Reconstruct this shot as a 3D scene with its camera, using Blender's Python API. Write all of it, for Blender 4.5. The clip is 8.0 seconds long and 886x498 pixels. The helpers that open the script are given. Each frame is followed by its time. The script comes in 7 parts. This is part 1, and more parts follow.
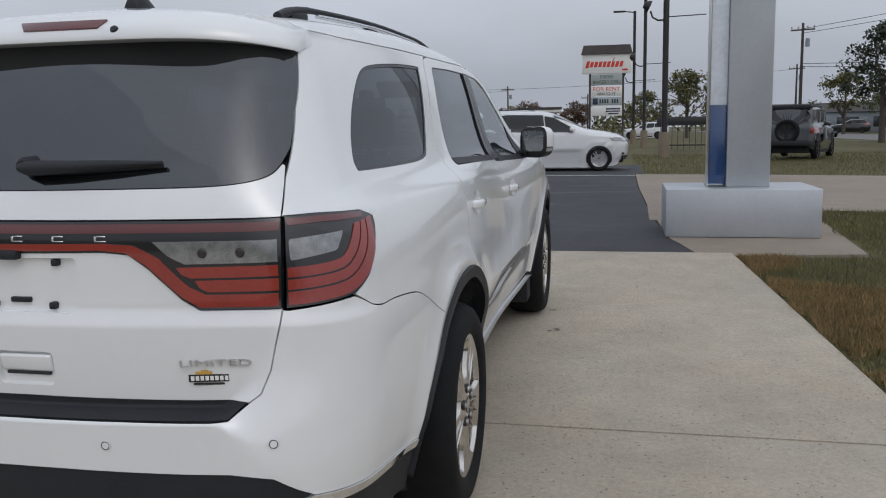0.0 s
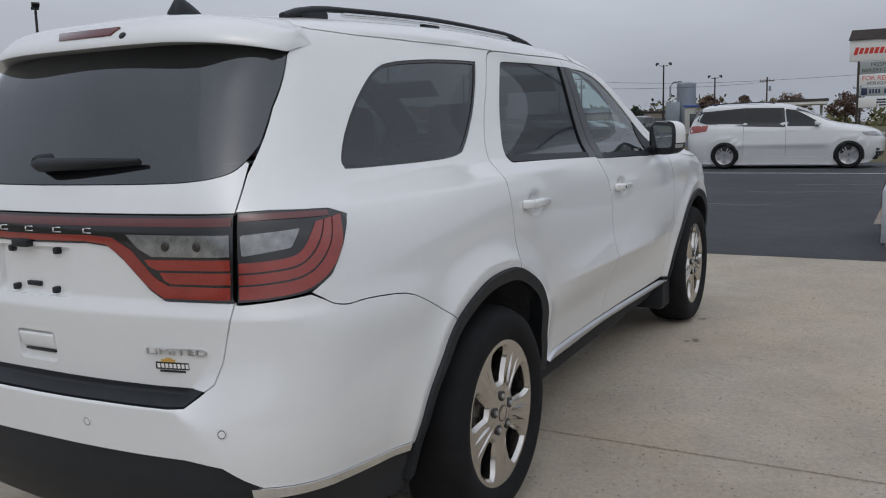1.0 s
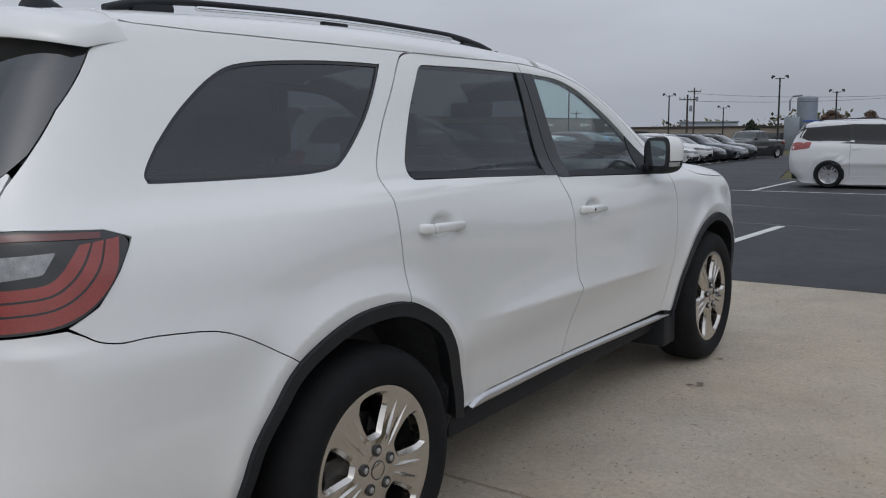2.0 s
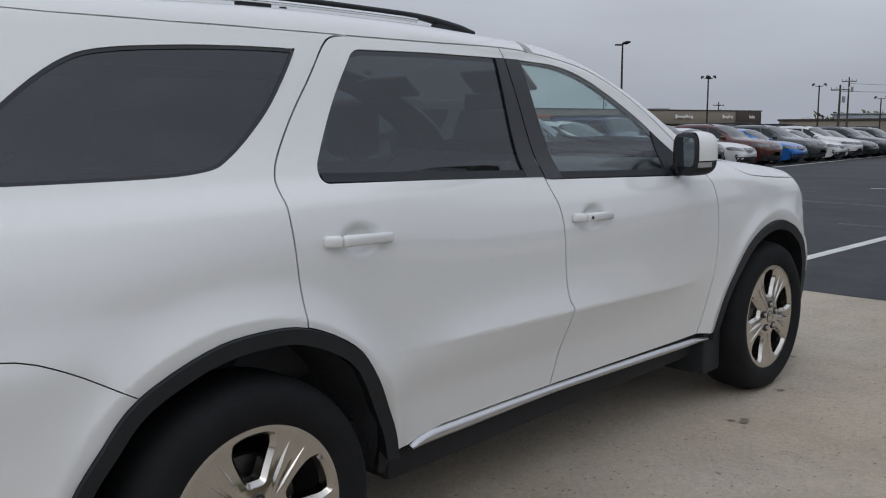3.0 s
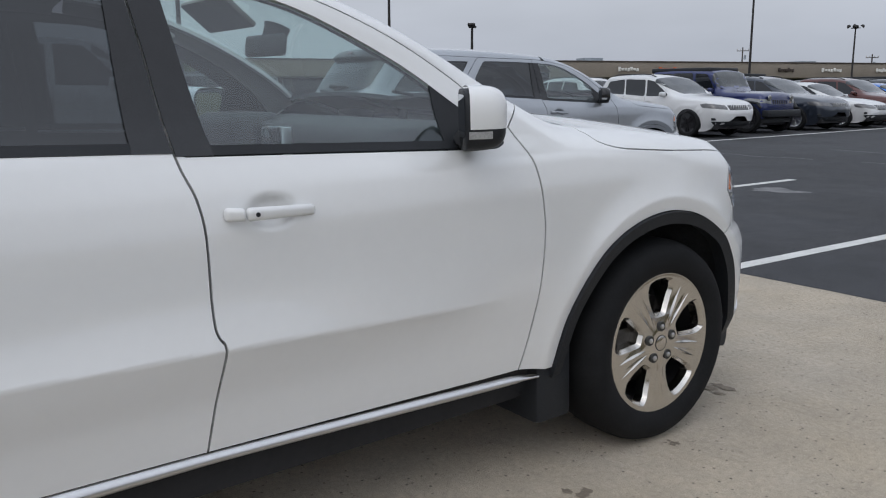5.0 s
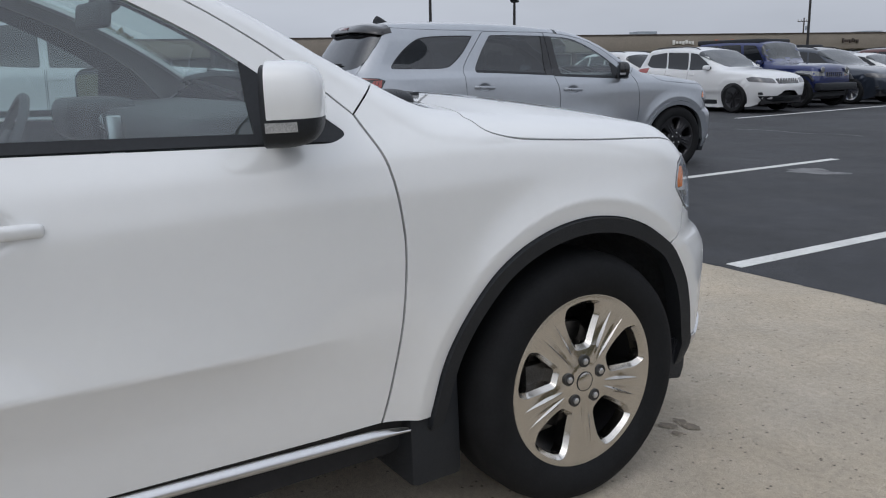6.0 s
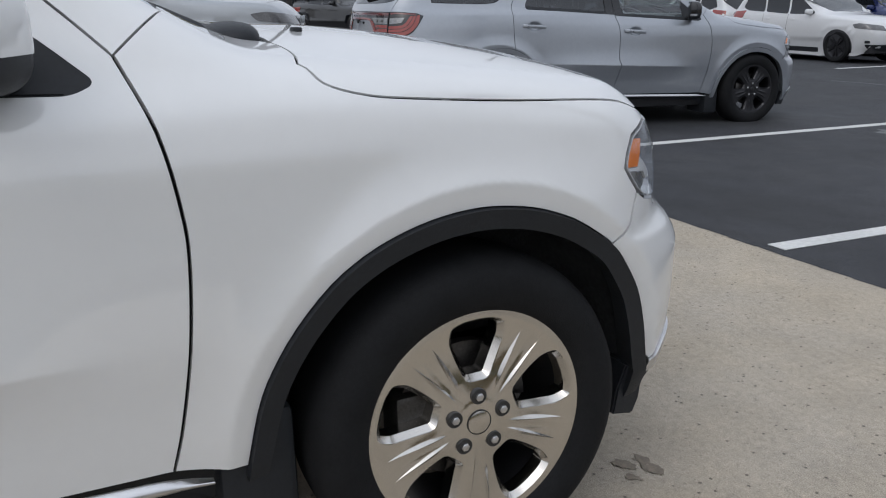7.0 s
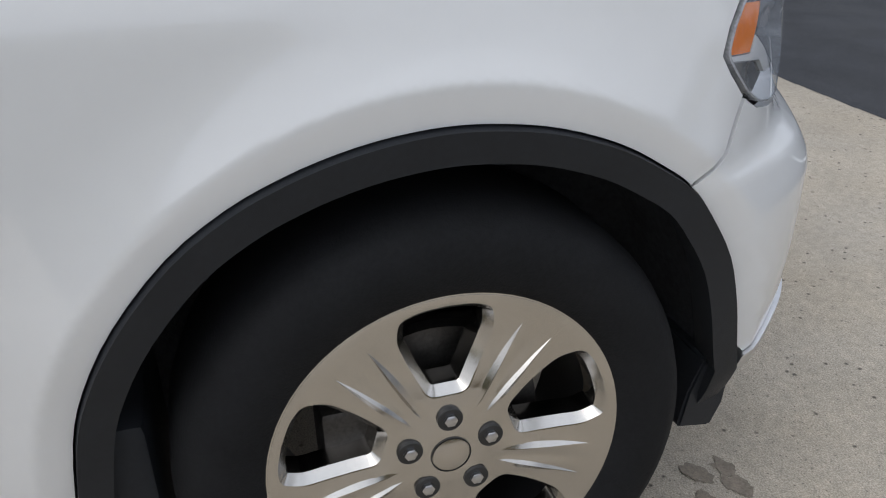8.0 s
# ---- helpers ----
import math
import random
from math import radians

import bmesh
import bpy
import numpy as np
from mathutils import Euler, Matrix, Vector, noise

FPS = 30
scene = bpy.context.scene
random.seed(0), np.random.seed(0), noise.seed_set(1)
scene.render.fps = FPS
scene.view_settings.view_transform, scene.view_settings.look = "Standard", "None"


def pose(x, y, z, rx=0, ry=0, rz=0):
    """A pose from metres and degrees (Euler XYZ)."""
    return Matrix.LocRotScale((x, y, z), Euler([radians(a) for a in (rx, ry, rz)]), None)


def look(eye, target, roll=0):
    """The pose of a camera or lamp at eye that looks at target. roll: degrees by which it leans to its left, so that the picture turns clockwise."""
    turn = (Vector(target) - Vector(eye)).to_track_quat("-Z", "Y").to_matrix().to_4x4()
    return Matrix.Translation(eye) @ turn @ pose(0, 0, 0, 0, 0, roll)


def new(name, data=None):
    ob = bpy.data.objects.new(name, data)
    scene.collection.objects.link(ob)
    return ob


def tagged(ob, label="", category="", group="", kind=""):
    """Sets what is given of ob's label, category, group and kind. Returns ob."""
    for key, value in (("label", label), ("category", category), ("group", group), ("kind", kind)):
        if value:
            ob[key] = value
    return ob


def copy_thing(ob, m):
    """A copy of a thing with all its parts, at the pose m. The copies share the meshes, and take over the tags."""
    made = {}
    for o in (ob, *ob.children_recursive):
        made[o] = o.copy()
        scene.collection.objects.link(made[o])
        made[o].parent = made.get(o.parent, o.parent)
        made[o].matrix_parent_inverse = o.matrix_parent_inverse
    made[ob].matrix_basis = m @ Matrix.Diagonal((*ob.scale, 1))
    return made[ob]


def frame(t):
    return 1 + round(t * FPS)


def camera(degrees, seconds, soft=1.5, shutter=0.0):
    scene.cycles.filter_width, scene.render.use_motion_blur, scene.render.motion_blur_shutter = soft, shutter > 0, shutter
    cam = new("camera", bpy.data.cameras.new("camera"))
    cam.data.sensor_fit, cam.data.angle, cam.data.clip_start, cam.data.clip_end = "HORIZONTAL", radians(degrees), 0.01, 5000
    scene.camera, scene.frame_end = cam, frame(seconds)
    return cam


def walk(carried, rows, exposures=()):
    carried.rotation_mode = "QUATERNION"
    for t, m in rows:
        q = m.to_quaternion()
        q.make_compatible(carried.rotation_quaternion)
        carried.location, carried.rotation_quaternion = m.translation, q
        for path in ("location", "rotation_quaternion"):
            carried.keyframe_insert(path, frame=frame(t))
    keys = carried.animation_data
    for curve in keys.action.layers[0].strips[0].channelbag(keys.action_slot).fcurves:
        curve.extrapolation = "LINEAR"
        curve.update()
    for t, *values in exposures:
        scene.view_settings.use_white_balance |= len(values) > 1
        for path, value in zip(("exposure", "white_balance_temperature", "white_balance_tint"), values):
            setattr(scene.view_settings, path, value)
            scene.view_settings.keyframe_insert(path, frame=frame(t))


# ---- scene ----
from mathutils.geometry import delaunay_2d_cdt

cam = camera(55.0, 8.0, 1.1)
PATH = [
    (0, (1.502, -2.993, 1.5), (1.081, -1.067, 1.163), -1.4),
    (0.2, (1.632, -2.914, 1.508), (1.092, -1.022, 1.151), -0.9),
    (0.3, (1.707, -2.874, 1.498), (1.077, -1.009, 1.14), -1.2),
    (0.5, (1.887, -2.848, 1.494), (1.07, -1.053, 1.158), -2.5),
    (1, (2.181, -2.645, 1.478), (1.222, -0.921, 1.149), -2.3),
    (1.5, (2.392, -2.282, 1.477), (1.386, -0.583, 1.16), -1.7),
    (2.8, (2.781, -1.278, 1.404), (1.378, 0.116, 1.102), -1.3),
    (3, (2.793, -1.127, 1.441), (1.383, 0.258, 1.132), -1.4),
    (3.5, (2.87, -0.683, 1.403), (1.402, 0.637, 1.081), -1.5),
    (4, (2.926, -0.292, 1.4), (1.407, 0.969, 1.083), -1.5),
    (4.5, (2.935, 0.142, 1.391), (1.393, 1.37, 1.053), -1.6),
    (5.8, (2.813, 1.321, 1.38), (1.149, 2.323, 0.904), -2.0),
    (6, (2.733, 1.452, 1.353), (1.075, 2.477, 0.904), -2.5),
    (6.5, (2.625, 1.865, 1.315), (0.979, 2.885, 0.814), -2.0),
    (7, (2.445, 2.238, 1.31), (0.717, 3.062, 0.732), -1.2),
    (7.3, (2.239, 2.434, 1.304), (0.477, 3.061, 0.597), -1.8),
    (7.5, (2.13, 2.531, 1.279), (0.367, 3.13, 0.549), -1.8),
    (8, (1.848, 2.77, 1.207), (0.138, 3.271, 0.298), -1.8),
]
walk(cam, [(t, look(eye, target, roll)) for t, eye, target, roll in PATH], [(0, -.43), (1.5, -.57), (3, -.55), (4.5, -.34), (6, -.26), (7.5, -.27), (8, -.13)])


# ---- world and light: an overcast day ----
world = bpy.data.worlds.new("overcast_sky")
scene.world = world
world.use_nodes = True
wn, wl = world.node_tree.nodes, world.node_tree.links
sky = wn.new("ShaderNodeTexSky")
sky.sky_type, sky.sun_disc = "NISHITA", False
sky.sun_elevation, sky.sun_rotation = radians(48), radians(150)
sky.air_density, sky.dust_density = 1.0, 6.0
grey = wn.new("ShaderNodeHueSaturation")
grey.inputs["Saturation"].default_value = 0.25
coord = wn.new("ShaderNodeTexCoord")
split = wn.new("ShaderNodeSeparateXYZ")
wl.new(coord.outputs["Generated"], split.inputs[0])
rise = wn.new("ShaderNodeValToRGB")
rise.color_ramp.elements[0].position, rise.color_ramp.elements[0].color = 0.0, (.55, .595, .685, 1)
rise.color_ramp.elements[1].position, rise.color_ramp.elements[1].color = 1.0, (.78, .86, 1.01, 1)
for stop, shade in ((.12, (.605, .652, .748, 1)), (.30, (.65, .705, .82, 1)), (.60, (.72, .795, .94, 1))):
    rise.color_ramp.elements.new(stop).color = shade
wl.new(split.outputs["Z"], rise.inputs[0])
clouds = wn.new("ShaderNodeTexNoise")
clouds.inputs["Scale"].default_value, clouds.inputs["Detail"].default_value = 2.2, 5.0
stretch = wn.new("ShaderNodeMapping")
stretch.inputs["Scale"].default_value = (1, 1, 3.5)
wl.new(coord.outputs["Generated"], stretch.inputs[0])
wl.new(stretch.outputs[0], clouds.inputs["Vector"])
veil = wn.new("ShaderNodeMapRange")
veil.inputs["From Min"].default_value, veil.inputs["From Max"].default_value = .3, .7
veil.inputs["To Min"].default_value, veil.inputs["To Max"].default_value = .88, 1.12
wl.new(clouds.outputs["Fac"], veil.inputs["Value"])
cover = wn.new("ShaderNodeVectorMath")
cover.operation = "SCALE"
wl.new(rise.outputs[0], cover.inputs[0])
wl.new(veil.outputs[0], cover.inputs["Scale"])
under, above = wn["Background"], wn.new("ShaderNodeBackground")
wl.new(sky.outputs[0], grey.inputs["Color"])
wl.new(grey.outputs[0], under.inputs["Color"])
under.inputs["Strength"].default_value = 0.05
wl.new(cover.outputs[0], above.inputs["Color"])
above.inputs["Strength"].default_value = 0.95
both = wn.new("ShaderNodeAddShader")
wl.new(under.outputs[0], both.inputs[0])
wl.new(above.outputs[0], both.inputs[1])
wl.new(both.outputs[0], wn["World Output"].inputs["Surface"])
sun = new("sun", bpy.data.lights.new("sun", "SUN"))
sun.data.energy, sun.data.angle, sun.data.color = 0.4, radians(110), (.97, .985, 1)
sun.matrix_world = look((5, 2, 14), (0, 0, 0))


# ---- materials ----
def mat(name, color, rough=.5, metal=0.0, vary=0.0, scale=4.0, bump=0.0, grain=150.0, coat=0.0, emit=0.0, spec=.5, rough_vary=0.0, each=0.0, coat_ior=1.5):
    """A Principled material whose colour wanders at two scales, with fine relief."""
    m = bpy.data.materials.new(name)
    m.use_nodes = True
    n, l = m.node_tree.nodes, m.node_tree.links
    b = n["Principled BSDF"]
    b.inputs["Base Color"].default_value = (*color, 1)
    b.inputs["Roughness"].default_value, b.inputs["Metallic"].default_value = rough, metal
    b.inputs["Specular IOR Level"].default_value = spec
    b.inputs["Coat Weight"].default_value, b.inputs["Coat Roughness"].default_value = coat, .012
    b.inputs["Coat IOR"].default_value = coat_ior
    if emit:
        b.inputs["Emission Color"].default_value, b.inputs["Emission Strength"].default_value = (*color, 1), emit
    where = n.new("ShaderNodeTexCoord")
    if vary or rough_vary or each:
        big, small = n.new("ShaderNodeTexNoise"), n.new("ShaderNodeTexNoise")
        for tex, s in ((big, scale), (small, scale * 9)):
            tex.inputs["Scale"].default_value, tex.inputs["Detail"].default_value = s, 4
            l.new(where.outputs["Object"], tex.inputs["Vector"])
        add = n.new("ShaderNodeMath")
        add.operation = "ADD"
        l.new(big.outputs["Fac"], add.inputs[0])
        l.new(small.outputs["Fac"], add.inputs[1])
        span = n.new("ShaderNodeMapRange")
        span.inputs["From Min"].default_value, span.inputs["From Max"].default_value = .7, 1.3
        span.inputs["To Min"].default_value, span.inputs["To Max"].default_value = 1 - vary, 1 + vary
        l.new(add.outputs[0], span.inputs["Value"])
        tint = n.new("ShaderNodeVectorMath")
        tint.operation = "SCALE"
        tint.inputs[0].default_value = color
        factor = span.outputs[0]
        if each:
            info, wide, mul = n.new("ShaderNodeObjectInfo"), n.new("ShaderNodeMapRange"), n.new("ShaderNodeMath")
            wide.inputs["To Min"].default_value, wide.inputs["To Max"].default_value = 1 - each, 1 + each
            mul.operation = "MULTIPLY"
            l.new(info.outputs["Random"], wide.inputs["Value"])
            l.new(wide.outputs[0], mul.inputs[0])
            l.new(factor, mul.inputs[1])
            factor = mul.outputs[0]
        l.new(factor, tint.inputs["Scale"])
        l.new(tint.outputs[0], b.inputs["Base Color"])
        if rough_vary:
            worn = n.new("ShaderNodeMapRange")
            worn.inputs["From Min"].default_value, worn.inputs["From Max"].default_value = .7, 1.3
            worn.inputs["To Min"].default_value, worn.inputs["To Max"].default_value = max(.02, rough - rough_vary), rough + rough_vary
            l.new(add.outputs[0], worn.inputs["Value"])
            l.new(worn.outputs[0], b.inputs["Roughness"])
    if bump:
        tex, rel = n.new("ShaderNodeTexNoise"), n.new("ShaderNodeBump")
        tex.inputs["Scale"].default_value, tex.inputs["Detail"].default_value = grain, 3
        rel.inputs["Strength"].default_value, rel.inputs["Distance"].default_value = bump, .01
        l.new(where.outputs["Object"], tex.inputs["Vector"])
        l.new(tex.outputs["Fac"], rel.inputs["Height"])
        l.new(rel.outputs[0], b.inputs["Normal"])
    return m


def glass_mat(name, tint, gloss=.045, film=0.0):
    """Thin car glass: tinted see-through, with a sharp reflection and a faint film of dust."""
    m = bpy.data.materials.new(name)
    m.use_nodes = True
    n, l = m.node_tree.nodes, m.node_tree.links
    n.remove(n["Principled BSDF"])
    clear, shine, mix, edge = n.new("ShaderNodeBsdfTransparent"), n.new("ShaderNodeBsdfGlossy"), n.new("ShaderNodeMixShader"), n.new("ShaderNodeLayerWeight")
    clear.inputs["Color"].default_value = (*tint, 1)
    shine.inputs["Roughness"].default_value, shine.inputs["Color"].default_value = .015, (.95, .97, 1, 1)
    edge.inputs["Blend"].default_value = .5
    steep, grow = n.new("ShaderNodeMath"), n.new("ShaderNodeMath")
    steep.operation, grow.operation = "POWER", "MULTIPLY_ADD"
    steep.inputs[1].default_value, grow.inputs[1].default_value, grow.inputs[2].default_value = 5, .9, gloss
    l.new(edge.outputs["Facing"], steep.inputs[0])
    l.new(steep.outputs[0], grow.inputs[0])
    l.new(grow.outputs[0], mix.inputs[0])
    l.new(clear.outputs[0], mix.inputs[1])
    l.new(shine.outputs[0], mix.inputs[2])
    dust, veil_mix, streak, span = n.new("ShaderNodeBsdfDiffuse"), n.new("ShaderNodeMixShader"), n.new("ShaderNodeTexNoise"), n.new("ShaderNodeMapRange")
    dust.inputs["Color"].default_value = (.50, .54, .60, 1)
    streak.inputs["Scale"].default_value, streak.inputs["Detail"].default_value = 2.5, 5
    span.inputs["To Min"].default_value, span.inputs["To Max"].default_value = film * .6, film * 1.4
    l.new(streak.outputs["Fac"], span.inputs["Value"])
    l.new(span.outputs[0], veil_mix.inputs[0])
    l.new(mix.outputs[0], veil_mix.inputs[1])
    l.new(dust.outputs[0], veil_mix.inputs[2])
    l.new(veil_mix.outputs[0], n["Material Output"].inputs["Surface"])
    return m


WHITE = mat("white_paint", (.72, .725, .725), .5, vary=.012, scale=3, coat=1.0, spec=.2, rough_vary=.04, coat_ior=1.9)
SILVER = mat("silver_blue_paint", (.33, .352, .385), .3, metal=.5, vary=.03, scale=3, coat=1.0)
BLACK_TRIM = mat("black_plastic", (.017, .019, .0225), .5, vary=.15, scale=12, bump=.15, grain=900, spec=.3)
DARK = mat("dark_inside", (.014, .014, .016), .85, vary=.2, scale=6)
LINER = mat("wheel_liner", (.040, .041, .045), .85, vary=.35, scale=9, bump=.3, grain=120, spec=.2)
GLOSS_BLACK = mat("gloss_black", (.012, .012, .014), .09, coat=.6)
PILLAR = mat("pillar_black", (.015, .016, .019), .25, vary=.1, scale=20)
CHROME = mat("chrome", (.78, .79, .80), .09, metal=1.0, vary=.03, scale=8, rough_vary=.04)
SATIN = mat("satin_chrome", (.62, .62, .63), .28, metal=1.0, vary=.04, scale=9)
WHEEL = mat("polished_alloy", (.60, .575, .54), .17, metal=1.0, vary=.04, scale=14, rough_vary=.05)
WHEEL_DARK = mat("dark_alloy", (.03, .03, .033), .3, metal=.6, vary=.1, scale=14)
TYRE = mat("tyre_rubber", (.0098, .0102, .0112), .75, vary=.25, scale=14, bump=.2, grain=300, spec=.18)
STEEL = mat("brake_steel", (.07, .066, .062), .45, metal=.8, vary=.3, scale=20)
RED_LENS = mat("red_lens", (.25, .024, .015), .14, vary=.12, scale=16, coat=1.0)
RED_DARK = mat("dark_red_lens", (.10, .010, .009), .14, vary=.1, scale=16, coat=1.0)
CLEAR_LENS = mat("clear_lens", (.25, .255, .26), .1, metal=.5, vary=.35, scale=40, coat=1.0)
AMBER = mat("amber_lens", (.80, .22, .045), .16, vary=.08, scale=30, coat=1.0)
LAMP_GREY = mat("lamp_reflector", (.55, .56, .58), .2, metal=.4, vary=.3, scale=30, coat=1.0)
REAR_GLASS = glass_mat("rear_privacy_glass", (.010, .012, .015), .11, .012)
PRIVACY = glass_mat("privacy_glass", (.085, .09, .10), .070, .010)
TINT = glass_mat("light_tinted_glass", (.76, .87, .87), .10, .02)
WINDSHIELD = glass_mat("windshield_glass", (.74, .84, .82), .05)
LENS = glass_mat("lamp_glass", (.93, .94, .95), .05)
MIRROR = mat("mirror_glass", (.55, .58, .6), .02, metal=1.0)
SEAT = mat("grey_leather", (.055, .056, .06), .5, vary=.15, scale=20, bump=.2, grain=260)
DASH = mat("dash_plastic", (.035, .036, .038), .6, vary=.12, scale=30, bump=.2, grain=500)
PALE_TRIM = mat("pale_headliner", (.30, .29, .27), .9, vary=.06, scale=20)
FLAT_SIDE = mat("dark_badge", (.02, .02, .02), .4, vary=.1, scale=40)


# ---- mesh helpers ----
def part(name, data, material, parent=None, label="", at=None):
    """One mesh object, from a bmesh or a mesh, under a thing or a part."""
    if isinstance(data, bmesh.types.BMesh):
        me = bpy.data.meshes.new(name)
        data.to_mesh(me)
        data.free()
    else:
        me = data
    if not me.materials:
        me.materials.append(material)
    ob = new(name, me)
    if parent:
        ob.parent = parent
    if at is not None:
        ob.matrix_basis = at
    return tagged(ob, label) if label else ob


def as_mesh(name, bm):
    me = bpy.data.meshes.new(name)
    bm.to_mesh(me)
    bm.free()
    return me


def empty(name, m, label, category, group="", kind=""):
    ob = new(name)
    ob.empty_display_size = .2
    ob.matrix_basis = m
    return tagged(ob, label, category, group, kind)


def smooth(bm, angle=40):
    for f in bm.faces:
        f.smooth = True
    for e in bm.edges:
        if len(e.link_faces) == 2 and e.calc_face_angle(0) > radians(angle):
            e.smooth = False
    return bm


def boxes(*dims, bevel=0.0, seg=2, m=None):
    """A bmesh of boxes, each (x0, y0, z0, x1, y1, z1), with bevelled edges."""
    bm = bmesh.new()
    for x0, y0, z0, x1, y1, z1 in dims:
        bmesh.ops.create_cube(bm, size=1, matrix=Matrix.Translation(((x0 + x1) / 2, (y0 + y1) / 2, (z0 + z1) / 2)) @ Matrix.Diagonal((x1 - x0, y1 - y0, z1 - z0, 1)))
    if bevel:
        bmesh.ops.bevel(bm, geom=list(bm.edges), offset=bevel, segments=seg, affect="EDGES", profile=.5)
    if m is not None:
        bmesh.ops.transform(bm, matrix=m, verts=bm.verts)
    return smooth(bm)


def lathe(profile, steps=48, axis="X", closed=False):
    """A bmesh turned round an axis: profile of (radius, along)."""
    bm = bmesh.new()
    rings = []
    for k in range(steps):
        a = 2 * math.pi * k / steps
        c, s = math.cos(a), math.sin(a)
        rings.append([bm.verts.new((h, r * c, r * s) if axis == "X" else (r * c, r * s, h)) for r, h in profile])
    n = len(profile)
    for k in range(steps):
        a, b = rings[k], rings[(k + 1) % steps]
        for j in range(n if closed else n - 1):
            q = (a[j], a[(j + 1) % n], b[(j + 1) % n], b[j])
            bm.faces.new(q)
    bmesh.ops.remove_doubles(bm, verts=bm.verts, dist=1e-5)
    bmesh.ops.recalc_face_normals(bm, faces=bm.faces)
    return smooth(bm, 35)


def tube(points, radius, steps=10, flat=1.0):
    """A bmesh tube along points; radius may be a list."""
    bm = bmesh.new()
    pts = [Vector(p) for p in points]
    rad = [float(r) for r in radius] if isinstance(radius, (list, tuple)) else [float(radius)] * len(pts)
    rings = []
    for i, p in enumerate(pts):
        t = (pts[min(i + 1, len(pts) - 1)] - pts[max(i - 1, 0)]).normalized()
        ref = Vector((0, 0, 1)) if abs(t.z) < .95 else Vector((1, 0, 0))
        a = t.cross(ref).normalized()
        b = a.cross(t)
        rings.append([bm.verts.new(p + rad[i] * (a * math.cos(2 * math.pi * k / steps) + flat * b * math.sin(2 * math.pi * k / steps))) for k in range(steps)])
    for i in range(len(rings) - 1):
        for k in range(steps):
            bm.faces.new((rings[i][k], rings[i][(k + 1) % steps], rings[i + 1][(k + 1) % steps], rings[i + 1][k]))
    bm.faces.new(rings[0][::-1])
    bm.faces.new(rings[-1])
    bmesh.ops.recalc_face_normals(bm, faces=bm.faces)
    return smooth(bm, 50)


def spline(points, n=8, closed=False):
    """Catmull-Rom through points."""
    p = [np.asarray(q, float) for q in points]
    m = len(p)
    out = []
    for i in range(m if closed else m - 1):
        a, b, c, d = (p[(i + k) % m] if closed else p[min(max(i + k, 0), m - 1)] for k in (-1, 0, 1, 2))
        for j in range(n):
            t = j / n
            out.append(.5 * (2 * b + (c - a) * t + (2 * a - 5 * b + 4 * c - d) * t * t + (3 * b - a - 3 * c + d) * t ** 3))
    if not closed:
        out.append(p[-1])
    return np.array(out)


def fillet(points, radius, n=6):
    """A closed polygon with rounded corners; radius: one or a list."""
    p = [np.asarray(q, float) for q in points]
    m = len(p)
    rad = radius if isinstance(radius, (list, tuple)) else [radius] * m
    out = []
    for i in range(m):
        a, b, c = p[i - 1], p[i], p[(i + 1) % m]
        if rad[i] <= 0:
            out.append(b)
            continue
        u, v = (a - b), (c - b)
        lu, lv = np.linalg.norm(u), np.linalg.norm(v)
        r = min(rad[i], .49 * lu, .49 * lv)
        s, e = b + u / lu * r, b + v / lv * r
        for j in range(n + 1):
            t = j / n
            out.append((1 - t) ** 2 * s + 2 * t * (1 - t) * b + t * t * e)
    return np.array(out)


def resample(loop, step):
    """A closed loop with edges no longer than step."""
    out = []
    for a, b in zip(loop, np.roll(loop, -1, axis=0)):
        k = max(1, int(math.ceil(np.linalg.norm(b - a) / step)))
        out += [a + (b - a) * j / k for j in range(k)]
    out = np.array(out)
    keep = np.linalg.norm(out - np.roll(out, 1, axis=0), axis=1) > 1e-5
    return out[keep]


def inset(loop, by):
    """Moves a closed loop inwards (for a counter-clockwise one)."""
    area = np.sum(loop[:, 0] * np.roll(loop[:, 1], -1) - loop[:, 1] * np.roll(loop[:, 0], -1))
    t = np.roll(loop, -1, axis=0) - np.roll(loop, 1, axis=0)
    t = t / np.maximum(np.linalg.norm(t, axis=1, keepdims=True), 1e-9)
    return loop + by * np.sign(area) * np.stack([-t[:, 1], t[:, 0]], 1)


def within(p, loops):
    hit = np.zeros(len(p), bool)
    for loop in loops:
        a, b = loop, np.roll(loop, -1, axis=0)
        for (x0, y0), (x1, y1) in zip(a, b):
            if y0 == y1:
                continue
            over = (p[:, 1] > min(y0, y1)) & (p[:, 1] <= max(y0, y1))
            hit ^= over & (p[:, 0] < x0 + (p[:, 1] - y0) * (x1 - x0) / (y1 - y0))
    return hit


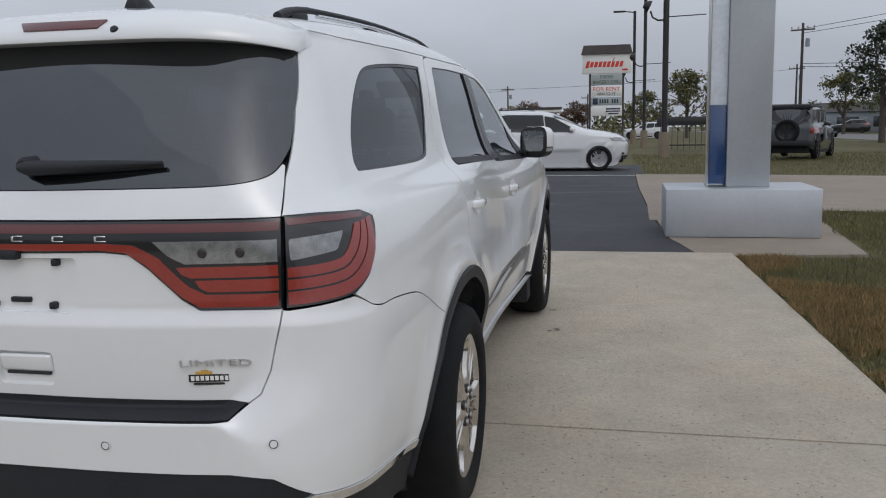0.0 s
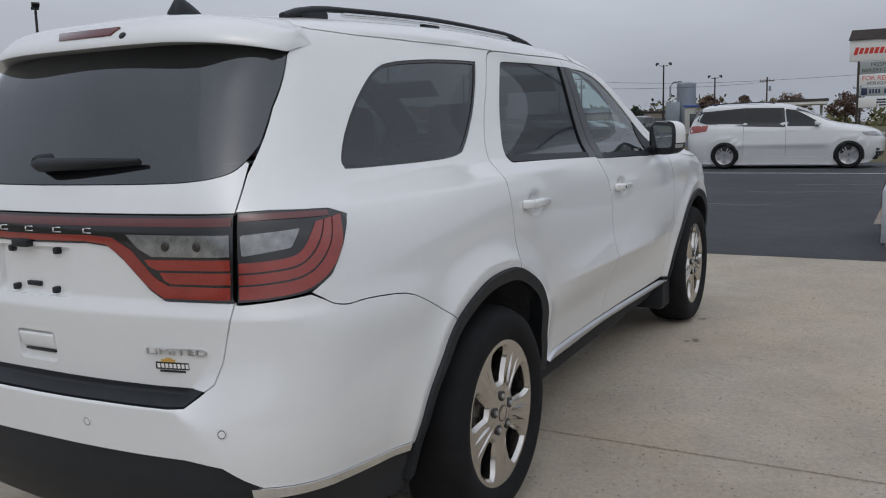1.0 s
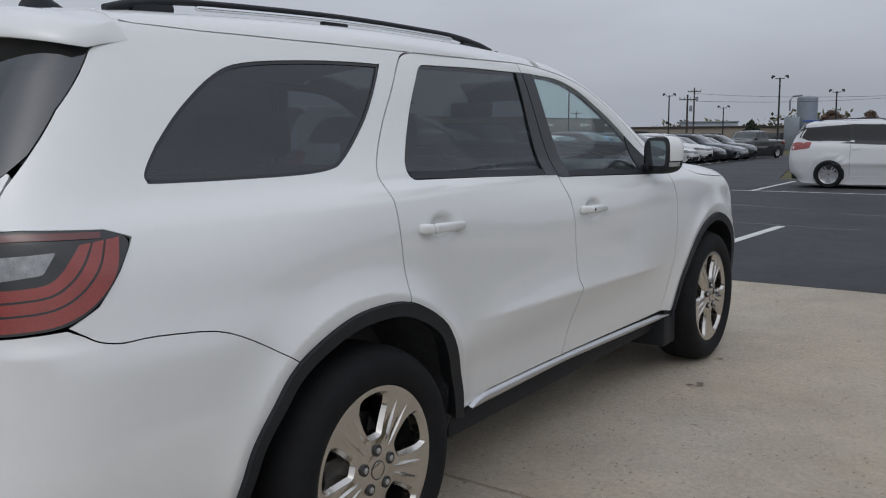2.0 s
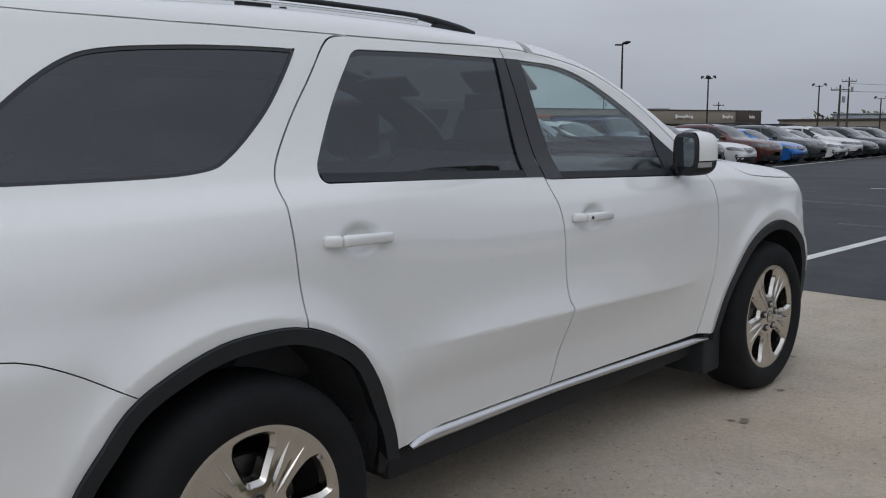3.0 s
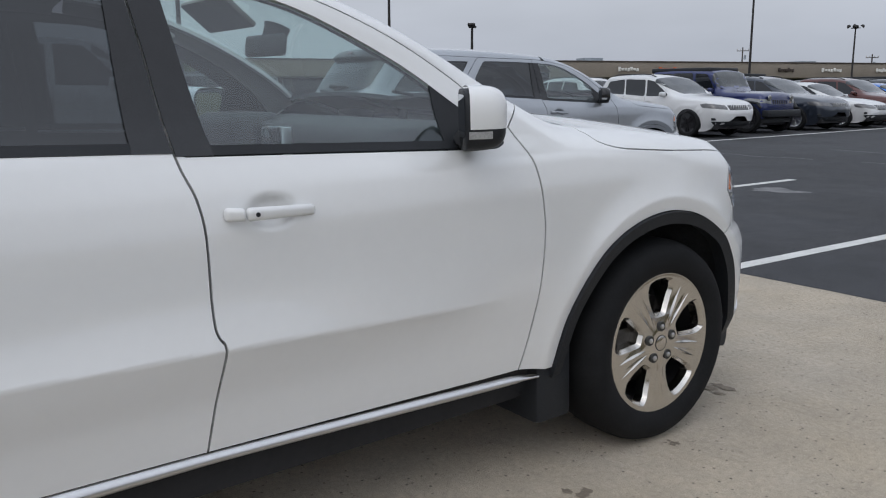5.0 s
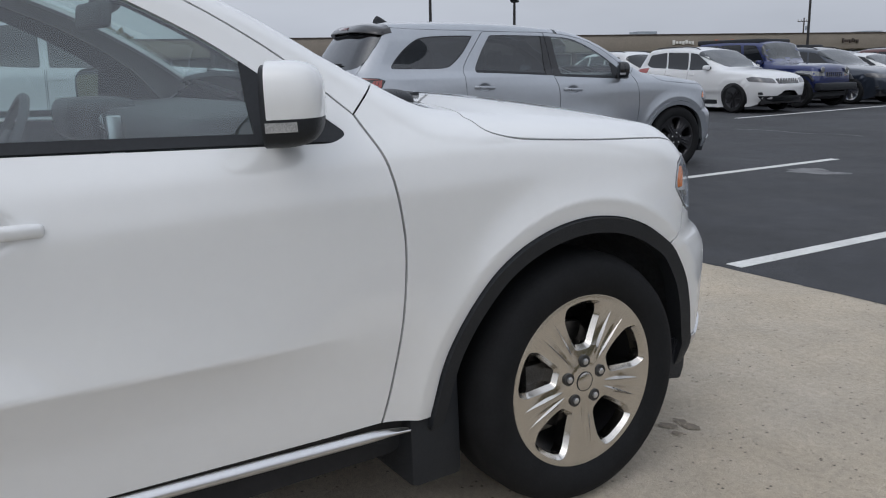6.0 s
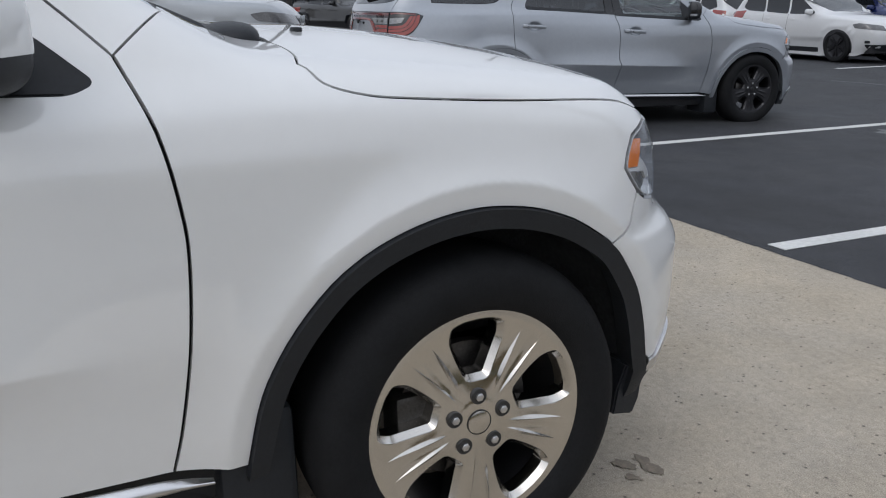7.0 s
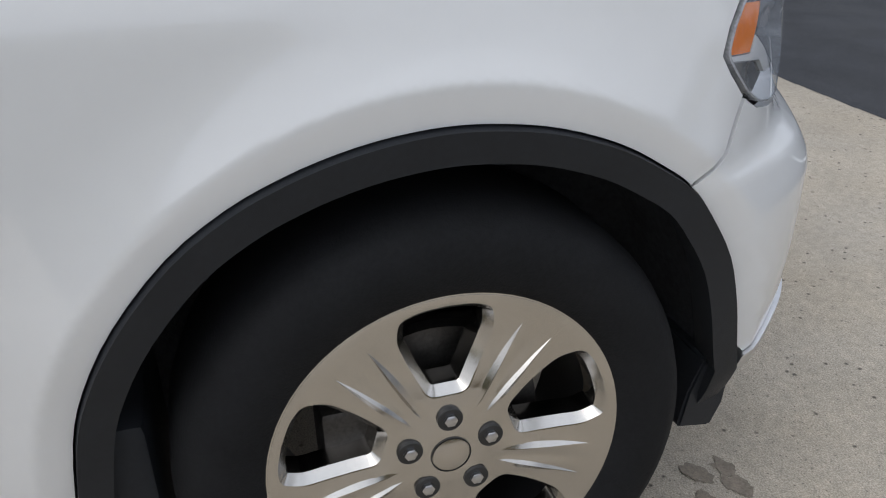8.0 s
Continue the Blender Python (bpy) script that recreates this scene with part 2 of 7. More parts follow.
def sheet(name, loops, onto, step=.03, gap=0.0, depth=.018, lip=.0):
    """A curved panel: the plane region between loops (outer, then holes), laid onto a surface by onto(uv) -> places, normals.
    Its rims are turned inwards by depth."""
    loops = [resample(np.asarray(l, float), step * .7) for l in loops]
    if gap:
        loops = [inset(loops[0], gap)] + [inset(l, -gap) for l in loops[1:]]
    rim = np.concatenate(loops)
    lo, hi = rim.min(0), rim.max(0)
    gx, gy = np.meshgrid(np.arange(lo[0] + step / 2, hi[0], step), np.arange(lo[1] + step / 2, hi[1], step * .87))
    gx[::2] += step / 2
    grid = np.stack([gx.ravel(), gy.ravel()], 1)
    grid = grid[within(grid, loops)] if len(grid) else grid
    if len(grid):
        near = np.concatenate([np.min(np.sum((c[:, None] - rim[None]) ** 2, -1), 1) for c in np.array_split(grid, max(1, len(grid) // 400))])
        grid = grid[near > (.55 * step) ** 2]
    edges, k = [], 0
    for l in loops:
        edges += [(k + i, k + (i + 1) % len(l)) for i in range(len(l))]
        k += len(l)
    flat = np.concatenate([rim, grid]) if len(grid) else rim
    v2, _, tris, *_ = delaunay_2d_cdt([Vector(q) for q in flat], edges, [], 0, 1e-6)
    v2 = np.array([tuple(q) for q in v2])
    tris = np.array([t for t in tris if len(t) == 3])
    tris = tris[within(v2[tris].mean(1), loops)]
    place, normal = onto(v2)
    cross = np.cross(place[tris[:, 1]] - place[tris[:, 0]], place[tris[:, 2]] - place[tris[:, 0]])
    turned = np.sum(cross * normal[tris].mean(1), 1) < 0
    tris[turned] = tris[turned][:, ::-1]
    verts, faces, normals = [place], [tuple(t) for t in tris], [normal]
    k = len(place)
    if depth:
        for number, l in enumerate(loops):
            p, nrm = onto(l)
            t = np.roll(p, -1, axis=0) - np.roll(p, 1, axis=0)
            outward = np.cross(t, nrm)
            area = np.sum(l[:, 0] * np.roll(l[:, 1], -1) - l[:, 1] * np.roll(l[:, 0], -1))
            mid = p.mean(0)
            outward /= np.maximum(np.linalg.norm(outward, axis=1, keepdims=True), 1e-9)
            if np.sum(outward * (p - mid)) * (1 if number == 0 else -1) < 0:
                outward = -outward
            q = p - nrm * depth + outward * lip
            face = outward * depth + nrm * lip if lip else outward
            face = face / np.linalg.norm(face, axis=1, keepdims=True)
            verts += [p, q]
            normals += [face, face]
            m = len(l)
            sample = np.cross(p[1] - p[0], q[0] - p[0]) @ outward[0]
            for i in range(m):
                j = (i + 1) % m
                f = (k + i, k + j, k + m + j, k + m + i)
                faces.append(f if sample > 0 else f[::-1])
            k += 2 * m
    me = bpy.data.meshes.new(name)
    me.from_pydata(np.concatenate(verts).tolist(), [], faces)
    me.polygons.foreach_set("use_smooth", [True] * len(faces))
    me.normals_split_custom_set_from_vertices(np.concatenate(normals).tolist())
    return me


def mirrored(me):
    """The same mesh on the car's other side."""
    bm = bmesh.new()
    bm.from_mesh(me)
    for v in bm.verts:
        v.co.x = -v.co.x
    bmesh.ops.reverse_faces(bm, faces=bm.faces)
    out = bpy.data.meshes.new(me.name)
    bm.to_mesh(out)
    bm.free()
    acc = np.zeros((len(me.vertices), 3))
    for loop, n in zip(me.loops, me.corner_normals):
        acc[loop.vertex_index] = n.vector
    acc[:, 0] *= -1
    out.polygons.foreach_set("use_smooth", [True] * len(out.polygons))
    out.normals_split_custom_set_from_vertices(acc.tolist())
    return out


def on_side(body, lift=0.0, dents=()):
    """(y, z) -> the car's side; dents: (y, z, reach along, reach up, depth)."""
    def onto(uv):
        p = body.out(np.stack([np.zeros(len(uv)) + .1, uv[:, 0], uv[:, 1]], 1), np.tile([1., 0, 0], (len(uv), 1)))
        n = body.normal(p)
        push, lean = np.full(len(uv), lift), np.zeros((len(uv), 3))
        for y, z, ry, rz, deep in dents:
            u, v = (uv[:, 0] - y) / ry, (uv[:, 1] - z) / rz
            g = deep * np.exp(-(u * u + v * v) ** 2)
            push = push - g
            lean[:, 1] += -4 * g * (u * u + v * v) * u / ry
            lean[:, 2] += -4 * g * (u * u + v * v) * v / rz
        place = p + n * push[:, None]
        if len(dents):
            n = n + lean
            n = n / np.linalg.norm(n, axis=1, keepdims=True)
        return place, n
    return onto


def on_round(body, zc, lift=0.0):
    """(angle, y) -> the skin met from a line along the car's middle at height zc; angle in radians from the right, over the top."""
    def onto(uv):
        way = np.stack([np.cos(uv[:, 0]), np.zeros(len(uv)), np.sin(uv[:, 0])], 1)
        p = body.out(np.stack([np.zeros(len(uv)), uv[:, 1], np.full(len(uv), zc)], 1), way)
        n = body.normal(p)
        return p + n * lift, n
    return onto


WRAP = (.45, .62)


def wrap_u(x, y, yc=-.55):
    """The way round the car's tail (or nose) of a place: 0 at the middle, growing to the right."""
    s, x = (1, x) if x >= 0 else (-1, -x)
    back = (yc - y) if yc < 1 else (y - yc)
    if x <= WRAP[0] and back > 0:
        return s * x
    if back <= 0:
        return s * (WRAP[0] + WRAP[1] - back)
    return s * (WRAP[0] + WRAP[1] * math.atan2(x - WRAP[0], back) / (math.pi / 2))


def on_wrap(body, lift=0.0, yc=-.55):
    """(u, z) -> the skin round the tail or nose."""
    def onto(uv):
        u, z = np.abs(uv[:, 0]), uv[:, 1]
        side = np.where(uv[:, 0] < 0, -1.0, 1.0)
        a = np.clip((u - WRAP[0]) / WRAP[1], 0, 1) * math.pi / 2
        ahead = 1 if yc > 1 else -1
        along = np.maximum(u - WRAP[0] - WRAP[1], 0)
        start = np.stack([side * np.minimum(u, WRAP[0]), yc - ahead * along, z], 1)
        way = np.stack([side * np.sin(a), ahead * np.cos(a), 0 * a], 1)
        p = body.out(start, way)
        n = body.normal(p)
        return p + n * lift, n
    return onto



def smooth_interp(x, xs, ys):
    """Monotone cubic through the knots (xs, ys), held flat outside."""
    xs, ys = np.asarray(xs, float), np.asarray(ys, float)
    h, d = np.diff(xs), np.diff(ys) / np.diff(xs)
    m = np.zeros(len(xs))
    m[0], m[-1] = d[0], d[-1]
    same = d[:-1] * d[1:] > 0
    m[1:-1][same] = 2 * d[:-1][same] * d[1:][same] / (d[:-1] + d[1:])[same]
    x = np.clip(np.asarray(x, float), xs[0], xs[-1])
    n = np.clip(np.searchsorted(xs, x) - 1, 0, len(h) - 1)
    t = (x - xs[n]) / h[n]
    return ((2 * t + 1) * (1 - t) ** 2 * ys[n] + t * (1 - t) ** 2 * h[n] * m[n]
            + t * t * (3 - 2 * t) * ys[n + 1] + t * t * (t - 1) * h[n] * m[n + 1])


def smax(a, b, k):
    h = np.maximum(k - np.abs(a - b), 0) / k
    return np.maximum(a, b) + h * h * k / 4


class Body:
    """A car's skin as an implicit surface: side, top, tail and nose, blended. X counts from the car's middle."""

    def __init__(self, stations, heights, widths, top, tail, nose, wheels=(), crown=((-9, .15), (9, .15)), blend=((-9, .1), (9, .1)),
                 bow=(.16, .45), corner=(.3, .3), flare=(.018, .66, .548), hub=.385, shelf=0.0, crease=None):
        self.stations, self.heights, self.widths = stations, heights, np.asarray(widths, float)
        self.top, self.tail, self.nose, self.crown, self.blend = top, tail, nose, crown, blend
        self.crease = crease
        self.wheels, self.bow, self.corner, self.flare, self.hub, self.shelf = wheels, bow, corner, flare, hub, shelf

    def side(self, y, z):
        cols = np.stack([smooth_interp(z, self.heights, row) for row in self.widths])
        y = np.clip(y, self.stations[0], self.stations[-1])
        s = np.asarray(self.stations, float)
        n = np.clip(np.searchsorted(s, y) - 1, 0, len(s) - 2)
        at = np.arange(len(y))
        h = np.diff(s)
        d = np.diff(cols, axis=0) / h[:, None]
        m = np.concatenate([d[:1], (d[:-1] + d[1:]) / 2, d[-1:]])
        t = (y - s[n]) / h[n]
        w = ((2 * t + 1) * (1 - t) ** 2 * cols[n, at] + t * (1 - t) ** 2 * h[n] * m[n, at]
             + t * t * (3 - 2 * t) * cols[n + 1, at] + t * t * (t - 1) * h[n] * m[n + 1, at])
        for c in self.wheels:
            r = np.hypot(y - c, np.maximum(z - self.hub, 0))
            high, outer, ring = self.flare   # swells to a ring, then turns in to the arch
            for q in (r - .004, r, r + .004):
                u = np.clip((outer - q) / (outer - ring), 0, 1)
                w = w + np.maximum(0, high * u * u - .17 * np.maximum(0, ring - q)) / 3
        if self.crease:                      # a folded line low on the doors
            line, reach, high = self.crease
            zc = line[0][1] + (y - line[0][0]) * (line[1][1] - line[0][1]) / (line[1][0] - line[0][0])
            fade = np.clip((y - line[0][0] + .35) / .35, 0, 1) * np.clip((line[1][0] + .12 - y) / .3, 0, 1)
            d = z - zc
            w = w + high * fade * np.exp(-np.sqrt(d * d + .003 ** 2) / np.where(d > 0, reach, reach * .55))
        return w

    def f(self, p):
        x, y, z = np.abs(p[:, 0]), p[:, 1], p[:, 2]
        t = smooth_interp(y, *zip(*self.top))
        slope = (smooth_interp(y + .01, *zip(*self.top)) - t) / .01
        top = (z - t + smooth_interp(y, *zip(*self.crown)) * x * x) / np.sqrt(1 + slope * slope)
        r = smooth_interp(z, *zip(*self.tail))
        slope = (smooth_interp(z + .01, *zip(*self.tail)) - r) / .01
        if self.shelf:                       # the bumper stands out below the tailgate, softly so at the corners
            u = np.clip((x - .52) / .2, 0, 1)
            u = u * u * (3 - 2 * u)
            v = np.clip((z - (.715 - .16 * u)) / (.03 + .36 * u), 0, 1)
            r = r - self.shelf * (1 - v * v * (3 - 2 * v))
        rear = (r + self.bow[0] * x * x - y) / np.sqrt(1 + slope * slope)
        q = smooth_interp(z, *zip(*self.nose))
        slope = (smooth_interp(z + .01, *zip(*self.nose)) - q) / .01
        front = (y - q + self.bow[1] * x * x) / np.sqrt(1 + slope * slope)
        v = smax(x - self.side(y, z), top, smooth_interp(y, *zip(*self.blend)))
        return smax(smax(v, rear, self.corner[0]), front, self.corner[1])

    def normal(self, p):
        e = .004
        g = np.stack([self.f(p + d) - self.f(p - d) for d in np.eye(3) * e], 1)
        return g / np.maximum(np.linalg.norm(g, axis=1, keepdims=True), 1e-9)

    def out(self, start, way, far=1.6):
        """Where rays from inside leave the skin."""
        lo, hi = np.zeros(len(start)), np.full(len(start), far)
        for _ in range(9):
            m = (lo + hi) / 2
            inside = self.f(start + way * m[:, None]) < 0
            lo, hi = np.where(inside, m, lo), np.where(inside, hi, m)
        a, b = self.f(start + way * lo[:, None]), self.f(start + way * hi[:, None])
        for _ in range(4):
            m = lo - a * (hi - lo) / np.where(np.abs(b - a) < 1e-12, 1e-12, b - a)
            m = np.clip(m, lo, hi)
            v = self.f(start + way * m[:, None])
            inside = v < 0
            lo, a, hi, b = np.where(inside, m, lo), np.where(inside, v, a * .5), np.where(inside, hi, m), np.where(inside, b * .5, v)
        return start + way * np.where(np.abs(a) < np.abs(b), lo, hi)[:, None]


SUV = dict(
    stations=(-1.15, -.6, .15, 1.3, 2.4, 3.05, 3.5, 3.95),
    heights=(.25, .42, .55, .72, .86, 1.0, 1.1, 1.2, 1.29, 1.62, 1.76),
    widths=((.77, .80, .83, .85, .84, .82, .80, .78, .72, .59, .54),
            (.84, .88, .915, .93, .93, .91, .895, .862, .790, .648, .58),
            (.85, .90, .93, .965, .965, .96, .955, .938, .858, .732, .67),
            (.85, .893, .92, .966, .955, .949, .935, .895, .845, .752, .70),
            (.87, .92, .945, .975, .983, .985, .972, .905, .85, .74, .69),
            (.88, .93, .955, .975, .98, .975, .955, .90, .85, .70, .66),
            (.87, .915, .935, .945, .945, .925, .885, .82, .77, .66, .60),
            (.74, .77, .79, .80, .80, .77, .73, .66, .62, .5, .45)),
    top=((-1.0, 1.70), (-.85, 1.755), (-.4, 1.812), (.3, 1.825), (.9, 1.81), (1.3, 1.782), (1.5, 1.766), (1.75, 1.712), (2.0, 1.616),
         (2.2, 1.511), (2.45, 1.356), (2.64, 1.258), (2.8, 1.238), (3.0, 1.225), (3.4, 1.165), (3.6, 1.105), (3.85, .98)),
    tail=((.25, -.96), (.42, -1.075), (.5, -1.103), (.72, -1.106), (.90, -1.113), (.952, -1.114), (.966, -1.110), (1.0, -1.098),
          (1.2, -1.085), (1.28, -1.06), (1.34, -1.03), (1.65, -.84), (1.76, -.79)),
    nose=((.22, 3.80), (.4, 3.95), (.6, 3.965), (.68, 3.965), (.74, 3.935), (.80, 3.872), (.86, 3.868), (.94, 3.866), (1.0, 3.85), (1.1, 3.80)),
    wheels=(0, 3.042), crown=((-1, .14), (1.4, .13), (2.35, .09), (2.65, .07), (3.1, .085), (3.6, .07), (4, .07)), blend=((-1, .06), (1.2, .07), (2.3, .07), (2.8, .09), (4, .09)),
    bow=(.16, .37), corner=(.20, .11), shelf=.065, crease=(((.80, .733), (2.20, .688)), .065, .016))


# ---- the white SUV ----
MID = -.045                                  # the car's middle line
suv_body = Body(**SUV)
suv = empty("suv", pose(MID, 0, 0), "white mid-size SUV with dark rear glass, parked on the concrete apron", "car")

ARCH_REAR = spline([(-.504, .472), (-.465, .60), (-.395, .70), (-.30, .80), (-.12, .878), (.03, .898), (.18, .882), (.335, .80), (.41, .70), (.505, .52), (.54, .408)], 4)
ARCH_FRONT = spline([(2.535, .392), (2.560, .522), (2.590, .605), (2.640, .690), (2.712, .770), (2.783, .819), (2.849, .848), (2.914, .867), (2.98, .878), (3.049, .881), (3.12, .874), (3.194, .858), (3.276, .826), (3.342, .786), (3.391, .749), (3.428, .703), (3.475, .627), (3.507, .54), (3.538, .43), (3.557, .365)], 3)
GAP_A = spline([(.18, .882), (.17, 1.065), (.164, 1.194), (.167, 1.25), (.183, 1.30), (.209, 1.346), (.291, 1.458), (.377, 1.561), (.452, 1.653), (.497, 1.686), (.56, 1.694)], 4)
GAP_TOP = spline([(.56, 1.694), (.885, 1.688), (1.257, 1.684), (1.45, 1.668), (1.665, 1.634), (1.83, 1.588), (2.03, 1.494), (2.20, 1.384), (2.295, 1.302), (2.377, 1.218)], 4)
GAP_B = spline([(1.257, 1.684), (1.29, 1.45), (1.315, 1.205), (1.345, 1.10), (1.357, 1.0), (1.353, .80), (1.36, .752), (1.374, .718), (1.36, .60), (1.332, .42)], 4)
GAP_F = spline([(2.377, 1.218), (2.425, 1.09), (2.45, .95), (2.454, .85), (2.44, .68), (2.415, .52), (2.39, .412)], 4)


def upto(curve, y):
    return np.array([p for p in curve if p[0] <= y])


def both_sides(name, me, material, parent, label=""):
    part(name, me, material, parent, label)
    return part(name, mirrored(me), material, parent, label)


side_table = {}


def side_x(y, z):
    key = (round(float(y), 5), round(float(z), 5))
    if key not in side_table:
        side_table[key] = float(suv_body.out(np.array([[.1, y, z]]), np.array([[1., 0, 0]]))[0, 0])
    return side_table[key]


def uz(points, yc=-.55):
    """Places (x, y, z) as way round the tail or nose and height."""
    return np.array([(wrap_u(x, y, yc), z) for x, y, z in points])


def around(points, zc):
    return np.array([(math.atan2(z - zc, x), y) for x, y, z in points])


def sym(right):
    """A closed loop from its right half, given from the middle round to the middle."""
    right = np.asarray(right, float)
    left = right[::-1] * (-1, 1)
    return np.concatenate([right, left[1:-1] if right[0][0] == 0 else left])


# doors
k_b = int(np.argmin(np.abs(GAP_TOP[:, 0] - 1.257)))
rear_door_loop = np.concatenate([GAP_A, GAP_TOP[1:k_b + 1], GAP_B[1:], [(.75, .428), (.66, .418), (.60, .402)], ARCH_REAR[ARCH_REAR[:, 0] > .181][::-1]])
front_door_loop = np.concatenate([GAP_TOP[k_b:], GAP_F[1:], [(2.2, .412)], GAP_B[::-1][:-1]])
rear_win = fillet([(.325, 1.262), (.328, 1.305), (.463, 1.520), (.568, 1.648), (.885, 1.648), (1.243, 1.640), (1.292, 1.222)], [.02, .05, .2, .03, 0, .006, .006])
front_win = fillet([(1.338, 1.205), (1.277, 1.640), (1.56, 1.622), (1.72, 1.578), (1.90, 1.492), (2.06, 1.401), (2.17, 1.318), (2.262, 1.245), (2.338, 1.176), (2.30, 1.160), (2.1, 1.168)],
                   [.006, .006, .1, .1, .1, .1, .1, .05, .012, .03, 0])
HANDLES = ((.385, 1.105), (1.53, 1.056))
for name, loop, hole, (hy, hz) in (("rear_door", rear_door_loop, rear_win, HANDLES[0]), ("front_door", front_door_loop, front_win, HANDLES[1])):
    skin = sheet(name, [loop, hole], on_side(suv_body, 0, [(hy + .006, hz - .004, .058, .036, .022)]), .0105, .0036)
    trim = sheet("inner_trim", [inset(resample(loop, .03), -.009), hole], on_side(suv_body, -.030 if name == "front_door" else -.034), .05, 0, 0)
    for flip in (False, True):
        me = mirrored(skin) if flip else skin
        door = part(name, me, WHITE, suv)
        part("inner_trim", mirrored(trim) if flip else trim, DARK, door)
        s = -1 if flip else 1
        sx = side_x(hy, hz)
        for piece, y0, y1 in (("handle", hy - .075, hy + .125), ("handle_cap", hy - .126, hy - .077)):
            bar = boxes((sx + .014, y0, hz - .023, sx + .036, y1, hz + .012), bevel=.011, seg=3)
            for v in bar.verts:
                if v.co.y > hy + .06:
                    v.co.x -= (v.co.y - hy - .06) * .30
                    v.co.z += (.002 - (v.co.z - hz)) * (v.co.y - hy - .06) * 3.2
                if v.co.y < hy - .08:
                    v.co.x -= (hy - .08 - v.co.y) * .45
                v.co.z -= (v.co.y - hy) * .055
                v.co.x *= s
            if flip:
                bmesh.ops.reverse_faces(bar, faces=bar.faces)
            part(piece, bar, WHITE, door, "white pull handle")
        if name == "front_door":
            lock = lathe([(0, .004), (.006, .004), (.006, 0)], 12)
            part("keyhole", lock, BLACK_TRIM, door, "black key lock", Matrix.Translation((s * (sx + .034), hy - .048, hz - .003)) @ (pose(0, 0, 0) if s > 0 else pose(0, 0, 0, 0, 0, 180)))

# window glass, pillars and belt strips
strip_r = np.array([(.33, 1.262), (1.292, 1.2135), (1.290, 1.238), (.33, 1.287)])
strip_f = np.array([(1.338, 1.205), (2.29, 1.160), (2.25, 1.185), (1.334, 1.229)])
glass_r = fillet([(.31, 1.27), (.32, 1.31), (.455, 1.525), (.56, 1.66), (.885, 1.66), (1.262, 1.65), (1.296, 1.225)], [.02, .05, .2, .03, 0, 0, 0])
pillar_r = np.array([(1.214, 1.643), (1.2585, 1.642), (1.286, 1.45), (1.3105, 1.212), (1.214, 1.2175)])
pillar_f = np.array([(1.2645, 1.642), (1.346, 1.639), (1.414, 1.20), (1.3175, 1.205), (1.293, 1.45)])
glass_f = np.array([(1.335, 1.66), (1.56, 1.64), (1.73, 1.594), (1.91, 1.506), (2.07, 1.415), (2.175, 1.335), (2.145, 1.165), (1.395, 1.20)])
sail = np.array([(2.128, 1.368), (2.28, 1.245), (2.35, 1.174), (2.30, 1.152), (2.118, 1.16)])
for name, loop, lift, material in (("rear_door_glass", glass_r, -.005, PRIVACY), ("front_door_glass", glass_f, -.005, TINT), ("rear_pillar_trim", pillar_r, .003, PILLAR),
                                   ("front_pillar_trim", pillar_f, .003, PILLAR), ("belt_strip", strip_r, .002, BLACK_TRIM), ("belt_strip", strip_f, .002, BLACK_TRIM), ("mirror_sail", sail, -.001, BLACK_TRIM)):
    both_sides(name, sheet(name, [loop], on_side(suv_body, lift), .03, 0, .006), material, suv)

# rear quarter panels and their windows
seam_h = [tuple(q) for q in spline([(.866, -.86, .985), (.877, -.832, .968), (.888, -.78, .957), (.90, -.70, .957), (.927, -.543, .938), (.942, -.442, .894), (.955, -.36, .843)], 3)]
edge_k2 = [(.578, -.549, 1.734), (.621, -.642, 1.648), (.655, -.762, 1.499), (.674, -.85, 1.393), (.678, -.916, 1.322), (.692, -.989, 1.228)]
outer_lamp = [(.76, -.924, 1.228), (.831, -.771, 1.217), (.854, -.715, 1.195), (.869, -.765, 1.119), (.869, -.824, 1.048), (.846, -.89, 1.008)]
roof_edge = [(y, z) for y, z in ((-.5, 1.728), (-.3, 1.717), (0, 1.707), (.3, 1.700))]
arch_part = [(side_x(y, z), y, z) for y, z in [(-.297, .802)] + [q for q in ARCH_REAR if -.29 < q[0] < .181]]
quarter_loop = uz([(side_x(y, z), y, z) for y, z in GAP_A] + [(side_x(y, z), y, z) for y, z in roof_edge[::-1]] + edge_k2 + outer_lamp + seam_h + arch_part)
quarter_win = spline([(-.606, 1.319), (-.60, 1.345), (-.538, 1.416), (-.437, 1.508), (-.315, 1.592), (-.207, 1.628), (0, 1.643), (.20, 1.646), (.335, 1.643), (.345, 1.632), (.233, 1.49), (.137, 1.40),
                      (.051, 1.338), (-.004, 1.316), (-.12, 1.306), (-.35, 1.307), (-.58, 1.312)], 4, True)
quarter_hole = uz([(side_x(y, z), y, z) for y, z in quarter_win])
quarter = sheet("quarter_panel", [quarter_loop, quarter_hole], on_wrap(suv_body), .016, .002, .012)
both_sides("quarter_panel", quarter, WHITE, suv)
both_sides("quarter_trim", sheet("quarter_trim", [quarter_loop, quarter_hole], on_wrap(suv_body, -.03), .05, 0, 0), DARK, suv)
both_sides("quarter_glass", sheet("quarter_glass", [inset(quarter_hole, -.008)], on_wrap(suv_body, -.006), .04, 0, .004), PRIVACY, suv)
both_sides("quarter_seal", sheet("quarter_seal", [inset(resample(quarter_hole, .02), -.002), inset(resample(quarter_hole, .02), .008)], on_wrap(suv_body, -.003), .03, 0, .004), PILLAR, suv)

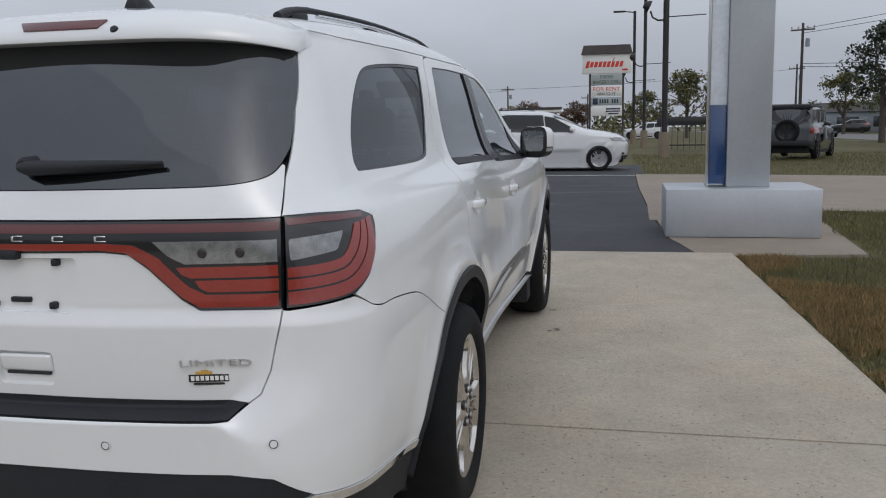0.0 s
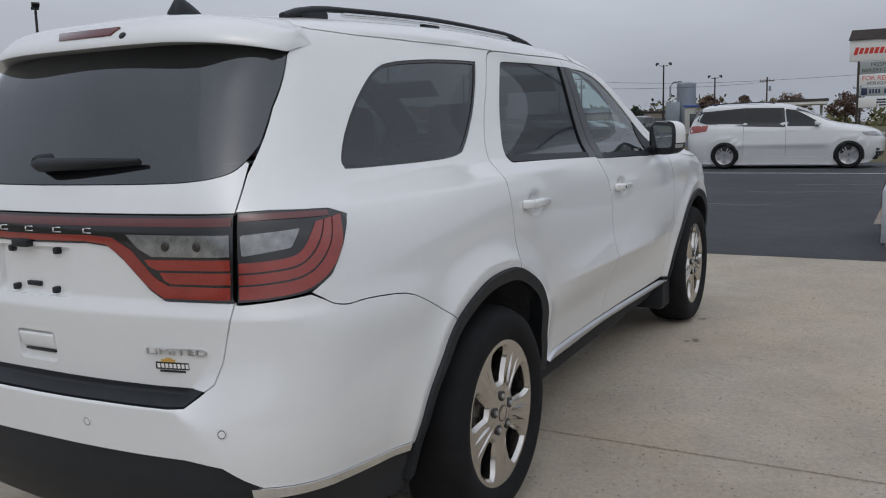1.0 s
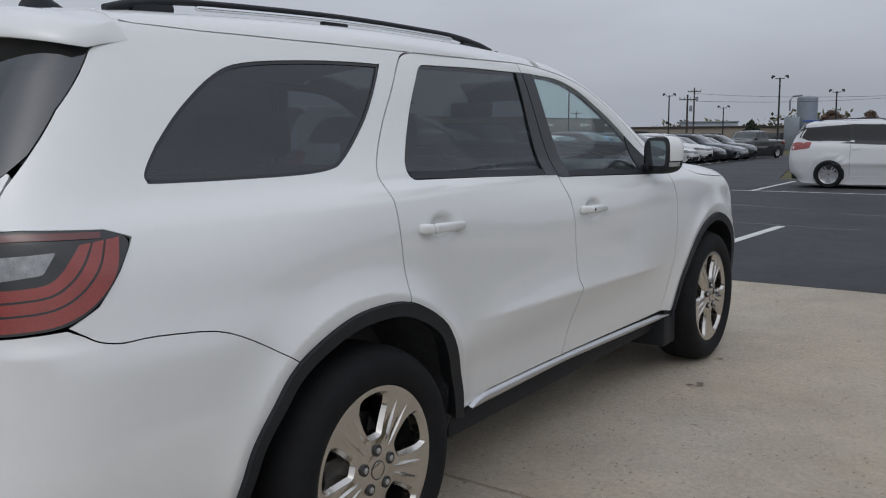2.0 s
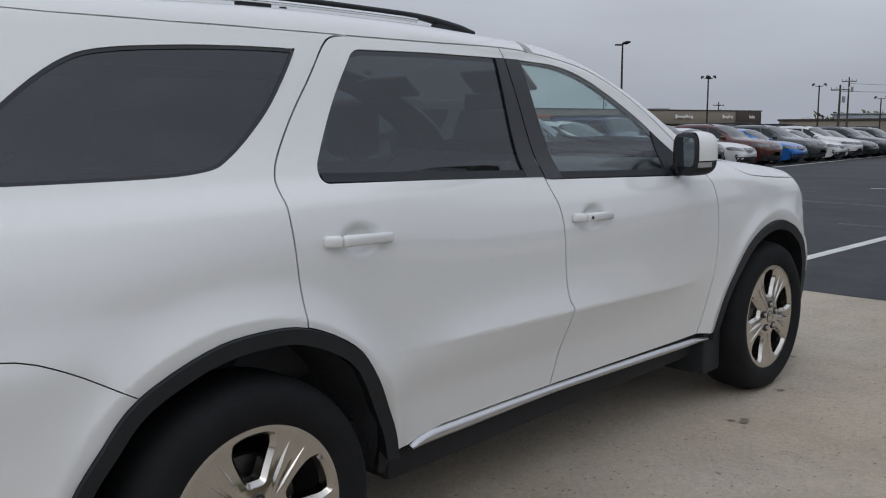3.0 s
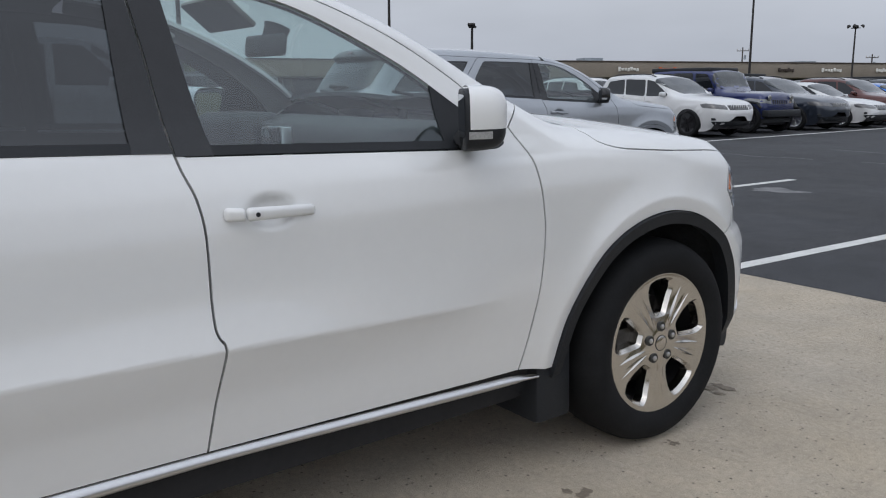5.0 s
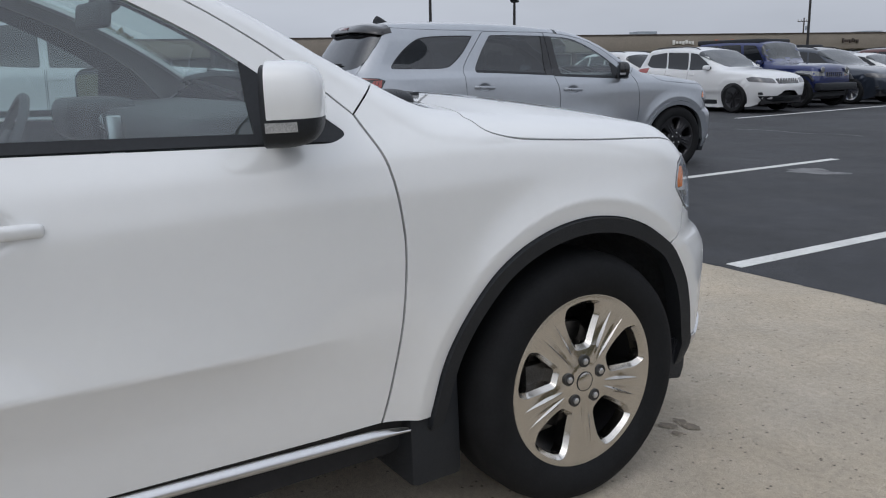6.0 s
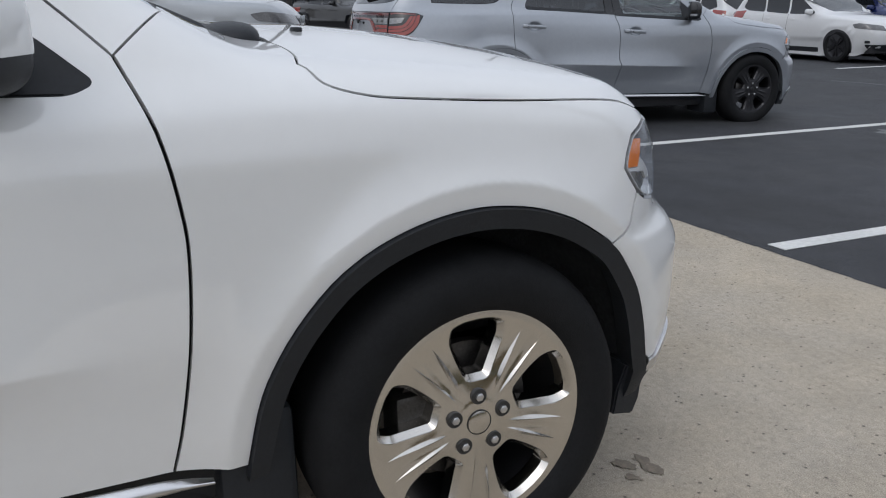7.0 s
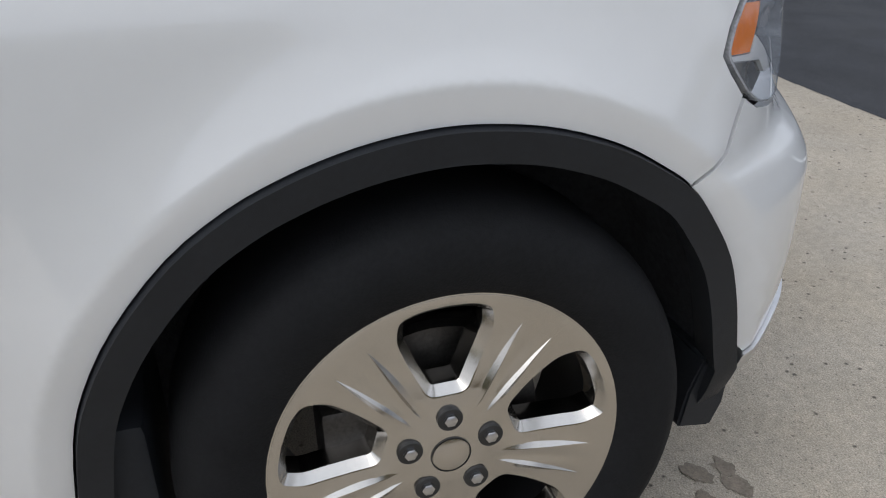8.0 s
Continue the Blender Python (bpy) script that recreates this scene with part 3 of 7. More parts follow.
# roof, roof pillars, windshield
roof_right = [(side_x(y, z), y, z) for y, z in roof_edge] + [(side_x(y, z), y, z) for y, z in GAP_TOP[:k_b + 4]]
header_a = around(roof_right[-1:], 1.1)[0]
roof_half = np.concatenate([around([(.578, -.549, 1.734)] + roof_right, 1.1), [(header_a[0] + .13, 1.42), (math.pi / 2, 1.47)]])
roof_loop = np.concatenate([roof_half, (roof_half * (-1, 1) + (math.pi, 0))[::-1][1:], [(math.pi / 2, -.60)]])
part("roof_panel", sheet("roof_panel", [roof_loop], on_round(suv_body, 1.1), .03, .002), WHITE, suv)
part("headliner", sheet("headliner", [roof_loop], on_round(suv_body, 1.1, -.035), .06, 0, 0), PALE_TRIM, suv)
out_a = around([(side_x(y, z), y, z) for y, z in GAP_TOP[k_b + 4:]], 1.1)
in_a = np.array([(a + d, y + e) for (a, y), d, e in zip(out_a, np.linspace(.13, .10, len(out_a)), np.linspace(-.01, .10, len(out_a)))])
pillar_loop = np.concatenate([out_a, in_a[::-1]])
both_sides("roof_pillar", sheet("roof_pillar", [pillar_loop], on_round(suv_body, 1.1), .022, .0015), WHITE, suv)
both_sides("pillar_trim", sheet("pillar_trim", [pillar_loop], on_round(suv_body, 1.1, -.03), .04, 0, 0), PALE_TRIM, suv)
ws_half = np.concatenate([[(math.pi / 2, 1.475), (in_a[0][0], 1.425)], in_a[1:], [(math.pi / 2, 2.56)]])
ws_loop = np.concatenate([ws_half, (ws_half * (-1, 1) + (math.pi, 0))[::-1][1:-1]])
part("windshield", sheet("windshield", [ws_loop], on_round(suv_body, 1.1, -.004), .05, .001, .004), WINDSHIELD, suv)

# hood, fenders, cowl
hood_right = [(.78, 2.60, 1.193), (.865, 2.708, 1.179), (.928, 2.741, 1.15), (.951, 2.81, 1.128), (.955, 2.91, 1.114), (.938, 3.14, 1.091), (.86, 3.42, 1.055), (.80, 3.545, 1.022), (.72, 3.60, 1.02)]
hood_seam = [(.605, 2.715), (.570, 2.722), (.530, 2.722), (.490, 2.716)]
hood_line = spline(around(hood_right, .75), 4)[4:]
hood_back = spline([(math.pi / 2, 2.650), (1.01, 2.672), (.82, 2.700), (.69, 2.716)], 4)
hood_half = np.concatenate([hood_back, hood_seam, hood_line, [(math.pi / 2, 3.80)]])
hood_loop = np.concatenate([hood_half, (hood_half * (-1, 1) + (math.pi, 0))[::-1][1:-1]])
part("hood", sheet("hood", [hood_loop], on_round(suv_body, .75), .025, .0022, .005), WHITE, suv)
lamp_back = [(.80, 3.606, 1.012), (.863, 3.546, 1.009), (.885, 3.525, 1.006), (.928, 3.467, .989), (.944, 3.444, .952), (.952, 3.434, .919), (.950, 3.450, .894), (.942, 3.479, .859)]
pillar_foot = np.concatenate([np.linspace(out_a[-1], in_a[-1], 6)[1:], np.linspace(in_a[-1], (math.pi / 2, 2.56), 41)[1:]])
pillar_foot = on_round(suv_body, 1.1)(pillar_foot)[0]
fender_top = around(pillar_foot[pillar_foot[:, 0] > .675], .75)
fender_end = fender_top[-1] + np.array([(.022, .03), (.030, .075), (.026, .12), (.008, .17), (-.02, .20)])
fender_loop = np.concatenate([around([(side_x(y, z), y, z) for y, z in GAP_F[::-1]], .75), fender_top, fender_end, np.array(hood_seam), hood_line[:-4],
                              around(lamp_back + [(.952, 3.446, .784)], .75), around([(side_x(y, z), y, z) for y, z in [(3.391, .749)] + [q for q in ARCH_FRONT[::-1] if q[0] < 3.38]], .75)])
both_sides("front_fender", sheet("front_fender", [fender_loop], on_round(suv_body, .75), .0125, .0034), WHITE, suv)
both_sides("fender_lining", sheet("fender_lining", [fender_loop], on_round(suv_body, .75, -.04), .05, 0, 0), DARK, suv)
cowl_half = np.array([(math.pi / 2, 2.53), (math.atan2(.46, .80), 2.44), (math.atan2(.45, .80), 2.60), (math.atan2(.45, .78), 2.72), (math.atan2(.46, .64), 2.80), (math.pi / 2, 2.72)])
cowl_loop = np.concatenate([cowl_half, (cowl_half * (-1, 1) + (math.pi, 0))[::-1][1:-1]])
part("cowl", sheet("cowl", [cowl_loop], on_round(suv_body, .75, -.0055), .04, 0, .02), BLACK_TRIM, suv)
for x in (-.10, .50):
    arm = part("windshield_wiper", tube([(x, 2.63, 1.215), (x - .03, 2.60, 1.245), (x - .16, 2.54, 1.285), (x - .42, 2.47, 1.325)], [.016, .013, .009, .007], 8), BLACK_TRIM, suv, "black windshield wiper arm")
    part("wiper_pivot", lathe([(0, .03), (.018, .026), (.022, 0), (.024, -.05)], 16, "Z"), BLACK_TRIM, arm, "", pose(x, 2.63, 1.215, -14))
COWL_COVERS = [(s * .545, 2.655, 1.222) for s in (-1, 1)]
for x in (-.36, .36):
    z = suv_body.out(np.array([[x, 2.86, .9]]), np.array([[0, 0, 1.]]))[0, 2]
    part("washer_nozzle", boxes((-.018, -.012, -.004, .018, .012, .010), bevel=.004), BLACK_TRIM, suv, "", Matrix.Translation((x, 2.86, z)))

# tailgate, rear glass, lamps, bumper
edge_k = [(.692, -1.015, .992), (.676, -1.028, .915), (.660, -1.036, .839), (.634, -1.043, .780), (.605, -1.05, .758)]
glass_edge = [tuple(q) for q in spline([(0, -1.04, 1.302), (.20, -1.04, 1.303), (.45, -1.02, 1.305), (.55, -.998, 1.309), (.610, -.965, 1.317), (.648, -.935, 1.331), (.668, -.905, 1.356)], 3)]
lamp_low = [(0, -1.09, 1.143), (.235, -1.08, 1.146), (.308, -1.074, 1.139), (.359, -1.07, 1.101), (.44, -1.063, 1.025), (.489, -1.057, .996), (.690, -1.014, .996)]
on_tail = on_wrap(suv_body)
plate_loop = fillet([(-.157, .990), (.157, .990), (.159, 1.128), (-.159, 1.128)], [.022, .022, .01, .01], 5)
grip_loop = fillet([(-.082, .794), (.082, .794), (.082, .882), (-.082, .882)], .016, 5)
upper = sym(np.concatenate([uz(glass_edge), uz([(.679, -.905, 1.35), (.683, -.93, 1.31), (.692, -.989, 1.226)]), uz([(0, -1.08, 1.226)])]))
lower = sym(np.concatenate([uz(lamp_low), uz(edge_k), uz([(.45, -1.07, .757), (0, -1.10, .762)])]))
tailgate = part("tailgate", sheet("tailgate", [upper], on_wrap(suv_body), .024, .002), WHITE, suv)
part("lower_skin", sheet("lower_skin", [lower, plate_loop, grip_loop], on_tail, .016, .002, .016, .004), WHITE, tailgate)
part("plate_recess", sheet("plate_recess", [inset(resample(plate_loop, .02), -.010)], on_wrap(suv_body, -.013), .02, 0, 0), WHITE, tailgate)
part("grip_recess", sheet("grip_recess", [inset(resample(grip_loop, .02), -.010)], on_wrap(suv_body, -.014), .02, 0, 0), WHITE, tailgate)
part("inner_skin", sheet("inner_skin", [sym(np.concatenate([uz(glass_edge), uz(edge_k), uz([(0, -1.10, .762)])]))], on_wrap(suv_body, -.035), .06, 0, 0), DARK, tailgate)
glass_loop = sym(np.concatenate([uz([(0, -.8, 1.735), (.45, -.7, 1.722), (.585, -.60, 1.70)]), uz([(.619, -.642, 1.648), (.653, -.762, 1.499), (.672, -.85, 1.395)]), uz(glass_edge[::-1])]))
part("rear_glass", sheet("rear_glass", [glass_loop], on_wrap(suv_body, -.003), .05, .002, .006), REAR_GLASS, suv)
lamp_all = sym(np.concatenate([uz([(0, -1.08, 1.224), (.35, -1.07, 1.224), (.690, -.99, 1.224)]), uz(lamp_low[::-1])]))
garnish = part("tail_lamp_bar", sheet("tail_lamp_bar", [lamp_all], on_wrap(suv_body, .004), .03, .001, .02), GLOSS_BLACK, suv, "full-width dark tail lamp bar")
low_red = [(0, -1.09, 1.148), (.228, -1.08, 1.151), (.303, -1.074, 1.144), (.356, -1.07, 1.111), (.436, -1.063, 1.036), (.490, -1.057, 1.003), (.684, -1.015, 1.003),
           (.684, -1.015, 1.036), (.505, -1.05, 1.036), (.466, -1.06, 1.054), (.386, -1.066, 1.131), (.322, -1.07, 1.163), (.24, -1.075, 1.168), (0, -1.09, 1.166)]
part("lower_light", sheet("lower_light", [sym(uz(low_red))], on_wrap(suv_body, .008), .02, 0, .006), RED_LENS, garnish, "red light strip")
part("upper_light", sheet("upper_light", [sym(uz([(0, -1.08, 1.216), (.35, -1.07, 1.216), (.685, -.99, 1.216), (.685, -.995, 1.194), (.35, -1.07, 1.194), (0, -1.08, 1.193)]))], on_wrap(suv_body, .007), .03, 0, .004), RED_DARK, garnish, "dark red strip")
for pts, name, material in (([(.372, -1.066, 1.172), (.683, -1.006, 1.172), (.684, -1.01, 1.116), (.455, -1.058, 1.114), (.412, -1.06, 1.135)], "reversing_light", CLEAR_LENS),
                            ([(.430, -1.06, 1.106), (.684, -1.01, 1.108), (.684, -1.01, 1.080), (.470, -1.06, 1.078), (.445, -1.06, 1.088)], "light_band", RED_LENS),
                            ([(.478, -1.06, 1.072), (.684, -1.01, 1.074), (.684, -1.01, 1.043), (.512, -1.06, 1.042), (.492, -1.06, 1.052)], "light_band", RED_LENS)):
    both_sides(name, sheet(name, [uz(pts)], on_wrap(suv_body, .007), .02, 0, .004), material, garnish)
for k in range(2):
    for s in (-1, 1):
        c = on_wrap(suv_body, .008)(np.array([(s * wrap_u(.50 + .10 * k, -1.05), 1.142)]))[0][0]
        part("bulb", lathe([(0, .006), (.010, .004), (.013, 0)], 16, "Z"), STEEL, garnish, "round bulb behind the lens", Matrix.Translation(c) @ pose(0, 0, 0, 90, 0, 0))
for k in range(5):
    x = -.235 + .1175 * k
    c = on_wrap(suv_body, .005)(np.array([(x, 1.180)]))[0][0]
    part("chrome_badge_piece", boxes((-.017, -.003, -.008, .017, .002, -.005), (-.017, -.003, .005, .017, .002, .008), (-.017, -.003, -.005, -.011, .002, .005), bevel=.001, seg=1), CHROME, garnish, "small chrome badge piece", Matrix.Translation(c))
corner_loop = fillet(uz([(.697, -.985, 1.226)] + outer_lamp + [(.772, -.972, .998), (.700, -1.01, .995)]), [0, .02, .03, .03, .03, .03, .03, .02, 0], 4)
corner = sheet("corner_lamp", [corner_loop], on_wrap(suv_body, .004), .02, .0012, .02)
band_out = spline(uz([(.838, -.742, 1.198), (.859, -.768, 1.119), (.858, -.828, 1.053), (.834, -.897, 1.017), (.772, -.966, 1.006), (.702, -1.0, 1.003)]), 5)
band_in = spline(uz([(.818, -.835, 1.188), (.818, -.86, 1.160), (.816, -.88, 1.135), (.803, -.905, 1.115), (.765, -.96, 1.108), (.702, -.995, 1.106)]), 5)
BANDS = [sheet("light_band", [np.concatenate([band_out + (band_in - band_out) * p, (band_out + (band_in - band_out) * q)[::-1]])], on_wrap(suv_body, .0075), .012, 0, .005) for p, q in ((0, .33), (.38, .63), (.68, .93))]
top_strip = sheet("top_strip", [uz([(.702, -.985, 1.219), (.76, -.924, 1.220), (.826, -.78, 1.212), (.826, -.78, 1.199), (.76, -.924, 1.205), (.702, -.985, 1.204)])], on_wrap(suv_body, .007), .02, 0, .004)
clear = sheet("side_lens", [fillet(uz([(.708, -.993, 1.170), (.806, -.875, 1.177), (.799, -.905, 1.130), (.712, -.996, 1.116)]), .006, 3)], on_wrap(suv_body, .007), .02, 0, .004)
for flip in (False, True):
    pick = mirrored if flip else (lambda m: m)
    lamp = part("corner_lamp", pick(corner), GLOSS_BLACK, suv, "wrap-around red tail lamp")
    part("top_strip", pick(top_strip), RED_DARK, lamp, "dark red strip")
    part("side_lens", pick(clear), CLEAR_LENS, lamp, "clear lamp lens")
    for band in BANDS:
        part("light_band", pick(band), RED_LENS, lamp, "red lamp lens")
chrome_top = [(.914, -.495, .466), (.90, -.70, .478), (.86, -.87, .490), (.766, -1.044, .507)]
bumper_half = np.concatenate([uz([(0, -1.17, .722), (.3, -1.15, .721), (.566, -1.11, .719), (.60, -1.06, .752)]), uz(edge_k[::-1])[1:], uz([(.704, -1.01, .990), (.772, -.972, .995), (.846, -.89, 1.003)]), uz(seam_h),
                              uz([(side_x(y, z), y, z) for y, z in [(-.297, .802)] + [q for q in ARCH_REAR if q[0] < -.31][::-1]]), uz(chrome_top), uz([(.728, -1.073, .531), (.676, -1.096, .565), (.568, -1.12, .579), (.121, -1.169, .589), (0, -1.17, .590)])])
bumper = part("rear_bumper", sheet("rear_bumper", [sym(bumper_half)], on_wrap(suv_body), .0135, .0014), WHITE, suv)
part("step_pad", sheet("step_pad", [sym(uz([(0, -1.10, .764), (.30, -1.09, .761), (.598, -1.052, .759), (.566, -1.11, .7225), (.3, -1.15, .7235), (0, -1.17, .7245)]))], on_wrap(suv_body, -.001), .012, 0, .02), BLACK_TRIM, bumper, "black ribbed step pad")
for x in (-.68, -.25, .25, .68):
    p, n = on_wrap(suv_body, .001)(np.array([(wrap_u(x, -1.17 + .17 * x * x), .658)]))
    part("parking_sensor", lathe([(0, .003), (.009, .0025), (.0095, .0005), (.0115, .0005), (.0118, .003), (.0135, .003), (.014, 0)], 20, "Z"), WHITE, bumper, "round white parking sensor",
         Matrix.Translation(p[0]) @ Vector(n[0]).to_track_quat("Z", "Y").to_matrix().to_4x4())
    part("sensor_gap", lathe([(.0094, .0022), (.0118, .0022)], 20, "Z"), FLAT_SIDE, bumper, "", Matrix.Translation(p[0]) @ Vector(n[0]).to_track_quat("Z", "Y").to_matrix().to_4x4())
low_half = np.concatenate([uz([(0, -1.17, .588), (.121, -1.169, .587), (.568, -1.12, .577), (.676, -1.096, .563), (.728, -1.073, .529), (.766, -1.044, .503)]), uz([(.86, -.87, .468), (.90, -.70, .455), (.912, -.50, .445)]),
                           uz([(.90, -.50, .30), (.84, -.80, .30), (.70, -1.0, .30), (0, -1.08, .30)])])
part("lower_bumper", sheet("lower_bumper", [sym(low_half)], on_wrap(suv_body, -.006), .03, 0, .02), BLACK_TRIM, suv)
chrome_low = [(.914, -.50, .444), (.90, -.70, .453), (.86, -.87, .464), (.766, -1.044, .478), (.745, -1.06, .482)]
both_sides("bumper_chrome", sheet("bumper_chrome", [np.concatenate([uz(chrome_top), uz([(.742, -1.06, .508)]), uz(chrome_low[::-1])])], on_wrap(suv_body, .006), .02, 0, .015), CHROME, suv)

# plate recess fittings, tailgate handle, badges, wiper
def on_gate(x, z, lift=0.0):
    return Vector(on_tail(np.array([(x, z)]))[0][0]) + Vector((0, -lift, 0))


for x, z in ((-.10, 1.118), (.10, 1.118), (-.088, 1.005), (.088, 1.005)):
    part("plate_clip", boxes((-.0095, -.010, -.0095, .0095, .012, .0095), bevel=.0045), BLACK_TRIM, tailgate, "", Matrix.Translation(on_gate(x, z, -.006)))
part("plate_bar", boxes((-.030, -.006, -.007, .030, .008, .007), bevel=.003), BLACK_TRIM, tailgate, "", Matrix.Translation(on_gate(-.01, 1.018, -.010)))
part("camera_pod", boxes((-.035, -.02, -.012, .035, .012, .012), bevel=.006), BLACK_TRIM, tailgate, "", Matrix.Translation(on_gate(-.03, 1.139, .002)))
bm = boxes((-.077, -.008, -.024, .077, .012, .024), bevel=.007, seg=3)
for v in bm.verts:
    if v.co.z < 0:
        v.co.y += .010
part("gate_handle", bm, WHITE, tailgate, "white tailgate pull", Matrix.Translation(on_gate(0, .852, -.004)))
# a dark strip stands in for the shade under the pull
part("grip_slot", boxes((-.066, -.003, -.004, .066, .006, .004), bevel=.002), PILLAR, tailgate, "dark strip drawn as the shade under the pull", Matrix.Translation(on_gate(0, .822, -.010)))


def letters(text, height, material, parent, m, name="lettering", label="", depth=.0015):
    """Raised letters in the built-in font, centred."""
    curve = bpy.data.curves.new(name, "FONT")
    curve.body, curve.size, curve.extrude, curve.align_x, curve.align_y = text, height, depth, "CENTER", "CENTER"
    ob = bpy.data.objects.new(name, curve)
    scene.collection.objects.link(ob)
    me = bpy.data.meshes.new_from_object(ob.evaluated_get(bpy.context.evaluated_depsgraph_get()))
    bpy.data.objects.remove(ob)
    bpy.data.curves.remove(curve)
    me.name = name
    return part(name, me, material, parent, label, m)


badge = letters("LIMITED", .025, SATIN, tailgate, Matrix.Translation(on_wrap(suv_body, .007)(np.array([(wrap_u(.524, -1.06), .861)]))[0][0]) @ pose(0, 0, 0, 90, 0, 13) @ Matrix.Diagonal((2.08, 1, 1, 1)), "trim_badge", "chrome trim lettering", .003)
stick = Matrix.Translation(on_wrap(suv_body, .002)(np.array([(wrap_u(.503, -1.065), .820)]))[0][0]) @ pose(0, 0, 0, 0, 0, 12)
decal = part("dealer_decal", boxes((-.052, -.001, -.010, .052, .001, .010), (-.040, -.0012, -.018, .040, .001, -.012), bevel=.0008, seg=1), FLAT_SIDE, tailgate, "small dark dealer sticker", stick)
STICK_WHITE = mat("sticker_white", (.75, .74, .72), .5, vary=.05, scale=60)
STICK_GOLD = mat("sticker_gold", (.55, .33, .07), .5, vary=.1, scale=60)
part("decal_bar", boxes(*[(-.046 + .0125 * k, -.0022, -.006, -.037 + .0125 * k, -.001, .006) for k in range(8)], bevel=.0006, seg=1), STICK_WHITE, decal)
part("decal_swirl", boxes((-.034, -.0018, .010, .010, 0, .018), (-.020, -.0018, .016, .0, 0, .022), bevel=.0008, seg=1), STICK_GOLD, decal)
wiper = part("rear_wiper", tube([(-.005, -1.045, 1.362), (.03, -1.050, 1.359), (.12, -1.048, 1.361), (.25, -1.036, 1.366), (.385, -1.012, 1.368)], [.014, .024, .020, .013, .006], 10, .9), BLACK_TRIM, suv, "black rear wiper arm")
part("wiper_boss", lathe([(0, .03), (.016, .028), (.022, .018), (.024, -.03)], 20, "Z"), BLACK_TRIM, wiper, "", Matrix.Translation((.005, -1.025, 1.366)) @ pose(0, 0, 0, 90, 0, 0))
part("wiper_blade", tube([(.04, -1.032, 1.346), (.18, -1.030, 1.351), (.385, -1.006, 1.362)], .005, 8, 1.4), BLACK_TRIM, wiper)

# spoiler, brake light, antenna, roof rails
bm = bmesh.new()
rows = []
for k in range(33):
    s = -1 + 2 * k / 32
    x, q = .628 * s, abs(s) ** 4.5
    roof_z = suv_body.out(np.array([[x, -.53, 1.2]]), np.array([[0, 0, 1.]]))[0, 2]
    mix = lambda a, b: a + (b - a) * q
    sec = [(-.53, roof_z), (mix(-.64, -.57), mix(roof_z - .002, 1.722)), (mix(-.75, -.63), mix(1.779, 1.705)), (mix(-.785, -.655), mix(1.768, 1.692)), (mix(-.822, -.675), mix(1.737, 1.675)), (mix(-.848, -.69), mix(1.706, 1.663)),
           (mix(-.846, -.688), mix(1.694, 1.657)), (mix(-.80, -.65), mix(1.688, 1.654)), (mix(-.74, -.61), mix(1.692, 1.664))]
    rows.append([bm.verts.new((x, y, z)) for y, z in sec])
for a, b in zip(rows, rows[1:]):
    for j in range(len(a) - 1):
        bm.faces.new((a[j], b[j], b[j + 1], a[j + 1]))
bm.faces.new(rows[0][::-1])
bm.faces.new(rows[-1])
bmesh.ops.recalc_face_normals(bm, faces=bm.faces)
spoiler = part("roof_spoiler", smooth(bm, 60), WHITE, suv)
bm = boxes((-.136, -.004, -.017, .136, .004, .017), bevel=.003)
for v in bm.verts:
    if v.co.z < 0:
        v.co.x *= .86
    v.co.y += .35 * v.co.x ** 2
part("brake_light", bm, RED_DARK, spoiler, "dark red high brake light", Matrix.Translation((0, -.826, 1.742)) @ pose(0, 0, 0, -40, 0, 0))
part("washer_jet", lathe([(0, .006), (.010, .005), (.012, 0)], 14, "Z"), BLACK_TRIM, spoiler, "", Matrix.Translation((.168, -.834, 1.722)) @ pose(0, 0, 0, 50, 0, 0))
bm = bmesh.new()
rows = []
for t in np.linspace(0, 1, 12):
    y, w = -.47 + .17 * t, .034 * math.sin(math.pi * min(1, .25 + .7 * t)) * (1 - t * .25)
    h = .060 * min(1, .45 + 3.2 * t) * (1 - max(0, t - .3) / .7) ** .8 + .004
    rows.append([bm.verts.new((w * math.cos(a), y, 1.806 + 1.2 * h * math.sin(a) ** .8)) for a in np.linspace(0, math.pi, 9)])
for a, b in zip(rows, rows[1:]):
    for j in range(8):
        bm.faces.new((a[j], a[j + 1], b[j + 1], b[j]))
bm.faces.new(rows[0])
bm.faces.new(rows[-1][::-1])
bmesh.ops.recalc_face_normals(bm, faces=bm.faces)
part("antenna_fin", smooth(bm, 50), BLACK_TRIM, suv, "dark shark-fin antenna")
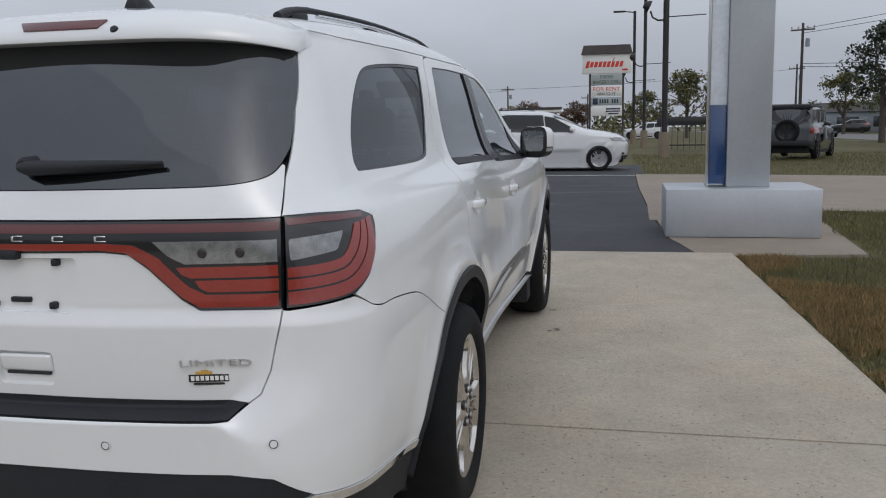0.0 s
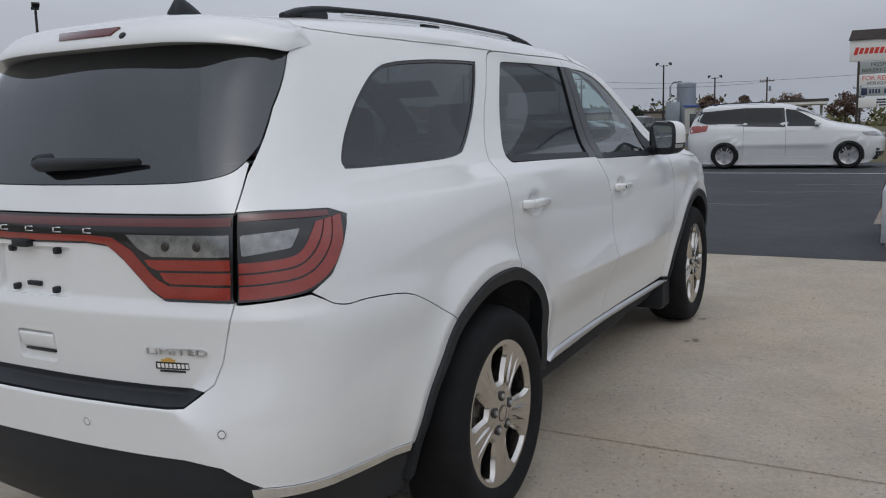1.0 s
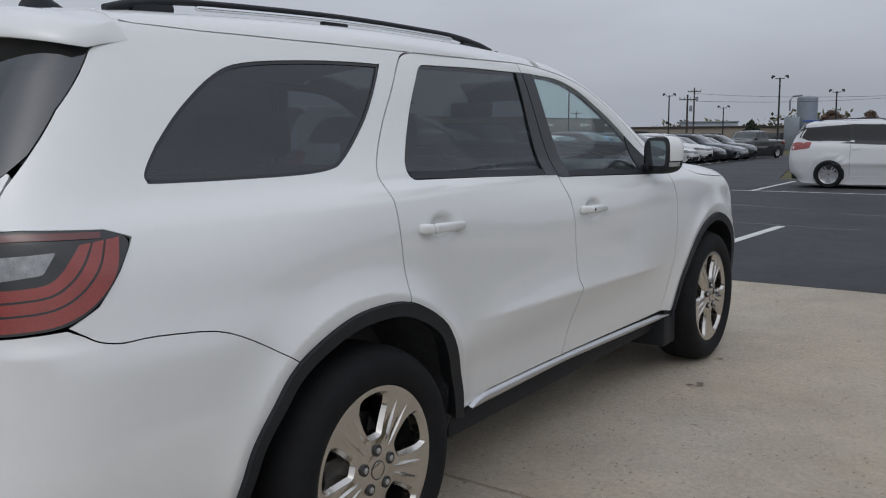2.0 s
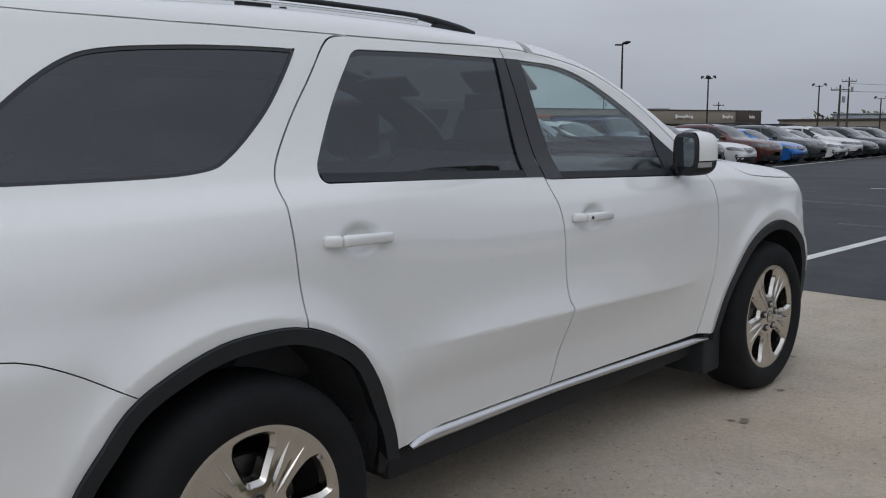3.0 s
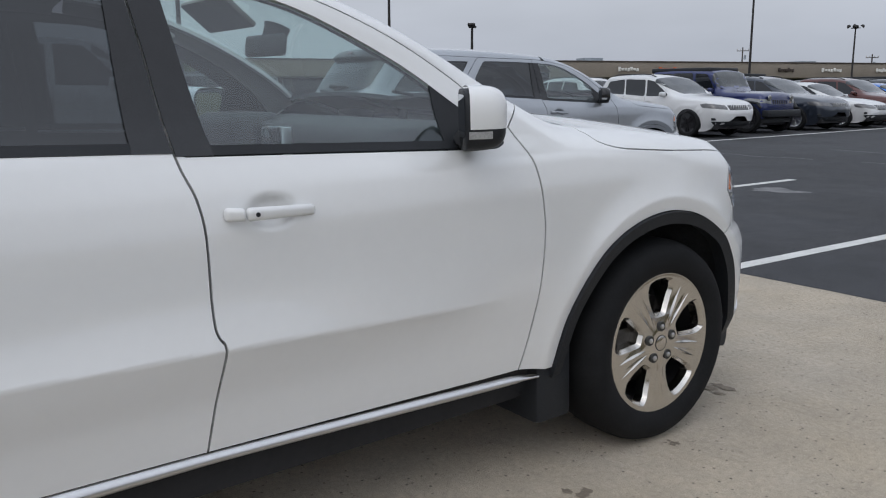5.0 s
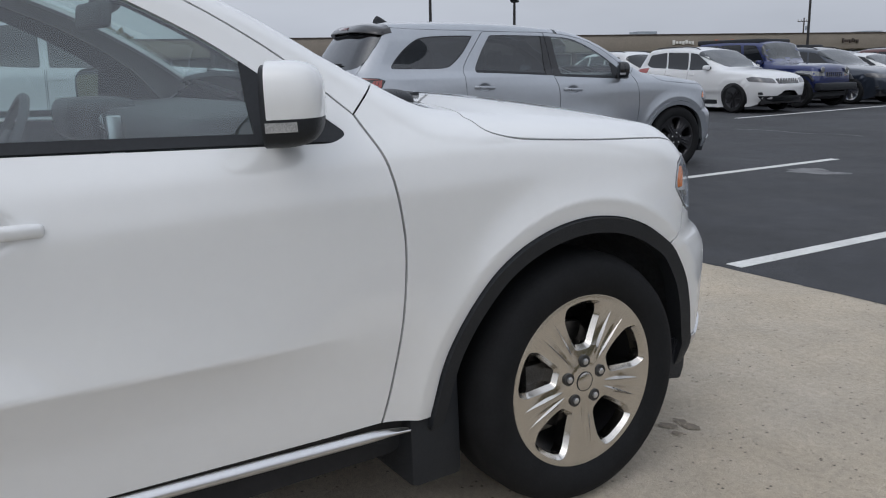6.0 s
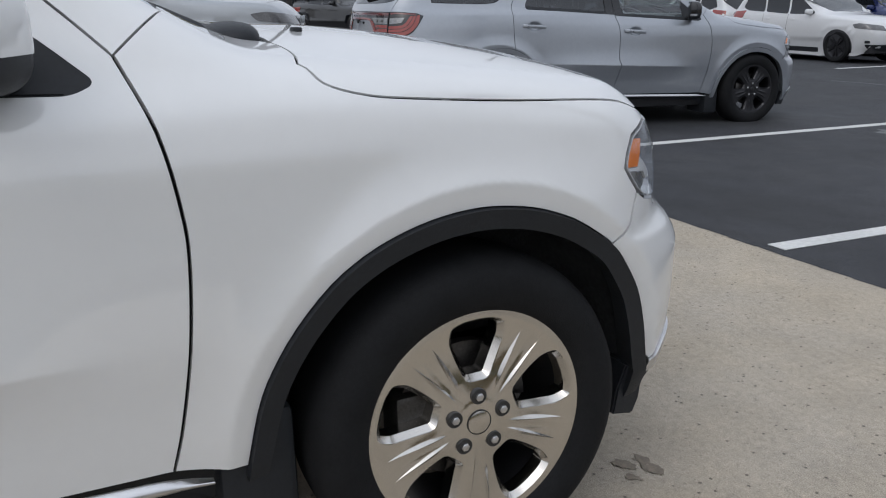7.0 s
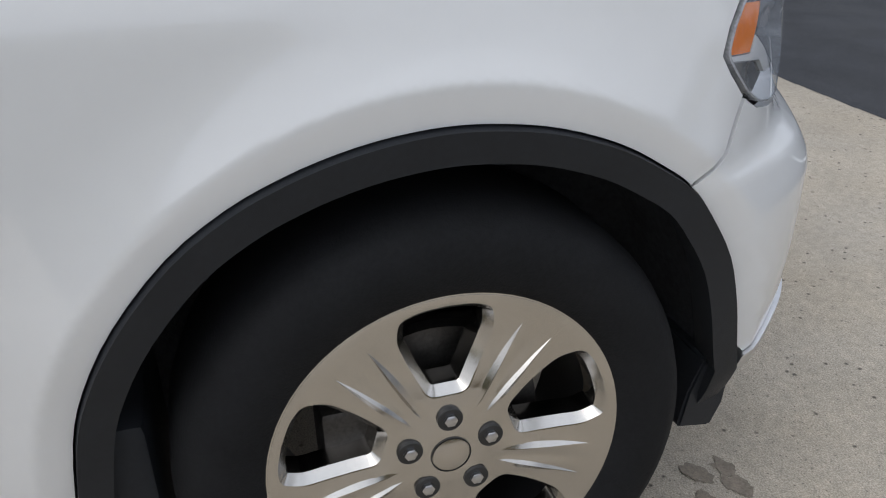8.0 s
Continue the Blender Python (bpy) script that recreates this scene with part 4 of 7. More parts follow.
for s in (-1, 1):
    ys = np.linspace(-.52, 1.28, 26)
    base = suv_body.out(np.stack([np.linspace(.515, .575, 26), ys, np.full(26, 1.2)], 1), np.tile([0, 0, 1.], (26, 1)))[:, 2]
    hump = np.clip(np.minimum((ys + .52) / .26, (1.28 - ys) / .34), 0, 1)
    pts = [(s * (.515 + .06 * (y + .52) / 1.8), y, z + .004 + .034 * math.sin(h * math.pi / 2) * .8) for y, z, h in zip(ys, base, hump)]
    rail = part("roof_rail", tube(pts, [.012 + .009 * (1 - h) * min(1, (y + .54) * 14, (1.30 - y) * 14) for y, h in zip(ys, hump)], 10, .8), BLACK_TRIM, suv, "black and chrome roof rail")
    part("rail_strip", tube([(x + s * .010, y, z - .016) for x, y, z in pts[4:-4]], .008, 8), CHROME, rail, "chrome rail edge")
    for y, reach in ((-.40, .07), (.38, .06), (1.14, .06)):
        k = int(np.argmin(np.abs(ys - y)))
        part("rail_foot", boxes((-.014, -reach, -.042, .014, reach, -.002), bevel=.008), BLACK_TRIM, rail, "", Matrix.Translation(pts[k]))

# front bumper, lamps, grille
fuz = lambda pts: uz(pts, 3.25)
on_nose = lambda lift=0.0: on_wrap(suv_body, lift, 3.25)
nose_half = np.concatenate([fuz([(0, 3.9, .80), (.5, 3.8, .80), (.80, 3.64, .806), (.894, 3.556, .822), (.922, 3.516, .833), (.941, 3.481, .855), (.952, 3.446, .784)]), fuz([(side_x(y, z), y, z) for y, z in [(3.391, .749)] + [q for q in ARCH_FRONT if q[0] > 3.40 and q[1] > .41]]), fuz([(.905, 3.566, .402), (.86, 3.66, .432), (.70, 3.8, .445), (0, 3.97, .445)])])
front_bumper = part("front_bumper", sheet("front_bumper", [sym(nose_half)], on_nose(), .024, .002), WHITE, suv)
part("bumper_chrome_lip", sheet("bumper_chrome_lip", [sym(fuz([(0, 3.97, .443), (.70, 3.8, .443), (.86, 3.66, .430), (.905, 3.560, .400), (.905, 3.556, .366), (.86, 3.66, .392), (.70, 3.8, .405), (0, 3.97, .405)]))], on_nose(.007), .025, 0, .02), SATIN, front_bumper, "chrome bumper edge")
part("front_lip", sheet("front_lip", [sym(fuz([(0, 3.97, .403), (.70, 3.8, .403), (.86, 3.66, .390), (.898, 3.56, .364), (.885, 3.53, .245), (.80, 3.68, .25), (0, 3.85, .25)]))], on_nose(-.005), .03, 0, .03), BLACK_TRIM, front_bumper, "black lower lip")
for s in (-1, 1):
    part("fog_lamp", lathe([(0, .03), (.045, .024), (.06, 0), (.06, -.03)], 24, "Z"), CLEAR_LENS, front_bumper, "", Matrix.Translation((s * .66, 3.80, .60)) @ pose(0, 0, 0, -90, 0, -s * 28))
part("grille", sheet("grille", [sym(fuz([(0, 3.8, .985), (.56, 3.75, .985), (.50, 3.8, .815), (0, 3.9, .812)]))], on_nose(-.02), .04, 0, .02), GLOSS_BLACK, suv)
head_loop = fuz([(.863, 3.548, 1.006), (.885, 3.527, 1.003), (.926, 3.470, .987), (.942, 3.447, .952), (.950, 3.437, .919), (.948, 3.452, .896), (.940, 3.482, .862), (.922, 3.517, .838), (.894, 3.556, .828), (.80, 3.65, .822), (.60, 3.76, .84), (.59, 3.77, .985), (.70, 3.68, 1.004)])
LAMP_WHITE = mat("lamp_white", (.62, .63, .65), .25, vary=.05, scale=30, coat=.5)
head_loop = fillet(head_loop, .012, 3)
head = sheet("headlamp", [head_loop], on_nose(-.035), .03, 0, 0)
wall = sheet("lamp_wall", [inset(resample(head_loop, .01), .0005), inset(resample(head_loop, .01), .0032)], on_nose(.001), .02, 0, .03)
cover = sheet("lamp_cover", [inset(resample(head_loop, .02), .004)], on_nose(.004), .03, 0, .004)
amber = sheet("turn_reflector", [fuz([(.929, 3.471, .979), (.945, 3.449, .940), (.949, 3.443, .917), (.934, 3.488, .914), (.927, 3.499, .937), (.909, 3.514, .975)])], on_nose(-.004), .012, 0, .012)
shelf = sheet("lamp_shelf", [fuz([(.949, 3.443, .915), (.948, 3.446, .909), (.922, 3.513, .899), (.911, 3.532, .877), (.896, 3.553, .879), (.911, 3.529, .909), (.927, 3.500, .934), (.934, 3.489, .912)])], on_nose(-.003), .012, 0, .012)
ribs = sheet("lamp_ribs", [fuz([(.948, 3.448, .906), (.922, 3.513, .896), (.911, 3.534, .875), (.925, 3.511, .853), (.942, 3.476, .871)])], on_nose(-.008), .012, 0, .01)
for flip in (False, True):
    pick = mirrored if flip else (lambda m: m)
    lamp = part("headlamp", pick(head), LAMP_GREY, suv, "clear headlamp with an orange side marker")
    part("lamp_wall", pick(wall), LAMP_GREY, lamp)
    part("turn_reflector", pick(amber), AMBER, lamp, "orange side marker")
    part("lamp_shelf", pick(shelf), LAMP_WHITE, lamp)
    part("lamp_ribs", pick(ribs), CLEAR_LENS, lamp)
    part("lamp_cover", pick(cover), LENS, lamp, "clear lamp cover")

# sills, flares, wheel wells, underbody
sill_top = [(.602, .398), (.64, .415), (.70, .427), (1.336, .417), (2.084, .404), (2.36, .397), (2.462, .383)]
sill_low = [(2.466, .376), (2.36, .372), (2.09, .376), (1.35, .390), (.918, .388), (.70, .389), (.612, .388)]
strip = bmesh.new()
rows = []
for y in np.linspace(.606, 2.462, 60):
    hi, lo = np.interp(y, *zip(*sill_top)), np.interp(y, *zip(*sill_low[::-1]))
    x = side_x(y, .42)
    rows.append([strip.verts.new(p) for p in ((x - .004, y, hi + .002), (x + .009, y, hi - .004), (x + .013, y, lo + .009), (x + .011, y, lo + .002), (x - .01, y, lo - .002))])
for a, b in zip(rows, rows[1:]):
    for j in range(4):
        strip.faces.new((a[j], a[j + 1], b[j + 1], b[j]))
strip_mesh = bpy.data.meshes.new("sill_chrome")
smooth(strip, 30).to_mesh(strip_mesh)
strip.free()
both_sides("sill_chrome", strip_mesh, SATIN, suv, "chrome sill strip")
both_sides("sill", sheet("sill", [np.array([(.50, .45), (2.56, .44), (2.54, .30), (2.40, .255), (.66, .255), (.52, .30)])], on_side(suv_body, -.05), .04, 0, .05), BLACK_TRIM, suv)


def flare(arch, cy):
    c = np.array((cy, .42))
    out = [p for p in arch]
    inn = [c + (p - c) * (1 - .043 / np.linalg.norm(p - c)) for p in arch]
    return np.array(out + inn[::-1])


for name, arch, cy in (("rear_arch_trim", ARCH_REAR, 0), ("front_arch_trim", ARCH_FRONT, 3.042)):
    tail_end = [(-.515, .40), (-.525, .33)] if cy == 0 else [(2.53, .36)]
    nose_end = [(.548, .385)] if cy == 0 else [(3.552, .385), (3.548, .335), (3.540, .285)]
    full = np.concatenate([tail_end[::-1], arch if cy == 0 else arch[:-2], nose_end])
    both_sides(name, sheet(name, [flare(full, cy)], on_side(suv_body, .013), .02, 0, .06), BLACK_TRIM, suv)
    bm = bmesh.new()
    rings = []
    for a in np.linspace(-.10, math.pi + .33, 40):
        r = .475
        rim = side_x(cy + r * math.cos(a), max(.30, .40 + r * math.sin(a))) - .012
        prof = [(rim, r + .0), (rim - .02, r + .005), (.62, r + .0), (.60, .30), (.60, .05)]
        rings.append([bm.verts.new((x, cy + q * math.cos(a), .40 + q * math.sin(a))) for x, q in prof])
    for a, b in zip(rings, rings[1:]):
        for j in range(4):
            bm.faces.new((a[j], b[j], b[j + 1], a[j + 1]))
    me = bpy.data.meshes.new("wheel_liner")
    smooth(bm, 50).to_mesh(me)
    bm.free()
    both_sides("wheel_liner", me, LINER, suv)
    if cy:
        # a mud flap, deepened to the tyre so its black fills in for shadow
        me = bpy.data.meshes.new("splash_flap")
        b2 = boxes((.60, 2.475, .19, .915, 2.640, .50), bevel=.02)
        b2.to_mesh(me)
        b2.free()
        both_sides("splash_flap", me, BLACK_TRIM, suv)
        b2 = bmesh.new()
        shape = [(3.468, .262), (3.535, .250), (3.562, .285), (3.574, .322), (3.600, .350), (3.575, .382), (3.500, .40), (3.482, .330)]
        ends = [[b2.verts.new((x - .55 * max(0, y - 3.54) + (.01 if z > .34 else 0), y, z)) for y, z in shape] for x in (.70, .898)]
        b2.faces.new(ends[0]), b2.faces.new(ends[1])
        for i in range(len(shape)):
            j = (i + 1) % len(shape)
            b2.faces.new((ends[0][i], ends[0][j], ends[1][j], ends[1][i]))
        bmesh.ops.recalc_face_normals(b2, faces=b2.faces)
        bmesh.ops.bevel(b2, geom=list(b2.edges), offset=.005, segments=2, affect="EDGES")
        both_sides("wheel_deflector", as_mesh("wheel_deflector", smooth(b2)), BLACK_TRIM, suv, "black plastic lip ahead of the wheel")
part("underbody", boxes((-.60, -.98, .27, .60, 3.60, .46), (-.84, .56, .27, .84, 2.48, .46), bevel=.02), DARK, suv)
exhaust = part("exhaust", tube([(.50, -1.02, .30), (.50, -.6, .30)], .035, 14), STEEL, suv)


# wheels
def spoke_face(uv):
    """The wheel's face: (y, z) from the hub -> depth along x."""
    y, z = uv[:, 0], uv[:, 1]
    r, a = np.hypot(y, z), np.arctan2(z, y)
    h = .952 - .011 * np.sin(np.clip((r - .05) / .20, 0, 1) * math.pi) 
    part_a = np.mod(a - math.radians(54), math.radians(72))
    part_a = np.where(part_a > math.radians(36), part_a - math.radians(72), part_a)
    across = r * np.sin(part_a)
    on = np.clip((r - .06) / .05, 0, 1) * np.clip((.24 - r) / .08, 0, 1)
    h = h + .008 * on * np.exp(-(across / .032) ** 2) - .005 * on * np.exp(-(across / .012) ** 2)
    return h


def on_wheel(uv):
    e = .0012
    h = spoke_face(uv)
    gy = (spoke_face(uv + (e, 0)) - spoke_face(uv - (e, 0))) / (2 * e)
    gz = (spoke_face(uv + (0, e)) - spoke_face(uv - (0, e))) / (2 * e)
    n = np.stack([np.ones(len(uv)), -gy, -gz], 1)
    return np.stack([h, uv[:, 0], uv[:, 1]], 1), n / np.linalg.norm(n, axis=1, keepdims=True)


def leaf_ridge(side):
    """A thin sharp ridge along one side of a spoke."""
    bm = bmesh.new()
    rows = []
    for t in np.linspace(0, 1, 13):
        r, wide = .080 + .145 * t, .0105 * math.sin(math.pi * t ** .6) ** .8 + .0003
        q = side * (.009 + .019 * t ** 1.2)
        uv = np.array([(r, q - side * wide * .35), (r, q + side * wide * .15), (r, q + side * wide)])
        base = math.radians(54)
        c, s = math.cos(base), math.sin(base)
        flat = np.stack([uv[:, 0] * c - uv[:, 1] * s, uv[:, 0] * s + uv[:, 1] * c], 1)
        h = spoke_face(flat)
        rows.append([bm.verts.new((h[j] + (.0048 * math.sin(math.pi * t) if j == 1 else -.0004), *flat[j])) for j in range(3)])
    for a, b in zip(rows, rows[1:]):
        for j in range(2):
            bm.faces.new((a[j], a[j + 1], b[j + 1], b[j]))
    bmesh.ops.recalc_face_normals(bm, faces=bm.faces)
    if sum(f.normal.x for f in bm.faces) < 0:
        bmesh.ops.reverse_faces(bm, faces=bm.faces)
    return smooth(bm, 15)


circle = lambda r, n=96: np.array([(r * math.cos(2 * math.pi * k / n), r * math.sin(2 * math.pi * k / n)) for k in range(n)])
pockets = []
for k in range(5):
    b = math.radians(90 + 72 * k)
    er, et = np.array((math.cos(b), math.sin(b))), np.array((-math.sin(b), math.cos(b)))
    half = [(.098, .029), (.150, .053), (.200, .0715), (.236, .067), (.2475, .040)]
    shape = [(r, -q) for r, q in half] + [(.2500, 0)] + half[::-1]
    pockets.append(fillet([er * r + et * q for r, q in shape], [.016, .02, .016, .012, .02, 0, .02, .012, .016, .02, .016], 5))
face_mesh = sheet("wheel_face", [circle(.2612)] + pockets, on_wheel, .0058, 0, .001)
bm = bmesh.new()
mouth = resample(pockets[0], .012)
rings = []
for by, deep in ((0, 0), (.002, .0006), (.0135, .015), (.0155, .050)):
    loop = inset(mouth, by)
    rings.append([bm.verts.new((h - deep, y, z)) for h, (y, z) in zip(spoke_face(mouth), loop)])
for a, b in zip(rings, rings[1:]):
    for i in range(len(a)):
        bm.faces.new((a[i], a[(i + 1) % len(a)], b[(i + 1) % len(a)], b[i]))
bmesh.ops.recalc_face_normals(bm, faces=bm.faces)
if sum(f.normal.x * f.calc_area() for f in bm.faces) < 0:
    bmesh.ops.reverse_faces(bm, faces=bm.faces)
pocket_mesh = as_mesh("spoke_pocket", smooth(bm, 22))
tyre_mesh = lathe([(.262, .950), (.270, .958), (.29, .966), (.315, .971), (.345, .966), (.366, .952), (.379, .925), (.385, .90), (.386, .84), (.385, .78), (.379, .745), (.36, .715), (.30, .705), (.262, .72)], 72)
lip_mesh = lathe([(.2605, .940), (.2612, .9515), (.2640, .9518), (.2672, .9500), (.268, .944)], 72)
barrel_mesh = lathe([(.268, .948), (.245, .93), (.235, .86), (.238, .74), (.268, .72)], 48)


tyre_mesh, lip_mesh, barrel_mesh = as_mesh("tyre", tyre_mesh), as_mesh("rim_lip", lip_mesh), as_mesh("rim_barrel", barrel_mesh)
disc_mesh = as_mesh("brake_disc", lathe([(.05, .862), (.07, .870), (.165, .870), (.165, .845), (.05, .845)], 48))
caliper_mesh = as_mesh("brake_caliper", boxes((.80, -.175, -.07, .895, -.085, .07), bevel=.012))
ridge_meshes = [as_mesh("spoke_ridge", leaf_ridge(q)) for q in (-1, 1)]
cap_mesh = as_mesh("centre_cap", lathe([(0, .9565), (.020, .956), (.0275, .9535), (.0285, .945)], 32))
ring_mesh = as_mesh("cap_ring", lathe([(.0285, .9535), (.0305, .9535), (.0305, .948), (.0285, .948)], 32))
nut_mesh = as_mesh("lug_nut", lathe([(0, .9610), (.0062, .9610), (.0098, .9590), (.0104, .940)], 6))
seat_mesh = as_mesh("nut_seat", lathe([(.008, .9545), (.0178, .9552), (.0188, .9542), (.019, .935)], 28))
for y in (0, 3.042):
    for s in (1, -1):
        wheel = empty("wheel", pose(s * .021, y, .385, 0, 0, 0 if s > 0 else 180), "", "")
        wheel.parent = suv
        for name, me, material, label in (("tyre", tyre_mesh, TYRE, "black rubber tyre"), ("rim_face", face_mesh, WHEEL, "polished five-spoke alloy rim"), ("rim_lip", lip_mesh, WHEEL, ""), ("rim_barrel", barrel_mesh, WHEEL_DARK, ""),
                                          ("brake_disc", disc_mesh, STEEL, "steel brake disc"), ("brake_caliper", caliper_mesh, STEEL, ""), ("centre_cap", cap_mesh, WHEEL, ""), ("cap_ring", ring_mesh, FLAT_SIDE, "")):
            part(name, me, material, wheel, label)
        for k in range(5):
            for ridge in ridge_meshes:
                part("spoke_ridge", ridge, WHEEL, wheel, "", pose(0, 0, 0, 72 * k))
            part("spoke_pocket", pocket_mesh, WHEEL, wheel, "bright bevelled opening between the spokes", pose(0, 0, 0, 72 * k))
            b = math.radians(90 + 72 * k)
            at = Matrix.Translation((0, .0635 * math.cos(b), .0635 * math.sin(b)))
            part("nut_seat", seat_mesh, FLAT_SIDE, wheel, "", at)
            part("lug_nut", nut_mesh, SATIN, wheel, "chrome lug nut", at)


# door mirrors
def egg(c, r, e=.55, nu=28, nv=18):
    bm = bmesh.new()
    p = lambda v: math.copysign(abs(v) ** e, v)
    rows = [[bm.verts.new((c[0] + r[0] * p(math.cos(v)) * p(math.cos(u)), c[1] + r[1] * p(math.cos(v)) * p(math.sin(u)), c[2] + r[2] * p(math.sin(v)))) for u in np.linspace(0, 2 * math.pi, nu, endpoint=False)]
            for v in np.linspace(-math.pi / 2 + .02, math.pi / 2 - .02, nv)]
    for a, b in zip(rows, rows[1:]):
        for j in range(nu):
            bm.faces.new((a[j], a[(j + 1) % nu], b[(j + 1) % nu], b[j]))
    bm.faces.new(rows[0][::-1])
    bm.faces.new(rows[-1])
    return bm


def cut(bm, co, no):
    """Cuts away what lies on the far side of a plane."""
    bmesh.ops.bisect_plane(bm, geom=list(bm.verts) + list(bm.edges) + list(bm.faces), plane_co=co, plane_no=no, clear_outer=True)
    return bm


MC = (.998, 2.131, 1.265)
cap = smooth(cut(cut(egg(MC, (.0955, .1165, .0885)), (0, MC[1] + .002, 0), (0, -1, 0)), (0, 0, 1.232), (0, 0, -1)), 60)
cap = cut(cap, (MC[0] - .062, 0, 0), (-1, 0, 0))
shell = smooth(cut(egg((MC[0], MC[1], MC[2] - .009), (.0935, .114, .0885)), (0, MC[1] - .010, 0), (0, -1, 0)), 60)
bmesh.ops.holes_fill(shell, edges=[e for e in shell.edges if e.is_boundary], sides=0)
signal = smooth(cut(cut(cut(egg((MC[0], MC[1], MC[2] - .009), (.0958, .1165, .0905)), (0, 0, 1.226), (0, 0, 1)), (0, 0, 1.205), (0, 0, -1)), (MC[0] - .02, 0, 0), (-1, 0, 0)), 60)
signal = cut(cut(signal, (0, MC[1] - .002, 0), (0, -1, 0)), (0, MC[1] + .065, 0), (0, 1, 0))
for v in list(signal.verts):
    v.co.z = max(v.co.z, 1.204)
glass_bm = bmesh.new()
loop = [glass_bm.verts.new((MC[0] + x, MC[1] - .0115, MC[2] + z)) for x, z in fillet([(-.080, -.060), (.077, -.058), (.080, .062), (-.078, .064)], .033)]
glass_bm.faces.new(loop)
arm = tube([(.86, 2.205, 1.178), (.91, 2.195, 1.184), (.96, 2.17, 1.20)], [.040, .040, .044], 12, .7)
for b in (cap, shell, signal, glass_bm):
    bmesh.ops.transform(b, matrix=Matrix.Translation(MC) @ pose(0, 0, 0, 0, 0, -30) @ Matrix.Translation((-MC[0], -MC[1], -MC[2])), verts=b.verts)
pieces = {n: as_mesh(n, b) for n, b in (("mirror_cap", cap), ("mirror_shell", shell), ("mirror_signal", signal), ("mirror_pane", glass_bm), ("mirror_arm", arm))}
for flip in (False, True):
    def pick(me):
        if not flip:
            return me
        bm = bmesh.new()
        bm.from_mesh(me)
        bmesh.ops.transform(bm, matrix=Matrix.Diagonal((-1, 1, 1, 1)), verts=bm.verts)
        bmesh.ops.reverse_faces(bm, faces=bm.faces)
        return as_mesh(me.name, bm)
    mirror = part("door_mirror", pick(pieces["mirror_shell"]), BLACK_TRIM, suv, "white-capped door mirror")
    part("mirror_cap", pick(pieces["mirror_cap"]), WHITE, mirror, "white mirror cap")
    part("mirror_signal", pick(pieces["mirror_signal"]), LAMP_GREY, mirror, "clear signal lens")
    part("mirror_pane", pick(pieces["mirror_pane"]), MIRROR, mirror, "mirror glass")
    part("mirror_arm", pick(pieces["mirror_arm"]), BLACK_TRIM, mirror)


for c in COWL_COVERS:
    part("cowl_cover", smooth(egg(c, (.125, .055, .036), .8), 60), BLACK_TRIM, suv, "black plastic cover at the wiper base")


# the cabin
def seat(x, y, width, back=.0, head=True):
    s = empty("cabin_seat", pose(x, y, 0), "", "")
    s.parent = suv
    w = width / 2
    part("cushion", boxes((-w, -.05, .62, w, .46, .78), bevel=.05, seg=3), SEAT, s)
    part("backrest", boxes((-w, -.10, .70, w, .06, 1.28), bevel=.06, seg=3, m=Matrix.Translation((0, 0, .7)) @ pose(0, 0, 0, 12, 0, 0) @ Matrix.Translation((0, 0, -.7))), SEAT, s, "grey leather backrest")
    if head:
        for q in ((0,) if width < .7 else (-.34, .34)):
            part("headrest", boxes((q - .125, -.225, 1.30, q + .125, -.125, 1.49), bevel=.045, seg=3), SEAT, s, "grey leather headrest")
            part("headrest_post", tube([(q, -.17, 1.22), (q, -.175, 1.32)], .012, 8), STEEL, s)


for x in (-.37, .37):
    seat(x, 1.02, .52)
seat(-.36, .16, .60)
seat(.36, .16, .60)
seat(0, -.62, 1.10, head=True)
part("cabin_floor", boxes((-.80, -.95, .44, .80, 2.3, .50)), DARK, suv)
bm = boxes((-.76, 1.99, .72, .76, 2.46, 1.225), bevel=.06, seg=4)
part("dashboard", bm, DASH, suv, "dark grey dashboard")
part("instrument_hood", boxes((-.58, 1.90, 1.12, -.18, 2.12, 1.255), bevel=.04, seg=3), DASH, suv)
part("centre_screen", boxes((-.12, 1.955, 1.02, .12, 1.995, 1.215), bevel=.012), GLOSS_BLACK, suv)
part("screen_trim", boxes((.136, 1.95, 1.0, .148, 1.992, 1.215), bevel=.005), SATIN, suv)
part("centre_console", boxes((-.13, .9, .5, .13, 1.99, .80), bevel=.03), DASH, suv)
wheel_ring = lathe([(.185 + .016 * math.cos(a), .016 * math.sin(a)) for a in np.linspace(0, 2 * math.pi, 12, endpoint=False)], 40, "Z", True)
steer = part("steering_wheel", wheel_ring, SEAT, suv, "", pose(-.37, 1.72, 1.10, 65, 0, 0))
part("steering_hub", boxes((-.17, -.03, -.02, .17, .03, .01), (-.07, -.08, -.03, .07, .07, .02), bevel=.015), DASH, steer)
part("inside_mirror", boxes((-.125, -.018, -.040, .125, .014, .040), bevel=.016, seg=3), DASH, suv, "", pose(0, 1.98, 1.505, -8, 0, 8))
part("mirror_stem", tube([(0, 1.99, 1.52), (0, 2.02, 1.55), (0, 2.03, 1.575)], [.03, .045, .05], 10), BLACK_TRIM, suv)
for x in (-.36, .36):
    part("sun_visor", boxes((-.18, -.065, -.009, .18, .065, .009), bevel=.008), PALE_TRIM, suv, "", pose(x, 1.66, 1.585, -42, 0, 0))


# ---- the place: the lot beyond the apron falls away gently ----
FALL = math.degrees(math.atan(.031))
LOT = Matrix.Translation((0, 5.5, 0)) @ pose(0, 0, 0, -FALL) @ Matrix.Translation((0, -5.5, 0))


